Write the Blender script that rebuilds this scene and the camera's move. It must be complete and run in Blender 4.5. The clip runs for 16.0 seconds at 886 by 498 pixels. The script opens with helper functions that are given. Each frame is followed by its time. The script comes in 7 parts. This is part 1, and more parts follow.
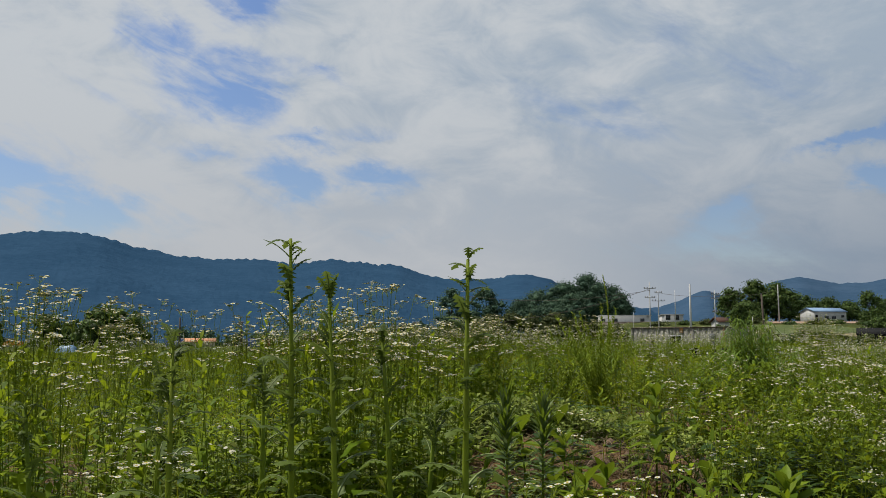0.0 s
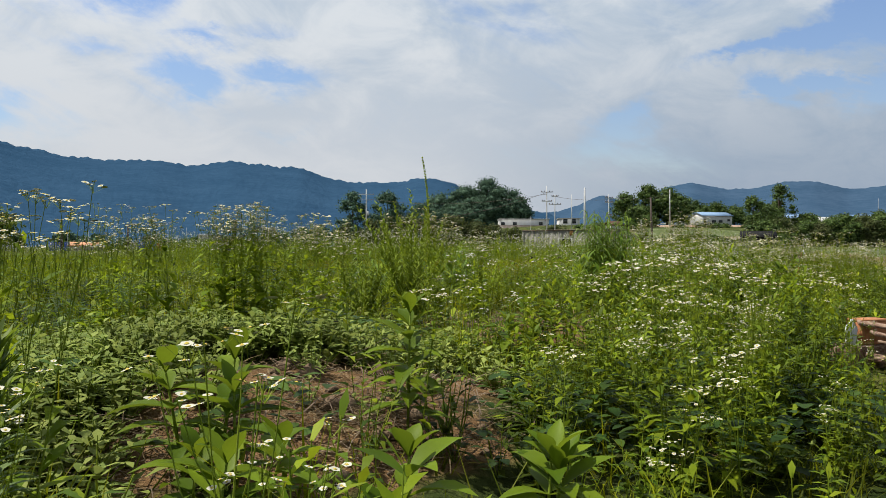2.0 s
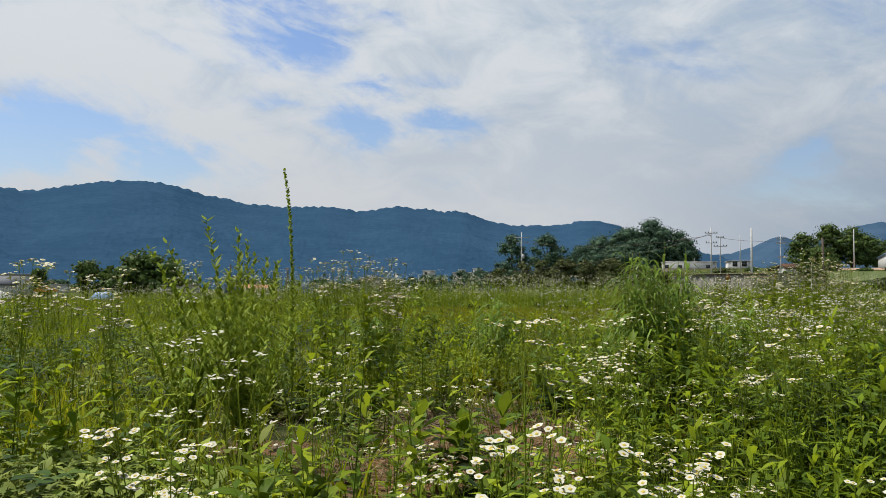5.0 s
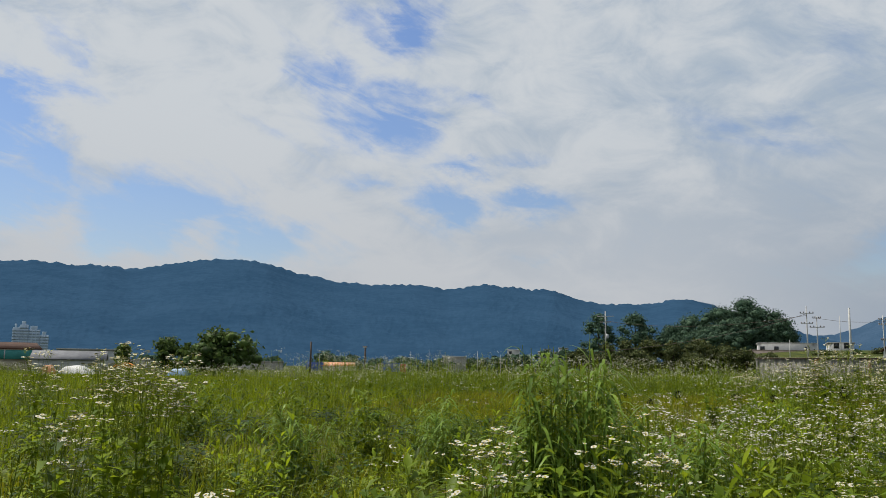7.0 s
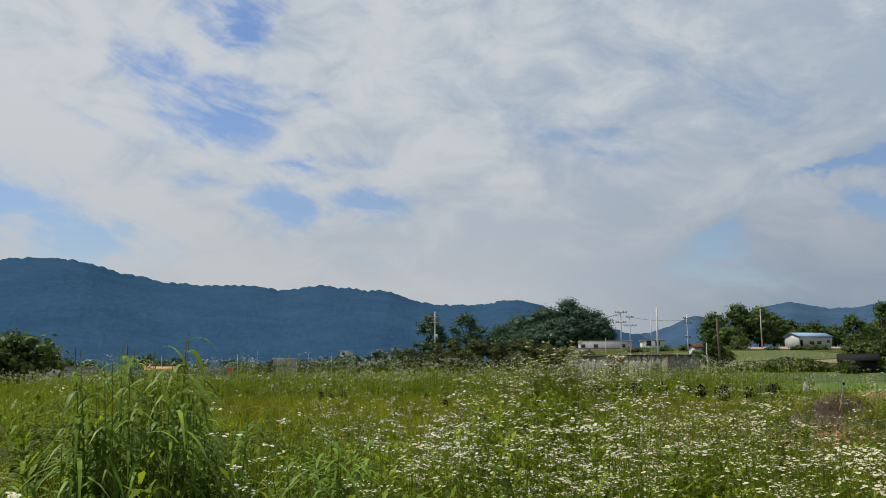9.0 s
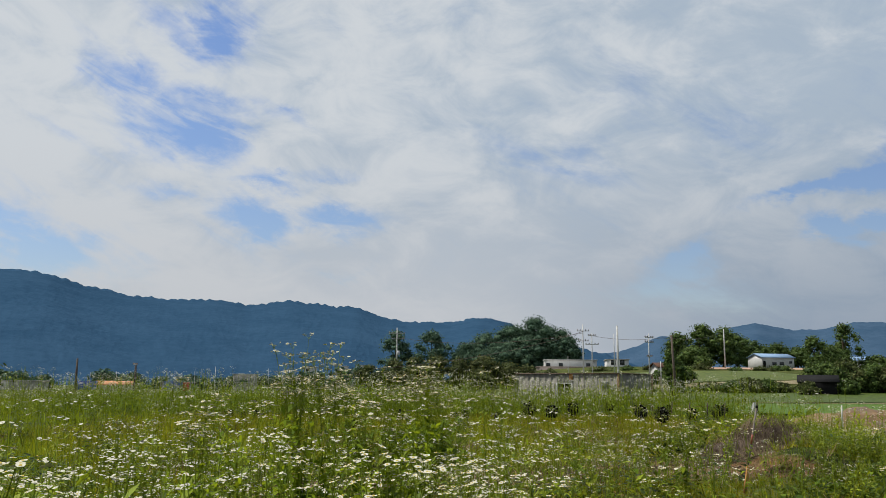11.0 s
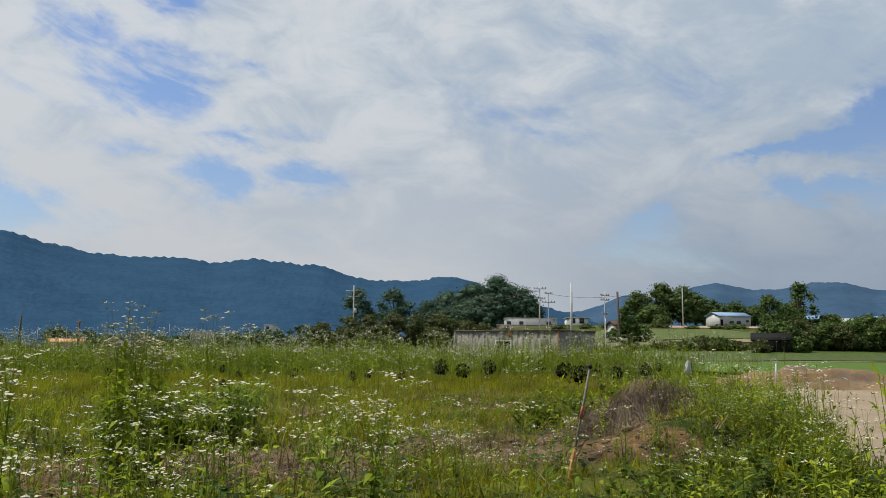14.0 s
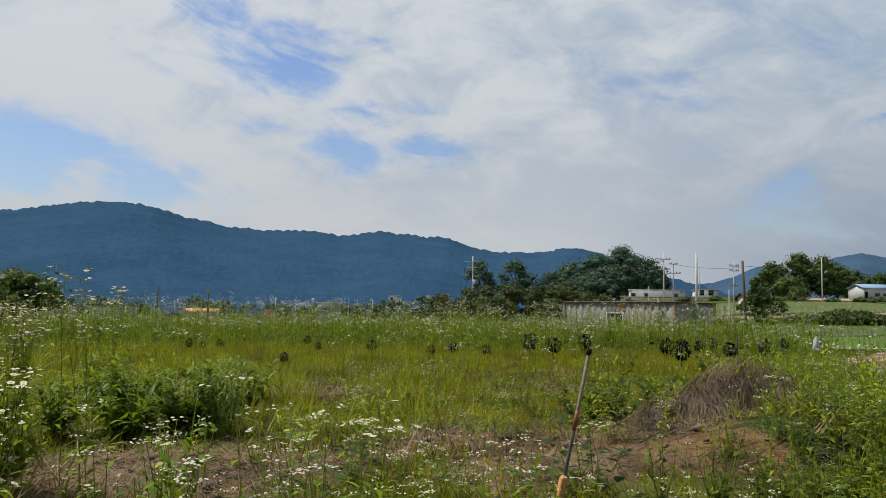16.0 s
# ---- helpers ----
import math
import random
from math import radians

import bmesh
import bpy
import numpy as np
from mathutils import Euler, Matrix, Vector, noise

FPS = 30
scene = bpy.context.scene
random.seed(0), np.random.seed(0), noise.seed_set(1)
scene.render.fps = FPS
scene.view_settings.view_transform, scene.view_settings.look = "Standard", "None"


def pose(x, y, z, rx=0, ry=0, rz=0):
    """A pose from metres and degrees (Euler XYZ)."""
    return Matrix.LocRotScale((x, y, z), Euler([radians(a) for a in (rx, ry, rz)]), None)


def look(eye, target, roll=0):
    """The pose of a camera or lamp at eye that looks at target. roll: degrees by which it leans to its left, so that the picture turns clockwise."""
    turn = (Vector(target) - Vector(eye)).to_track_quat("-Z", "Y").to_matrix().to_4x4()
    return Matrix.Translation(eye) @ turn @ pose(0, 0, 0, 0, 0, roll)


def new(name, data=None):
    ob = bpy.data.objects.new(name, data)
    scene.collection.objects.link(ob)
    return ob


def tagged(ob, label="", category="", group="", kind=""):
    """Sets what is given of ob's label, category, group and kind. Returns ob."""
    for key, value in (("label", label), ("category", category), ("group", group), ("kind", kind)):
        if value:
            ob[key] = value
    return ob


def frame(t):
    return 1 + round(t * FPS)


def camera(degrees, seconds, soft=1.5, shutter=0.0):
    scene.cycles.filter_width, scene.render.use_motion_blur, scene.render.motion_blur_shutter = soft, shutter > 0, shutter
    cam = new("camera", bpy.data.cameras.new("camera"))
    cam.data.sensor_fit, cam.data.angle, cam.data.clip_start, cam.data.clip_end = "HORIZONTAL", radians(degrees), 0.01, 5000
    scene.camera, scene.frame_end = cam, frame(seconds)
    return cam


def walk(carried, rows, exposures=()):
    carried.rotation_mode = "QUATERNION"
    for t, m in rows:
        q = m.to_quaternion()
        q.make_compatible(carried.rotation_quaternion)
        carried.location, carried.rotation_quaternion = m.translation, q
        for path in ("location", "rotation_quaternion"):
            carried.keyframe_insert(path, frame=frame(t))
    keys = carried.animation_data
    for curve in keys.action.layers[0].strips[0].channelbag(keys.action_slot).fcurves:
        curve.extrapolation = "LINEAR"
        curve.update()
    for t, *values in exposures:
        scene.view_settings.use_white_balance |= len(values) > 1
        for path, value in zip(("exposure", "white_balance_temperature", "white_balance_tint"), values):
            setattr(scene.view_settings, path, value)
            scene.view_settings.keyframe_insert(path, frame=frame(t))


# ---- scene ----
cam = camera(56.0, 16.0, soft=0.75)
PATH = [
    (0, (-2.140, 1.008, 1.166), (-2.133, 2.995, 1.389), 0.1),
    (0.5, (-1.899, 1.460, 1.154), (-1.796, 3.449, 1.338), 0.1),
    (1, (-1.631, 1.907, 1.118), (-1.502, 3.899, 1.241), -0.1),
    (1.5, (-1.273, 2.385, 1.116), (-1.110, 4.378, 1.140), -0.1),
    (2, (-0.943, 2.898, 1.108), (-0.706, 4.884, 1.101), -0.0),
    (2.5, (-0.482, 3.360, 1.152), (-0.261, 5.347, 1.156), -0.2),
    (3, (-0.123, 3.804, 1.181), (0.027, 5.798, 1.225), -0.0),
    (5.5, (1.520, 6.537, 1.282), (1.311, 8.521, 1.415), 0.3),
    (6, (1.888, 6.979, 1.321), (1.623, 8.952, 1.507), 0.5),
    (6.5, (2.319, 7.534, 1.347), (1.983, 9.495, 1.558), 0.4),
    (7, (2.672, 8.008, 1.434), (2.310, 9.955, 1.714), 0.9),
    (7.5, (2.972, 8.475, 1.422), (2.495, 10.396, 1.706), 1.4),
    (8, (3.202, 8.715, 1.423), (2.719, 10.636, 1.707), 1.3),
    (8.5, (3.454, 8.964, 1.450), (3.253, 10.930, 1.757), 0.7),
    (9, (3.902, 9.393, 1.471), (3.928, 11.373, 1.756), -0.1),
    (9.5, (4.262, 9.906, 1.473), (4.366, 11.876, 1.803), 0.4),
    (12, (6.468, 12.773, 1.414), (6.536, 14.747, 1.725), 0.7),
    (12.5, (6.788, 13.194, 1.385), (6.735, 15.175, 1.656), 1.1),
    (13, (7.086, 13.598, 1.365), (7.023, 15.582, 1.608), 1.2),
    (13.5, (7.386, 14.009, 1.415), (7.398, 15.995, 1.650), 1.1),
    (14, (7.807, 14.444, 1.422), (7.984, 16.422, 1.651), 0.5),
    (14.5, (8.092, 14.920, 1.463), (8.303, 16.894, 1.708), 0.5),
    (15, (8.437, 15.455, 1.443), (8.605, 17.435, 1.672), 0.5),
    (15.5, (8.733, 16.017, 1.464), (8.808, 18.005, 1.668), 0.7),
    (16, (9.045, 16.519, 1.440), (8.926, 18.510, 1.598), 0.9),
]
walk(cam, [(t, look(eye, target, roll)) for t, eye, target, roll in PATH], [(0.0, 0.13), (1.5, 0.46), (2.5, 0.58), (3.2, 0.54), (5.5, 0.42), (6.5, 0.32), (8.0, 0.18), (9.5, 0.26), (12.5, 0.32), (16.0, 0.33)])

rng = np.random.default_rng(7)

# ---- sky and sun ----
SUN_AZ, SUN_EL = -70.0, 60.0          # degrees; azimuth clockwise from +y


class Nodes:
    """A short way to lay out math nodes in one node tree."""

    def __init__(self, tree):
        self.tree = tree

    def add(self, kind, operation=None, clamp=None, blend=None, data=None, interpolation=None, attribute=None):
        n = self.tree.nodes.new(kind)
        if operation:
            n.operation = operation
        if clamp:
            n.use_clamp = True
        if blend:
            n.blend_type = blend
        if data:
            n.data_type = data
        if interpolation:
            n.interpolation_type = interpolation
        if attribute:
            n.attribute_name = attribute
        return n

    def plug(self, socket, value):
        if isinstance(value, bpy.types.NodeSocket):
            self.tree.links.new(value, socket)
        else:
            socket.default_value = value

    def m(self, op, a, b=0.0, c=0.0, clamp=False):
        n = self.add("ShaderNodeMath", operation=op, clamp=clamp)
        for s, v in zip(n.inputs, (a, b, c)):
            self.plug(s, v)
        return n.outputs[0]

    def ramp(self, x, lo, hi, a=0.0, b=1.0):
        n = self.add("ShaderNodeMapRange", interpolation="SMOOTHSTEP")
        for s, v in zip(n.inputs, (x, lo, hi, a, b)):
            self.plug(s, v)
        return n.outputs[0]

    def mix(self, f, a, b, blend="MIX"):
        n = self.add("ShaderNodeMix", data="RGBA", blend=blend)
        self.plug(n.inputs[0], f)
        self.plug(n.inputs[6], a if isinstance(a, bpy.types.NodeSocket) else (*a, 1))
        self.plug(n.inputs[7], b if isinstance(b, bpy.types.NodeSocket) else (*b, 1))
        return n.outputs[2]

    def noise(self, vec, scale, detail=3.0, rough=0.5, distort=0.0):
        n = self.add("ShaderNodeTexNoise")
        if vec is not None:
            self.plug(n.inputs["Vector"], vec)
        self.plug(n.inputs["Scale"], scale)
        self.plug(n.inputs["Detail"], detail)
        self.plug(n.inputs["Roughness"], rough)
        self.plug(n.inputs["Distortion"], distort)
        return n.outputs["Fac"]

    def xyz(self, x, y, z):
        n = self.add("ShaderNodeCombineXYZ")
        for s, v in zip(n.inputs, (x, y, z)):
            self.plug(s, v)
        return n.outputs[0]


def make_world():
    w = bpy.data.worlds.new("sky")
    scene.world = w
    w.use_nodes = True
    w.node_tree.nodes.clear()
    N = Nodes(w.node_tree)
    co = N.add("ShaderNodeTexCoord").outputs["Generated"]
    sep = N.add("ShaderNodeSeparateXYZ")
    N.plug(sep.inputs[0], co)
    x, y, z = sep.outputs
    az = N.m("MULTIPLY", N.m("ARCTAN2", x, y), 57.2958)
    el = N.m("MULTIPLY", N.m("ARCSINE", z), 57.2958)
    # drifting layers: streaks run down to the right
    u = N.m("ADD", N.m("MULTIPLY", az, 0.86), N.m("MULTIPLY", el, -0.50))
    v = N.m("ADD", N.m("MULTIPLY", az, 0.50), N.m("MULTIPLY", el, 0.86))
    flat = N.xyz(N.m("MULTIPLY", u, 0.045), N.m("MULTIPLY", v, 0.11), 3.1)
    n1 = N.noise(flat, 1.0, 7.0, 0.55, 0.6)
    n2 = N.noise(flat, 4.2, 6.0, 0.6, 0.4)
    n3 = N.noise(flat, 0.55, 3.0, 0.5, 0.3)
    wx = N.m("MULTIPLY", N.m("SUBTRACT", N.noise(N.xyz(N.m("MULTIPLY", az, 0.22), N.m("MULTIPLY", el, 0.26), 0.0), 1.0, 7.0, 0.66), 0.5), 6.0)
    wy = N.m("MULTIPLY", N.m("SUBTRACT", N.noise(N.xyz(N.m("MULTIPLY", az, 0.20), N.m("MULTIPLY", el, 0.30), 9.0), 1.0, 7.0, 0.66), 0.5), 4.0)
    azw, elw = N.m("ADD", az, wx), N.m("ADD", el, wy)
    # openings in the cloud: azimuth, elevation, half length, half width, tilt, depth
    upper = [(-19.0, 19.4, 3.2, 1.12, -23, 0.80), (-13.9, 18.2, 4.1, 0.87, -1, 0.75), (-14.7, 16.4, 4.2, 1.32, -9, 1.05), (-13.1, 23.0, 2.9, 1.26, 24, 0.95), (-15.9, 22.8, 3.1, 0.84, -24, 0.60), (-8.6, 17.8, 2.0, 0.48, -8, 0.60), (-9.4, 13.9, 2.9, 0.57, -6, 0.80), (-5.1, 14.3, 2.3, 0.44, 0, 0.45), (-15.5, 12.6, 2.0, 0.40, -0, 0.50), (-10.0, 11.3, 3.3, 0.98, -9, 1.05), (-4.6, 11.1, 3.6, 0.75, 3, 0.90), (-9.8, 10.2, 1.4, 0.80, -17, 0.80), (-3.6, 7.6, 1.6, 0.40, 0, 0.50), (-21.8, 15.3, 2.4, 0.44, -20, 0.30)]
    left = [(-29.7, 9.6, 5.8, 2.15, -2, 1.10), (-30.6, 11.4, 2.4, 1.11, -9, 1.00), (-24.4, 8.4, 5.3, 1.41, -5, 1.00), (-32.7, 7.9, 2.6, 1.10, 4, 0.90), (-39.3, 14.1, 3.6, 1.85, -81, 1.15), (-39.1, 10.1, 4.7, 1.94, 2, 1.10), (-37.7, 16.8, 3.2, 0.88, 7, 0.90), (-35.7, 18.9, 2.0, 0.64, -47, 0.50), (-46.5, 10.1, 5.5, 3.02, -3, 1.10), (-37.1, 12.5, 2.8, 1.23, -37, 1.00)]
    right = [(26.3, 12.2, 3.2, 0.42, 5, 0.95), (30.7, 13.0, 2.5, 0.81, 16, 1.10), (34.5, 14.0, 3.5, 1.56, 15, 1.15), (28.6, 9.8, 2.1, 0.70, -14, 1.00), (31.8, 10.2, 2.8, 0.60, -3, 0.95), (35.6, 10.1, 3.1, 1.01, 19, 1.05), (19.1, 8.8, 1.8, 0.70, 15, 0.75), (18.8, 7.4, 2.3, 1.22, -3, 0.65), (18.5, 6.0, 5.3, 1.13, -3, 0.50), (10.6, 15.1, 5.5, 1.97, -17, 0.28), (15.8, 20.2, 3.3, 1.68, -23, 0.22), (22.6, 17.6, 4.7, 1.67, -22, 0.22), (39.8, 13.5, 5.9, 2.49, 13, 1.00)]
    hole = None
    for a0, e0, ln, wd, tilt, depth in [(*q[:3], q[3] * 1.2, q[4], q[5] * 0.86) for q in upper] + left + [(*q[:5], q[5] * 1.25) for q in right]:
        c, s = math.cos(radians(tilt)), math.sin(radians(tilt))
        da, de = N.m("SUBTRACT", azw, a0), N.m("SUBTRACT", elw, e0)
        p = N.m("ADD", N.m("MULTIPLY", da, c / ln), N.m("MULTIPLY", de, s / ln))
        q = N.m("ADD", N.m("MULTIPLY", da, -s / wd), N.m("MULTIPLY", de, c / wd))
        r2 = N.m("ADD", N.m("MULTIPLY", p, p), N.m("MULTIPLY", N.m("MULTIPLY", q, q), 0.62))
        g = N.m("MULTIPLY", N.m("POWER", 2.718, N.m("MULTIPLY", r2, -1.0)), depth)
        hole = g if hole is None else N.m("MAXIMUM", hole, g)
    fluff = N.noise(N.xyz(N.m("MULTIPLY", az, 0.16), N.m("MULTIPLY", el, 0.30), 5.0), 1.0, 8.0, 0.62, 0.5)
    wisp = N.noise(N.xyz(N.m("MULTIPLY", u, 0.14), N.m("MULTIPLY", v, 0.75), 7.0), 1.0, 6.0, 0.6, 0.9)
    streak = N.noise(N.xyz(N.m("ADD", N.m("MULTIPLY", az, 0.16), N.m("MULTIPLY", el, -0.05)), N.m("ADD", N.m("MULTIPLY", az, 0.13), N.m("MULTIPLY", el, 0.55)), 4.0), 1.0, 6.0, 0.58, 0.9)
    body = N.m("ADD", N.m("MULTIPLY", N.m("SUBTRACT", n1, 0.5), 0.6), N.m("ADD", N.m("MULTIPLY", N.m("SUBTRACT", fluff, 0.5), 1.1), N.m("MULTIPLY", N.m("SUBTRACT", wisp, 0.5), 0.9)))
    cover = N.m("SUBTRACT", N.m("ADD", N.m("MULTIPLY", body, 0.8), 1.0), N.m("MULTIPLY", N.m("MULTIPLY", hole, N.ramp(streak, 0.34, 0.66, 1.55, 0.80)), 1.0))
    cover = N.ramp(cover, -0.05, 0.96)
    # bright, thick cloud towards the sun's side; grey-blue veil towards the right
    shade = N.m("ADD", N.m("MULTIPLY", n3, 0.35), N.m("ADD", N.m("MULTIPLY", n1, 0.20), N.m("MULTIPLY", fluff, 0.45)))
    side = N.ramp(az, -20.0, 35.0)
    shade = N.m("SUBTRACT", shade, N.m("MULTIPLY", side, 0.10))
    cloud = N.mix(N.ramp(shade, 0.36, 0.55), (0.42, 0.505, 0.605), (0.645, 0.685, 0.725))
    cloud = N.mix(N.ramp(el, 20.0, 1.0, 0.0, 0.82), cloud, N.mix(N.ramp(az, 1.0, 30.0), (0.55, 0.57, 0.60), (0.225, 0.292, 0.388)))
    sky = N.add("ShaderNodeTexSky")
    sky.sky_type, sky.sun_disc, sky.sun_elevation, sky.sun_rotation = "NISHITA", False, radians(SUN_EL), radians(SUN_AZ)
    sky.air_density, sky.dust_density, sky.ozone_density = 1.6, 0.3, 4.0
    b1, b2 = N.add("ShaderNodeBackground"), N.add("ShaderNodeBackground")
    N.plug(b1.inputs[0], N.mix(1.0, sky.outputs[0], (0.72, 0.74, 0.93), "MULTIPLY"))
    N.plug(b1.inputs[1], 0.091)
    N.plug(b2.inputs[0], cloud)
    N.plug(b2.inputs[1], 0.76)
    mx = N.add("ShaderNodeMixShader")
    N.plug(mx.inputs[0], cover)
    N.plug(mx.inputs[1], b1.outputs[0])
    N.plug(mx.inputs[2], b2.outputs[0])
    N.plug(N.add("ShaderNodeOutputWorld").inputs[0], mx.outputs[0])


make_world()
sun = new("sun", bpy.data.lights.new("sun", "SUN"))
sun.data.energy, sun.data.angle, sun.data.color = 4.6, radians(1.5), (1.0, 0.95, 0.86)
sa, se = radians(SUN_AZ), radians(SUN_EL)
sun.matrix_world = look((math.sin(sa) * math.cos(se) * 50, math.cos(sa) * math.cos(se) * 50, math.sin(se) * 50), (0, 0, 0))

# ---- materials ----


def base_material(name):
    m = bpy.data.materials.new(name)
    m.use_nodes = True
    m.node_tree.nodes.clear()
    N = Nodes(m.node_tree)
    out = N.add("ShaderNodeOutputMaterial")
    b = N.add("ShaderNodeBsdfPrincipled")
    return m, N, out, b


def leaf_material(name, dark, mid, light, through_light=0.35, rough=0.55, scale=9.0, low=0.44):
    """Leaves: two scales of colour change, leaf by leaf and plant by plant, and light that passes through the blade."""
    m, N, out, b = base_material(name)
    dark, mid, light = [tuple(q * 0.65 for q in c) for c in (dark, mid, light)]
    geo = N.add("ShaderNodeNewGeometry")
    info = N.add("ShaderNodeObjectInfo")
    pos = N.add("ShaderNodeTexCoord").outputs["Object"]
    r = N.m("FRACT", N.m("ADD", geo.outputs["Random Per Island"], info.outputs["Random"]))
    patch = N.noise(pos, 0.55, 2.0)
    c = N.mix(N.ramp(r, 0.0, 0.75), dark, mid)
    c = N.mix(N.m("MULTIPLY", N.ramp(patch, 0.4, 0.68), N.ramp(r, 0.2, 1.0)), c, light)
    c = N.mix(N.m("MULTIPLY", N.noise(pos, scale * 6, 2.0), 0.4), c, dark)
    tone = N.ramp(N.noise(pos, 1.25, 3.0, 0.6), 0.38, 0.60, low, 1.28)
    c = N.mix(1.0, c, N.xyz(tone, tone, N.m("MULTIPLY", tone, 0.95)), "MULTIPLY")
    N.plug(b.inputs["Base Color"], c)
    N.plug(b.inputs["Roughness"], rough)
    N.plug(b.inputs["Specular IOR Level"], 0.10)
    t = N.add("ShaderNodeBsdfTranslucent")
    N.plug(t.inputs[0], N.mix(0.35, c, light))
    mx = N.add("ShaderNodeMixShader")
    N.plug(mx.inputs[0], through_light)
    N.plug(mx.inputs[1], b.outputs[0])
    N.plug(mx.inputs[2], t.outputs[0])
    N.plug(out.inputs[0], mx.outputs[0])
    return m


def plain_material(name, a, b_, scale=6.0, rough=0.7, metal=0.0, bump=0.3, stain=None, stain_at=(0.55, 0.7), fine=5.0):
    """Paint, wood, soil, concrete: two tones at two scales, stains and a fine relief."""
    m, N, out, b = base_material(name)
    a, b_, stain = [c and tuple(q * 0.82 for q in c) for c in (a, b_, stain)]
    pos = N.add("ShaderNodeTexCoord").outputs["Object"]
    n1, n2 = N.noise(pos, scale, 5.0, 0.6), N.noise(pos, scale * fine, 4.0, 0.6)
    f = N.m("ADD", N.m("MULTIPLY", n1, 0.6), N.m("MULTIPLY", n2, 0.4))
    c = N.mix(N.ramp(f, 0.36, 0.64), a, b_)
    if stain:
        c = N.mix(N.ramp(N.noise(pos, scale * 0.45, 6.0, 0.65), *stain_at), c, stain)
    N.plug(b.inputs["Base Color"], c)
    N.plug(b.inputs["Roughness"], rough)
    N.plug(b.inputs["Metallic"], metal)
    N.plug(b.inputs["Specular IOR Level"], 0.15 if rough > 0.6 else 0.5)
    bp = N.add("ShaderNodeBump")
    N.plug(bp.inputs["Strength"], bump)
    N.plug(bp.inputs["Distance"], 0.02)
    N.plug(bp.inputs["Height"], f)
    N.plug(b.inputs["Normal"], bp.outputs[0])
    N.plug(out.inputs[0], b.outputs[0])
    return m


def ground_material():
    m, N, out, b = base_material("meadow_ground")
    pos = N.add("ShaderNodeTexCoord").outputs["Object"]
    soil = N.add("ShaderNodeAttribute", attribute="soil").outputs["Fac"]
    n1, n2, n3 = N.noise(pos, 0.35, 4.0), N.noise(pos, 3.0, 5.0, 0.65), N.noise(pos, 30.0, 4.0, 0.7)
    green = N.mix(N.ramp(n2, 0.35, 0.65), (0.020, 0.032, 0.008), (0.048, 0.06, 0.016))
    green = N.mix(N.ramp(n1, 0.45, 0.65), green, (0.085, 0.09, 0.022))
    earth = N.mix(N.ramp(n2, 0.35, 0.7), (0.110, 0.064, 0.030), (0.200, 0.118, 0.056))
    earth = N.mix(N.ramp(n3, 0.5, 0.72), earth, (0.28, 0.19, 0.10))
    earth = N.mix(N.ramp(n3, 0.46, 0.32), earth, (0.12, 0.065, 0.032))
    k = N.ramp(N.m("ADD", soil, N.m("MULTIPLY", N.m("SUBTRACT", n2, 0.5), 0.7)), 0.22, 0.50)
    N.plug(b.inputs["Base Color"], N.mix(k, green, earth))
    N.plug(b.inputs["Roughness"], 0.95)
    N.plug(b.inputs["Specular IOR Level"], 0.05)
    bp = N.add("ShaderNodeBump")
    N.plug(bp.inputs["Strength"], 0.8)
    N.plug(bp.inputs["Distance"], 0.08)
    N.plug(bp.inputs["Height"], N.m("ADD", n2, N.m("MULTIPLY", n3, 0.6)))
    N.plug(b.inputs["Normal"], bp.outputs[0])
    N.plug(out.inputs[0], b.outputs[0])
    return m


def mountain_material(name, a, b_, scale):
    """Wooded slopes far away: haze painted blue, crowns as fine relief, folds as broad tone."""
    m, N, out, b = base_material(name)
    pos = N.add("ShaderNodeTexCoord").outputs["Object"]
    n1, n2 = N.noise(pos, scale, 5.0, 0.6), N.noise(pos, scale * 9, 4.0, 0.7)
    c = N.mix(N.ramp(N.m("ADD", N.m("MULTIPLY", n1, 0.5), N.m("MULTIPLY", n2, 0.5)), 0.38, 0.62), a, b_)
    N.plug(b.inputs["Base Color"], c)
    N.plug(b.inputs["Roughness"], 1.0)
    N.plug(b.inputs["Specular IOR Level"], 0.0)
    bp = N.add("ShaderNodeBump")
    N.plug(bp.inputs["Strength"], 0.4)
    N.plug(bp.inputs["Distance"], 12.0)
    N.plug(bp.inputs["Height"], n2)
    N.plug(b.inputs["Normal"], bp.outputs[0])
    N.plug(out.inputs[0], b.outputs[0])
    return m


M_GROUND = ground_material()
# both ranges carry distant haze as blue in their base colour
M_HILL = mountain_material("wooded_slope_far_haze_blue", (0.0185, 0.0470, 0.088), (0.0255, 0.059, 0.106), 0.006)
M_HILL2 = mountain_material("wooded_slope_right_haze_blue", (0.029, 0.059, 0.102), (0.041, 0.074, 0.122), 0.006)
M_GRASS = leaf_material("field_grass", (0.135, 0.195, 0.008), (0.305, 0.355, 0.010), (0.490, 0.455, 0.020), 0.44)
M_GRASS_FAR = leaf_material("field_grass_tall", (0.130, 0.205, 0.008), (0.270, 0.360, 0.011), (0.420, 0.450, 0.022), 0.42, low=0.55)
M_GRASS_DRY = leaf_material("open_grass", (0.150, 0.170, 0.007), (0.295, 0.305, 0.010), (0.460, 0.415, 0.024), 0.40, low=0.55)
M_REED = leaf_material("reed_leaf", (0.125, 0.220, 0.030), (0.235, 0.365, 0.055), (0.390, 0.520, 0.095), 0.35, 0.45, low=0.85)
M_WEED = leaf_material("weed_leaf", (0.050, 0.100, 0.009), (0.140, 0.215, 0.012), (0.260, 0.330, 0.020), 0.28)
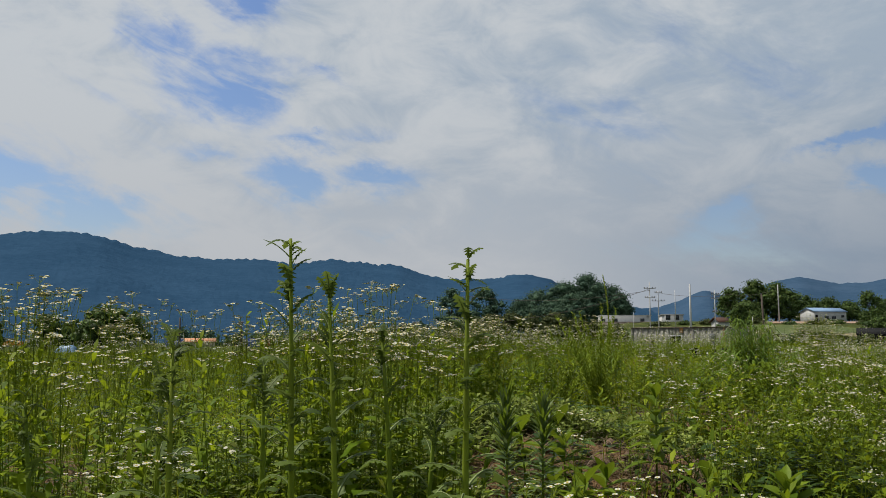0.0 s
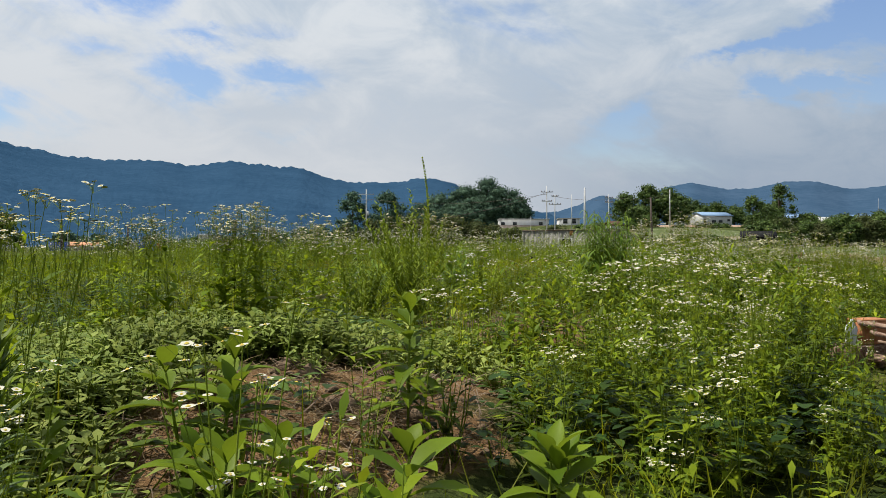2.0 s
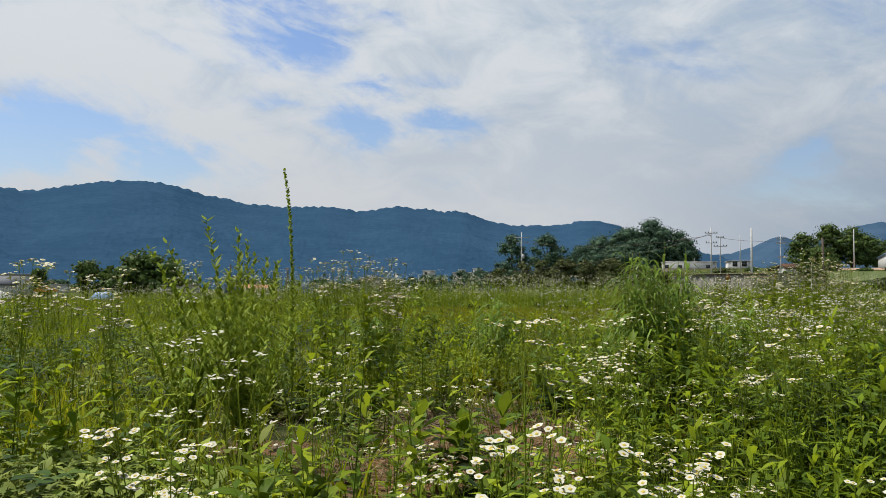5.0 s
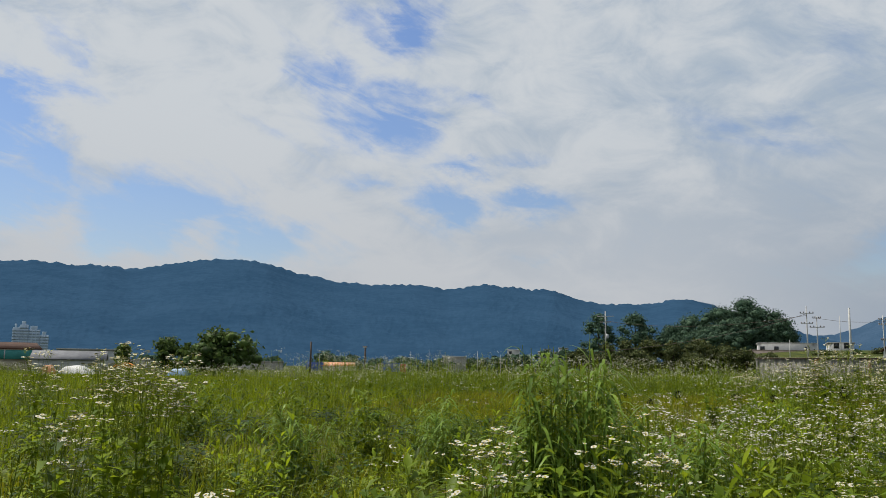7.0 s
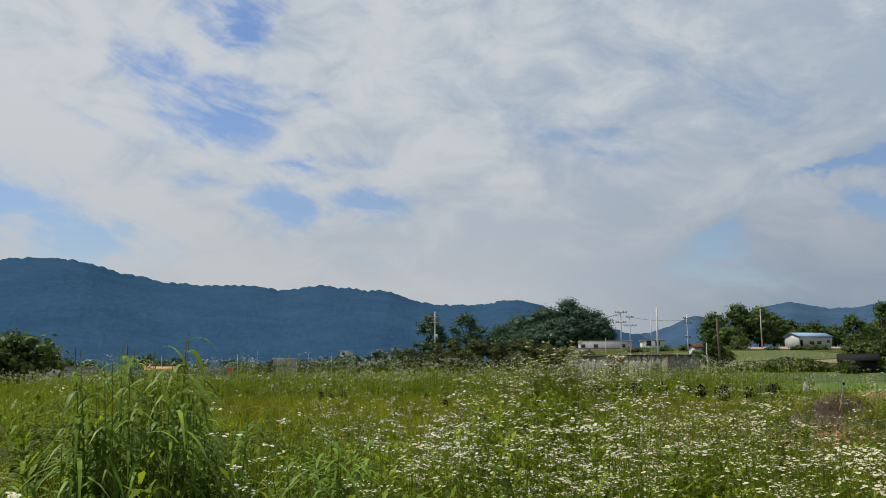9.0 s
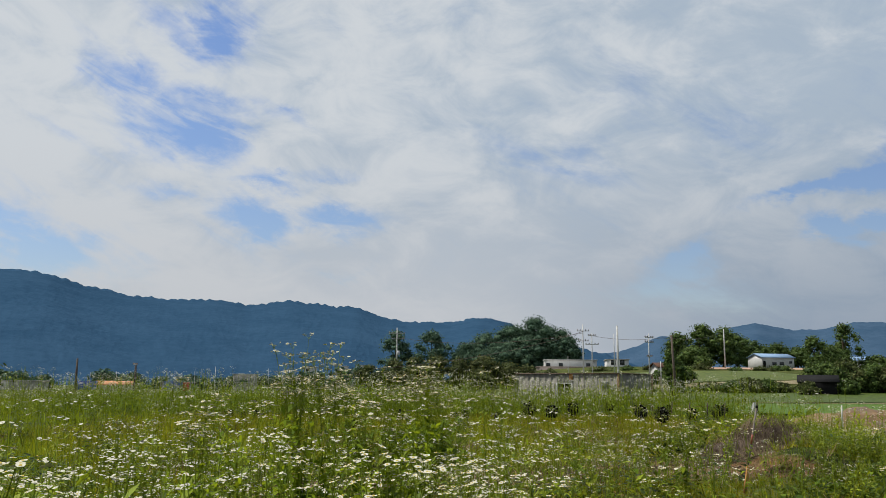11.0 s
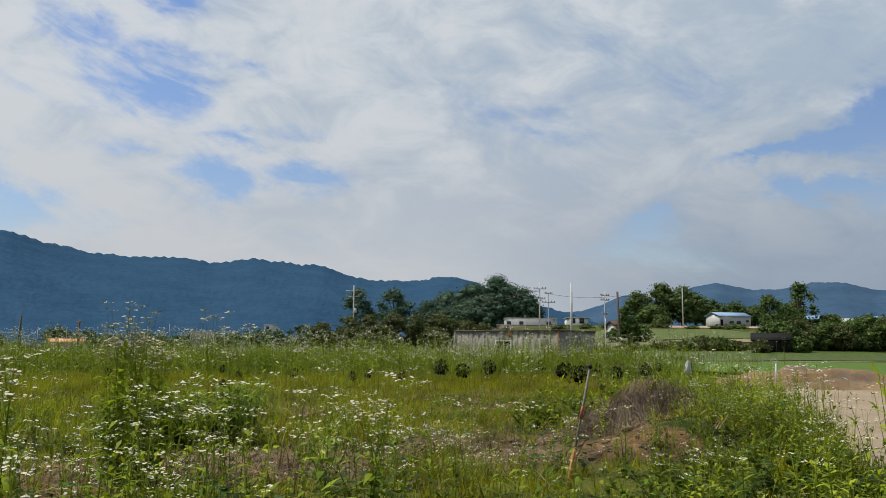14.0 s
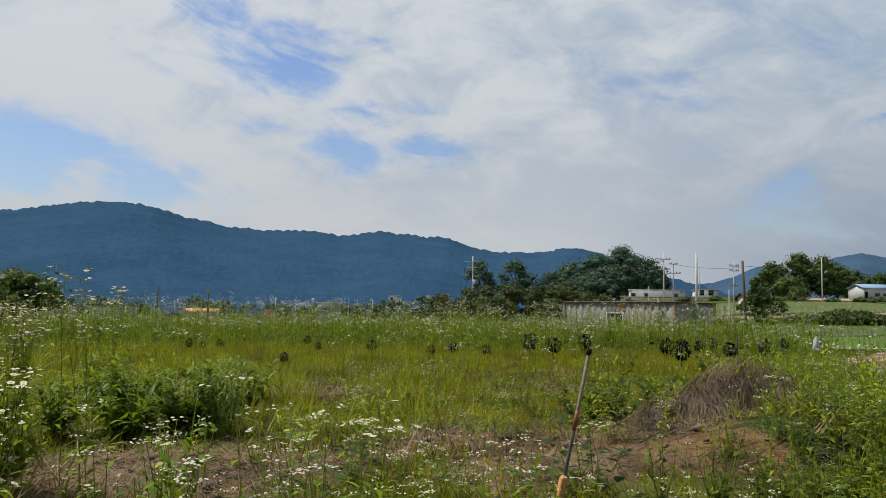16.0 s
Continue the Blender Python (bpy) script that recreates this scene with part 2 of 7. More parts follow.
M_DAISY_LEAF = leaf_material("fleabane_leaf", (0.110, 0.180, 0.009), (0.275, 0.365, 0.014), (0.460, 0.500, 0.026), 0.34, low=0.6)
M_TALL_LEAF = leaf_material("tall_fleabane_leaf", (0.130, 0.220, 0.010), (0.310, 0.410, 0.015), (0.520, 0.590, 0.028), 0.50, low=0.95)
M_EDGE = leaf_material("edge_weed_leaf", (0.070, 0.115, 0.010), (0.185, 0.245, 0.014), (0.330, 0.360, 0.024), 0.30, low=0.5)
M_BROAD = leaf_material("broad_leaf", (0.095, 0.165, 0.010), (0.200, 0.290, 0.016), (0.340, 0.400, 0.030), 0.38, 0.5, low=0.8)
M_LETTUCE = leaf_material("wild_lettuce_leaf", (0.080, 0.130, 0.026), (0.150, 0.215, 0.042), (0.260, 0.330, 0.060), 0.40, 0.5, low=0.85)
M_MUGWORT = leaf_material("mugwort_leaf", (0.190, 0.262, 0.060), (0.345, 0.415, 0.098), (0.500, 0.545, 0.140), 0.34, 0.65, low=0.7)
M_WORM = leaf_material("wormwood_leaf", (0.180, 0.270, 0.022), (0.330, 0.430, 0.038), (0.490, 0.560, 0.065), 0.3, 0.6, low=0.85)
M_HORSE = leaf_material("horseweed_leaf", (0.105, 0.165, 0.050), (0.185, 0.260, 0.085), (0.280, 0.360, 0.130), 0.22, 0.45, low=0.85)
M_HORSETIP = leaf_material("horseweed_tip", (0.150, 0.230, 0.020), (0.230, 0.330, 0.028), (0.320, 0.420, 0.040), 0.40, 0.5, low=0.9)
M_STEM = leaf_material("green_stem", (0.175, 0.255, 0.026), (0.310, 0.400, 0.040), (0.450, 0.500, 0.062), 0.35, 0.6, low=0.95)
M_DARKSHRUB = leaf_material("dark_shrub_leaf", (0.006, 0.007, 0.005), (0.012, 0.011, 0.008), (0.02, 0.018, 0.012), 0.05, 0.6)
M_TREE = leaf_material("tree_leaf", (0.060, 0.108, 0.032), (0.130, 0.205, 0.052), (0.250, 0.330, 0.088), 0.22, 0.6, 0.3)
# far grove and distant hedge: bluish haze painted into the leaf colour
M_TREE_FAR = leaf_material("tree_leaf_far_hazed", (0.068, 0.130, 0.092), (0.120, 0.210, 0.130), (0.175, 0.270, 0.165), 0.2, 0.7, 0.1)
M_HEDGE = leaf_material("hedge_leaf", (0.072, 0.098, 0.034), (0.130, 0.160, 0.052), (0.210, 0.220, 0.085), 0.2, 0.65, 0.3)
M_STRAW = leaf_material("dry_straw", (0.18, 0.120, 0.062), (0.31, 0.225, 0.125), (0.44, 0.345, 0.21), 0.15, 0.85)
M_DRYSTEM = leaf_material("dry_brush", (0.160, 0.115, 0.080), (0.250, 0.190, 0.140), (0.340, 0.270, 0.205), 0.1, 0.9)
M_RUST = leaf_material("reddened_leaf", (0.16, 0.09, 0.02), (0.27, 0.16, 0.035), (0.36, 0.26, 0.06), 0.3)
M_PETAL = plain_material("white_ray_florets", (0.46, 0.45, 0.35), (0.56, 0.55, 0.45), 40.0, 0.7, 0, 0.05)
M_DISC = plain_material("yellow_disc_florets", (0.44, 0.33, 0.05), (0.54, 0.42, 0.09), 60.0, 0.8, 0, 0.2)
M_RIB = leaf_material("pale_midrib", (0.22, 0.28, 0.11), (0.30, 0.36, 0.15), (0.36, 0.42, 0.2), 0.1, 0.6, low=0.9)
M_BEAN = leaf_material("bean_leaf", (0.030, 0.070, 0.012), (0.065, 0.125, 0.018), (0.12, 0.19, 0.03), 0.25, 0.5)
M_BARK = plain_material("bark", (0.05, 0.035, 0.025), (0.11, 0.085, 0.06), 8.0, 0.95, 0, 0.8)

# ---- geometry helpers ----


class Geo:
    """Triangles gathered in arrays, with a material slot for each."""

    def __init__(self):
        self.v, self.t, self.m, self.n = [], [], [], 0

    def add(self, v, t, m=0):
        v, t = np.asarray(v, float), np.asarray(t, int)
        self.v.append(v)
        self.t.append(t + self.n)
        self.m.append(np.full(len(t), m, int) if np.isscalar(m) else np.asarray(m, int))
        self.n += len(v)
        return self

    def arrays(self):
        return np.concatenate(self.v), np.concatenate(self.t), np.concatenate(self.m)


def mesh_of(name, geo, materials, smooth=False):
    v, t, m = geo.arrays() if isinstance(geo, Geo) else geo
    me = bpy.data.meshes.new(name)
    me.vertices.add(len(v))
    me.vertices.foreach_set("co", v.astype(np.float32).ravel())
    me.loops.add(3 * len(t))
    me.loops.foreach_set("vertex_index", t.astype(np.int32).ravel())
    me.polygons.add(len(t))
    me.polygons.foreach_set("loop_start", np.arange(0, 3 * len(t), 3, dtype=np.int32))
    me.polygons.foreach_set("material_index", m.astype(np.int32))
    for mat in materials if isinstance(materials, (list, tuple)) else [materials]:
        me.materials.append(mat)
    me.update(calc_edges=True)
    me.validate()
    if smooth:
        me.polygons.foreach_set("use_smooth", np.ones(len(me.polygons), bool))
    return me


def thing(name, geo, materials, label, category, group="", kind="", smooth=False, at=None):
    ob = new(name, mesh_of(name, geo, materials, smooth))
    if at is not None:
        ob.location = at
    return tagged(ob, label, category, group, kind)


def part(name, geo, material, parent, label="", smooth=False):
    ob = new(name, geo if isinstance(geo, bpy.types.Mesh) else mesh_of(name, geo, material, smooth))
    ob.parent = parent
    return tagged(ob, label)


def holder(name, at, label, category, group="", turn=0.0):
    ob = new(name)
    ob.empty_display_size = 0.2
    ob.location = at
    ob.rotation_euler = (0, 0, radians(turn))
    return tagged(ob, label, category, group)


def box(x0, y0, z0, x1, y1, z1, bevel=0.0):
    """A block with its edges taken off a little."""
    bm = bmesh.new()
    bmesh.ops.create_cube(bm, size=1.0)
    for v in bm.verts:
        v.co = ((x0 + x1) / 2 + v.co.x * (x1 - x0), (y0 + y1) / 2 + v.co.y * (y1 - y0), (z0 + z1) / 2 + v.co.z * (z1 - z0))
    if bevel:
        bmesh.ops.bevel(bm, geom=bm.edges[:], offset=bevel, segments=1, affect="EDGES")
    bmesh.ops.triangulate(bm, faces=bm.faces[:])
    bm.verts.index_update()
    v = np.array([q.co[:] for q in bm.verts])
    t = np.array([[q.index for q in f.verts] for f in bm.faces])
    bm.free()
    return v, t


def boxes(*rows, bevel=0.0):
    g = Geo()
    for r in rows:
        g.add(*box(*r, bevel=bevel))
    return g


def tube(points, radii, sides=4, cap=True):
    p = np.asarray(points, float)
    r = np.full(len(p), radii) if np.isscalar(radii) else np.asarray(radii, float)
    d = np.gradient(p, axis=0)
    d /= np.linalg.norm(d, axis=1)[:, None] + 1e-9
    ref = np.where(np.abs(d[:, 2:3]) > 0.9, np.array([[1.0, 0, 0]]), np.array([[0, 0, 1.0]]))
    a = np.cross(d, ref)
    a /= np.linalg.norm(a, axis=1)[:, None] + 1e-9
    b = np.cross(d, a)
    an = np.arange(sides) * 2 * np.pi / sides
    v = p[:, None] + r[:, None, None] * (np.cos(an)[None, :, None] * a[:, None] + np.sin(an)[None, :, None] * b[:, None])
    t = []
    for i in range(len(p) - 1):
        for j in range(sides):
            k = (j + 1) % sides
            o, q = i * sides, (i + 1) * sides
            t += [(o + j, o + k, q + k), (o + j, q + k, q + j)]
    if cap:
        o = (len(p) - 1) * sides
        t += [(o, o + j, o + j + 1) for j in range(1, sides - 1)]
        t += [(0, j + 1, j) for j in range(1, sides - 1)]
    return v.reshape(-1, 3), np.array(t)


def blade(base, way, length, width, droop=0.5, segs=3, fold=0.0, shape=None, up=(0, 0, 1)):
    """A leaf: a strip that leaves base along way, bends down by droop and tapers; fold lifts its edges into a V."""
    base, d = np.asarray(base, float), np.asarray(way, float)
    d = d / (np.linalg.norm(d) + 1e-9)
    s = np.cross(d, up)
    if np.linalg.norm(s) < 1e-3:
        s = np.array([1.0, 0, 0])
    s /= np.linalg.norm(s)
    u = np.linspace(0, 1, segs + 1)
    w = np.asarray(shape if shape is not None else np.sin(np.pi * np.clip(u * 0.86 + 0.12, 0, 1)), float) * width / 2
    c = base + d * (u * length)[:, None]
    c[:, 2] -= droop * length * u ** 2
    n = np.cross(s, d)
    if fold:
        cols = [c - s * w[:, None] + n * (fold * w)[:, None], c, c + s * w[:, None] + n * (fold * w)[:, None]]
    else:
        cols = [c - s * w[:, None], c + s * w[:, None]]
    k = len(cols)
    v = np.stack(cols, 1).reshape(-1, 3)
    t = []
    for i in range(segs):
        for j in range(k - 1):
            o, q = i * k + j, (i + 1) * k + j
            t += [(o, o + 1, q + 1), (o, q + 1, q)]
    return v, np.array(t)


def turned(arrays, k_pos, k_rot, k_scale, tilt=None):
    """Copies of one template laid at many places, as one set of arrays."""
    v, t, m = arrays
    k = len(k_pos)
    c, s = np.cos(k_rot), np.sin(k_rot)
    sc = np.asarray(k_scale, float)
    sc = sc[:, None] * np.ones(3) if sc.ndim == 1 else sc
    x = v[None, :, 0] * sc[:, 0:1]
    y = v[None, :, 1] * sc[:, 1:2]
    z = v[None, :, 2] * sc[:, 2:3]
    if tilt is not None:
        x = x + z * tilt[:, 0:1]
        y = y + z * tilt[:, 1:2]
    out = np.empty((k, len(v), 3))
    out[:, :, 0] = x * c[:, None] - y * s[:, None] + k_pos[:, 0:1]
    out[:, :, 1] = x * s[:, None] + y * c[:, None] + k_pos[:, 1:2]
    out[:, :, 2] = z + k_pos[:, 2:3]
    tt = (t[None] + (np.arange(k) * len(v))[:, None, None]).reshape(-1, 3)
    return out.reshape(-1, 3), tt, np.tile(m, k)


def scatter(templates, pos, lo=0.8, hi=1.25, lean=0.12, size=None):
    """One set of arrays with the templates strewn over the places."""
    g = Geo()
    pick = rng.integers(0, len(templates), len(pos))
    for i, tm in enumerate(templates):
        sel = pick == i
        n = int(sel.sum())
        if not n:
            continue
        sc = rng.uniform(lo, hi, n) * (1.0 if size is None else size[sel])
        v, t, m = turned(tm, pos[sel], rng.uniform(0, 2 * np.pi, n), sc, rng.normal(0, lean, (n, 2)))
        g.add(v, t, m)
    return g


# ---- the lie of the land ----
def ss(x):
    x = np.clip(x, 0, 1)
    return x * x * (3 - 2 * x)


def wob(x, y, s, seed=0.0):
    """Smooth unevenness from a few crossing waves, about -1 to 1."""
    q = seed * 1.7
    return (np.sin(x * 1.3 / s + 1.1 + q) * np.cos(y * 1.1 / s - 0.4 + q) + np.sin(x * 0.7 / s - y * 0.9 / s + 2.0 + q)
            + 0.6 * np.sin(x * 2.9 / s + y * 2.3 / s + q) + 0.5 * np.cos(y * 3.7 / s - x * 1.9 / s + 2 * q)) / 2.6


def bump_at(x, y, cx, cy, r):
    return np.exp(-((x - cx) ** 2 + (y - cy) ** 2) / (r * r))


def yard_edge(y):
    """Where the weeds end and the bare earth of the yard begins, as x for each y."""
    return np.interp(y, [-20, 8, 22, 27, 33, 40, 44], [7.5, 9.5, 12.6, 14.6, 17.0, 19.2, 20.5]) + 0.25 * np.sin(y * 1.3) + 0.15 * np.sin(y * 3.1)


def in_yard(x, y):
    return (x > yard_edge(y)) & (y < 41.5 + 0.5 * np.sin(x)) & (x < 60)


def land(x, y):
    x, y = np.asarray(x, float), np.asarray(y, float)
    z = np.interp(y, [-30, 0, 8, 12, 20, 45, 70, 100, 5000], [-0.15, -0.12, 0.0, 0.15, 0.25, 0.2, -0.1, -0.2, -0.3])
    near = np.exp(-np.maximum(0, np.hypot(x - 5, y - 15) - 40) / 30)
    z = z + near * (0.05 * wob(x, y, 1.6) + 0.03 * wob(x, y, 0.45, 2))
    z = z + 0.40 * bump_at(x, y, -1.6, 8.1, 1.6) + 0.12 * bump_at(x, y, 1.3, 11.3, 1.2) + 0.14 * bump_at(x, y, 7.2, 20.6, 1.6) + 0.35 * bump_at(x, y, 11.6, 24.2, 0.9)
    yard = ss((x - yard_edge(y) + 0.8) / 1.4) * (y < 41.5) * (x < 60)
    z = z * (1 - yard) + yard * (0.04 + 0.02 * wob(x, y, 2.2, 5))
    z = z + 8.8 * ss((y - 100) / 200) * ss((x + 30) / 110) * (1 - 0.5 * ss((y - 500) / 600))
    return z


SOIL = [(-1.05, 6.95, 0.55), (-1.7, 6.9, 0.45), (-0.75, 7.6, 0.5), (-0.35, 8.2, 0.4), (0.1, 8.7, 0.3), (1.25, 11.2, 0.55), (0.4, 10.7, 0.45), (0.75, 11.9, 0.45), (1.5, 12.0, 0.4), (-4.6, 5.4, 0.9), (-2.4, 5.2, 0.4), (4.5, 22.0, 0.8), (5.4, 22.4, 0.85), (6.3, 22.9, 0.8), (7.1, 23.1, 0.8), (7.9, 23.6, 0.7), (8.5, 24.7, 0.7), (9.4, 23.8, 0.6), (10.5, 24.6, 0.7), (5.6, 21.5, 0.7), (6.8, 22.0, 0.7), (4.4, 21.2, 0.6), (5.2, 28.5, 0.8), (6.6, 29.3, 0.6), (6.3, 33.5, 1.0), (11.4, 26.6, 0.6)]
SOIL += [(5.9, 22.1, 0.7), (6.7, 22.3, 0.7), (7.4, 22.8, 0.6), (8.8, 24.4, 0.7), (9.6, 24.4, 0.6), (10.2, 25.6, 0.6), (9.3, 23.3, 0.45), (4.6, 29.5, 0.7), (5.5, 29.0, 0.6), (6.5, 28.3, 0.6), (11.2, 26.2, 0.7), (12.7, 30.6, 0.8), (15.8, 34.6, 0.9), (-5.3, 8.0, 0.7), (-4.7, 7.6, 0.5), (-5.9, 8.5, 0.6), (0.5, 13.0, 0.4), (1.0, 12.8, 0.4), (1.5, 11.8, 0.5), (-0.4, 11.6, 0.35), (1.2, 13.6, 0.35), (9.0, 24.6, 0.8), (9.7, 23.7, 0.8), (10.3, 24.7, 0.8), (8.3, 24.3, 0.55), (9.1, 22.8, 0.6), (10.9, 23.4, 0.55), (11.2, 25.0, 0.6), (6.6, 22.6, 0.8), (5.6, 22.4, 0.8), (7.4, 23.1, 0.7), (4.5, 30.3, 0.8), (5.4, 30.5, 0.8), (6.4, 29.8, 0.7), (10.2, 30.6, 0.7), (-1.4, 7.4, 0.5), (-1.0, 7.8, 0.5), (-0.6, 8.1, 0.4), (-0.5, 7.2, 0.4)]


def soil_at(x, y):
    s = np.zeros_like(np.asarray(x, float))
    for cx, cy, r in SOIL:
        s = np.maximum(s, bump_at(x, y, cx, cy, r))
    return s


def lines(*stops):
    out = []
    for a, b, step in stops:
        out += list(np.arange(a, b, step))
    return np.array(out + [stops[-1][1]])


def build_ground():
    xs = lines((-4200, -700, 500), (-700, -140, 70), (-140, -30, 7), (-30, -8, 1.0), (-8, 16, 0.21), (16, 34, 0.6), (34, 160, 7), (160, 700, 60), (700, 4200, 500))
    ys = lines((-400, -40, 90), (-40, -4, 6), (-4, 2, 0.6), (2, 27, 0.21), (27, 48, 0.6), (48, 120, 4), (120, 420, 15), (420, 1000, 80), (1000, 4200, 400))
    X, Y = np.meshgrid(xs, ys)
    Z = land(X, Y)
    soil = soil_at(X, Y)
    v = np.stack([X, Y, Z], -1).reshape(-1, 3)
    i, j = np.meshgrid(np.arange(len(ys) - 1), np.arange(len(xs) - 1), indexing="ij")
    o = (i * len(xs) + j).ravel()
    q = o + len(xs)
    t = np.concatenate([np.stack([o, o + 1, q + 1], 1), np.stack([o, q + 1, q], 1)])
    ob = thing("ground", (v, t, np.zeros(len(t), int)), M_GROUND, "weedy field of earth and grass", "ground", kind="structure", smooth=True)
    ob.data.attributes.new("soil", "FLOAT", "POINT").data.foreach_set("value", soil.ravel().astype(np.float32))


build_ground()


def vnoise(x, y, seed=0):
    """Smooth lattice noise, 0 to 1."""
    x, y = np.asarray(x, float) + 100, np.asarray(y, float) + 100
    i, j = np.floor(x).astype(int), np.floor(y).astype(int)
    table = np.random.default_rng(900 + seed).uniform(0, 1, (256, 256))
    u, v = ss(x - i), ss(y - j)
    g = lambda p, q: table[p % 256, q % 256]
    return (g(i, j) * (1 - u) + g(i + 1, j) * u) * (1 - v) + (g(i, j + 1) * (1 - u) + g(i + 1, j + 1) * u) * v


def fbm(x, y, seed=0, octaves=4):
    return sum(vnoise(x * 2 ** k, y * 2 ** k, seed + k) * 0.5 ** k for k in range(octaves)) / sum(0.5 ** k for k in range(octaves))


def hill_range(name, skyline, dist, depth, base, material, label, seed, rough):
    """A wooded range whose crest runs through the given azimuths and elevations; spurs and folds lie on its face."""
    r = np.random.default_rng(seed)
    a = np.array([q[0] for q in skyline], float)
    e = np.array([q[1] for q in skyline], float)
    az = np.arange(a[0], a[-1] + 1e-6, 0.10)
    el = np.convolve(np.pad(np.interp(az, a, e), 3, "edge"), np.ones(7) / 7, "valid")
    crest = dist * np.tan(np.radians(el))
    jag = rough * (1.6 * fbm(az * 3.0, az * 0 + seed, seed) - 0.8) * 2.2 + rough * 1.3 * np.convolve(np.abs(r.normal(0, 1, len(az))), (0.3, 0.45, 0.25), "same")
    n = 28
    f = np.linspace(0, 1, n)
    V = np.zeros((n + 1, len(az), 3))
    for i, q in enumerate(f):
        fold = fbm(az * 0.28 + q * 0.9, az * 0.10 + q * 2.2, seed + 20, 5) - 0.5
        d = dist - depth * (1 - q) + depth * 0.35 * fold * (1 - q) * min(1.0, q * 2.5)
        h = base + (crest - base) * np.clip(q ** 0.9 + 0.55 * fold * q * (1 - q), 0, 1)
        h = h + jag * (q == 1.0) + rough * 0.6 * (fbm(az * 6 + q * 9, q * 40 + az * 0.7, seed + 40, 2) - 0.5) * (0 < q < 1)
        V[i] = np.stack([d * np.sin(np.radians(az)), d * np.cos(np.radians(az)), h], 1)
    d = dist + depth * 0.6
    V[n] = np.stack([d * np.sin(np.radians(az)), d * np.cos(np.radians(az)), np.full(len(az), base)], 1)
    m = len(az)
    i, j = np.meshgrid(np.arange(n), np.arange(m - 1), indexing="ij")
    o = (i * m + j).ravel()
    q = o + m
    t = np.concatenate([np.stack([o, o + 1, q + 1], 1), np.stack([o, q + 1, q], 1)])
    thing(name, (V.reshape(-1, 3), t, np.zeros(len(t), int)), material, label, "mountain", kind="structure", smooth=True)


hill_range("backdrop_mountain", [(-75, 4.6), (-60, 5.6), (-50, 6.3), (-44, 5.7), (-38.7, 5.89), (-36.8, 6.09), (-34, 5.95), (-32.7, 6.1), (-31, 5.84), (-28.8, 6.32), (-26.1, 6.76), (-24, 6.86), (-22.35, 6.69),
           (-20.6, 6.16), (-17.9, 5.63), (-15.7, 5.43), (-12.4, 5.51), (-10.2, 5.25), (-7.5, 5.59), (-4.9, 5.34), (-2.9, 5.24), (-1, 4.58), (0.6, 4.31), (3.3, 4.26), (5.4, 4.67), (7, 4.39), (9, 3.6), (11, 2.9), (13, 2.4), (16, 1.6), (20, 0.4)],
           2250, 1100, -5, M_HILL, "long wooded mountain ridge, blue of distance painted in", 3, 2.4)
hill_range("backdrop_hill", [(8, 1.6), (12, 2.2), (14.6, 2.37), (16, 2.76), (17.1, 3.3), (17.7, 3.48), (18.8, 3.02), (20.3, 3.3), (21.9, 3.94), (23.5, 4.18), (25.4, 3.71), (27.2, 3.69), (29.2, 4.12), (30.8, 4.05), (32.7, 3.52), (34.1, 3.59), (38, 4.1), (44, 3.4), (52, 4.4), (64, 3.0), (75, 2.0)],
           2600, 900, -5, M_HILL2, "low wooded hills, haze painted into their colour", 5, 1.1)

# ---- plants ----


def rnd(a, b):
    return rng.uniform(a, b)


def way_of(az, el):
    return np.array([math.cos(az) * math.cos(el), math.sin(az) * math.cos(el), math.sin(el)])


def grass_tuft(n, h, spread, width, segs=3, slot=0):
    g = Geo()
    for _ in range(n):
        a, r = rnd(0, 6.28), spread * math.sqrt(rnd(0, 1))
        p = (r * math.cos(a), r * math.sin(a), -0.02)
        b = rnd(0, 6.28)
        ln = h * rnd(0.55, 1.1)
        g.add(*blade(p, way_of(b, rnd(0.75, 1.5)), ln, width * rnd(0.7, 1.2), rnd(0.1, 0.8), segs, 0, np.linspace(1, 0.05, segs + 1)), m=slot)
    return g.arrays()


def flower_head(g, c, up, r, slot_petal, slot_disc, rays=8):
    """A small daisy: a slightly cupped ring of rays with a domed disc."""
    up = np.asarray(up, float)
    up = up / np.linalg.norm(up)
    a = np.cross(up, (0.31, 0.77, 0.2))
    a /= np.linalg.norm(a)
    b = np.cross(up, a)
    an = np.arange(2 * rays) * np.pi / rays
    rr = np.where(np.arange(2 * rays) % 2 == 0, r, r * 0.84)
    ring = c + rr[:, None] * (np.cos(an)[:, None] * a + np.sin(an)[:, None] * b) + up * (r * 0.12)
    v = np.vstack([[c], ring])
    k = 2 * rays
    g.add(v, [(0, 1 + i, 1 + (i + 1) % k) for i in range(k)], slot_petal)
    nd = 4 if rays > 3 else 3
    an = np.arange(nd) * 2 * np.pi / nd
    ring = c + r * 0.40 * (np.cos(an)[:, None] * a + np.sin(an)[:, None] * b) + up * (r * 0.10)
    g.add(np.vstack([[c + up * r * 0.34], ring]), [(0, 1 + i, 1 + (i + 1) % nd) for i in range(nd)], slot_disc)


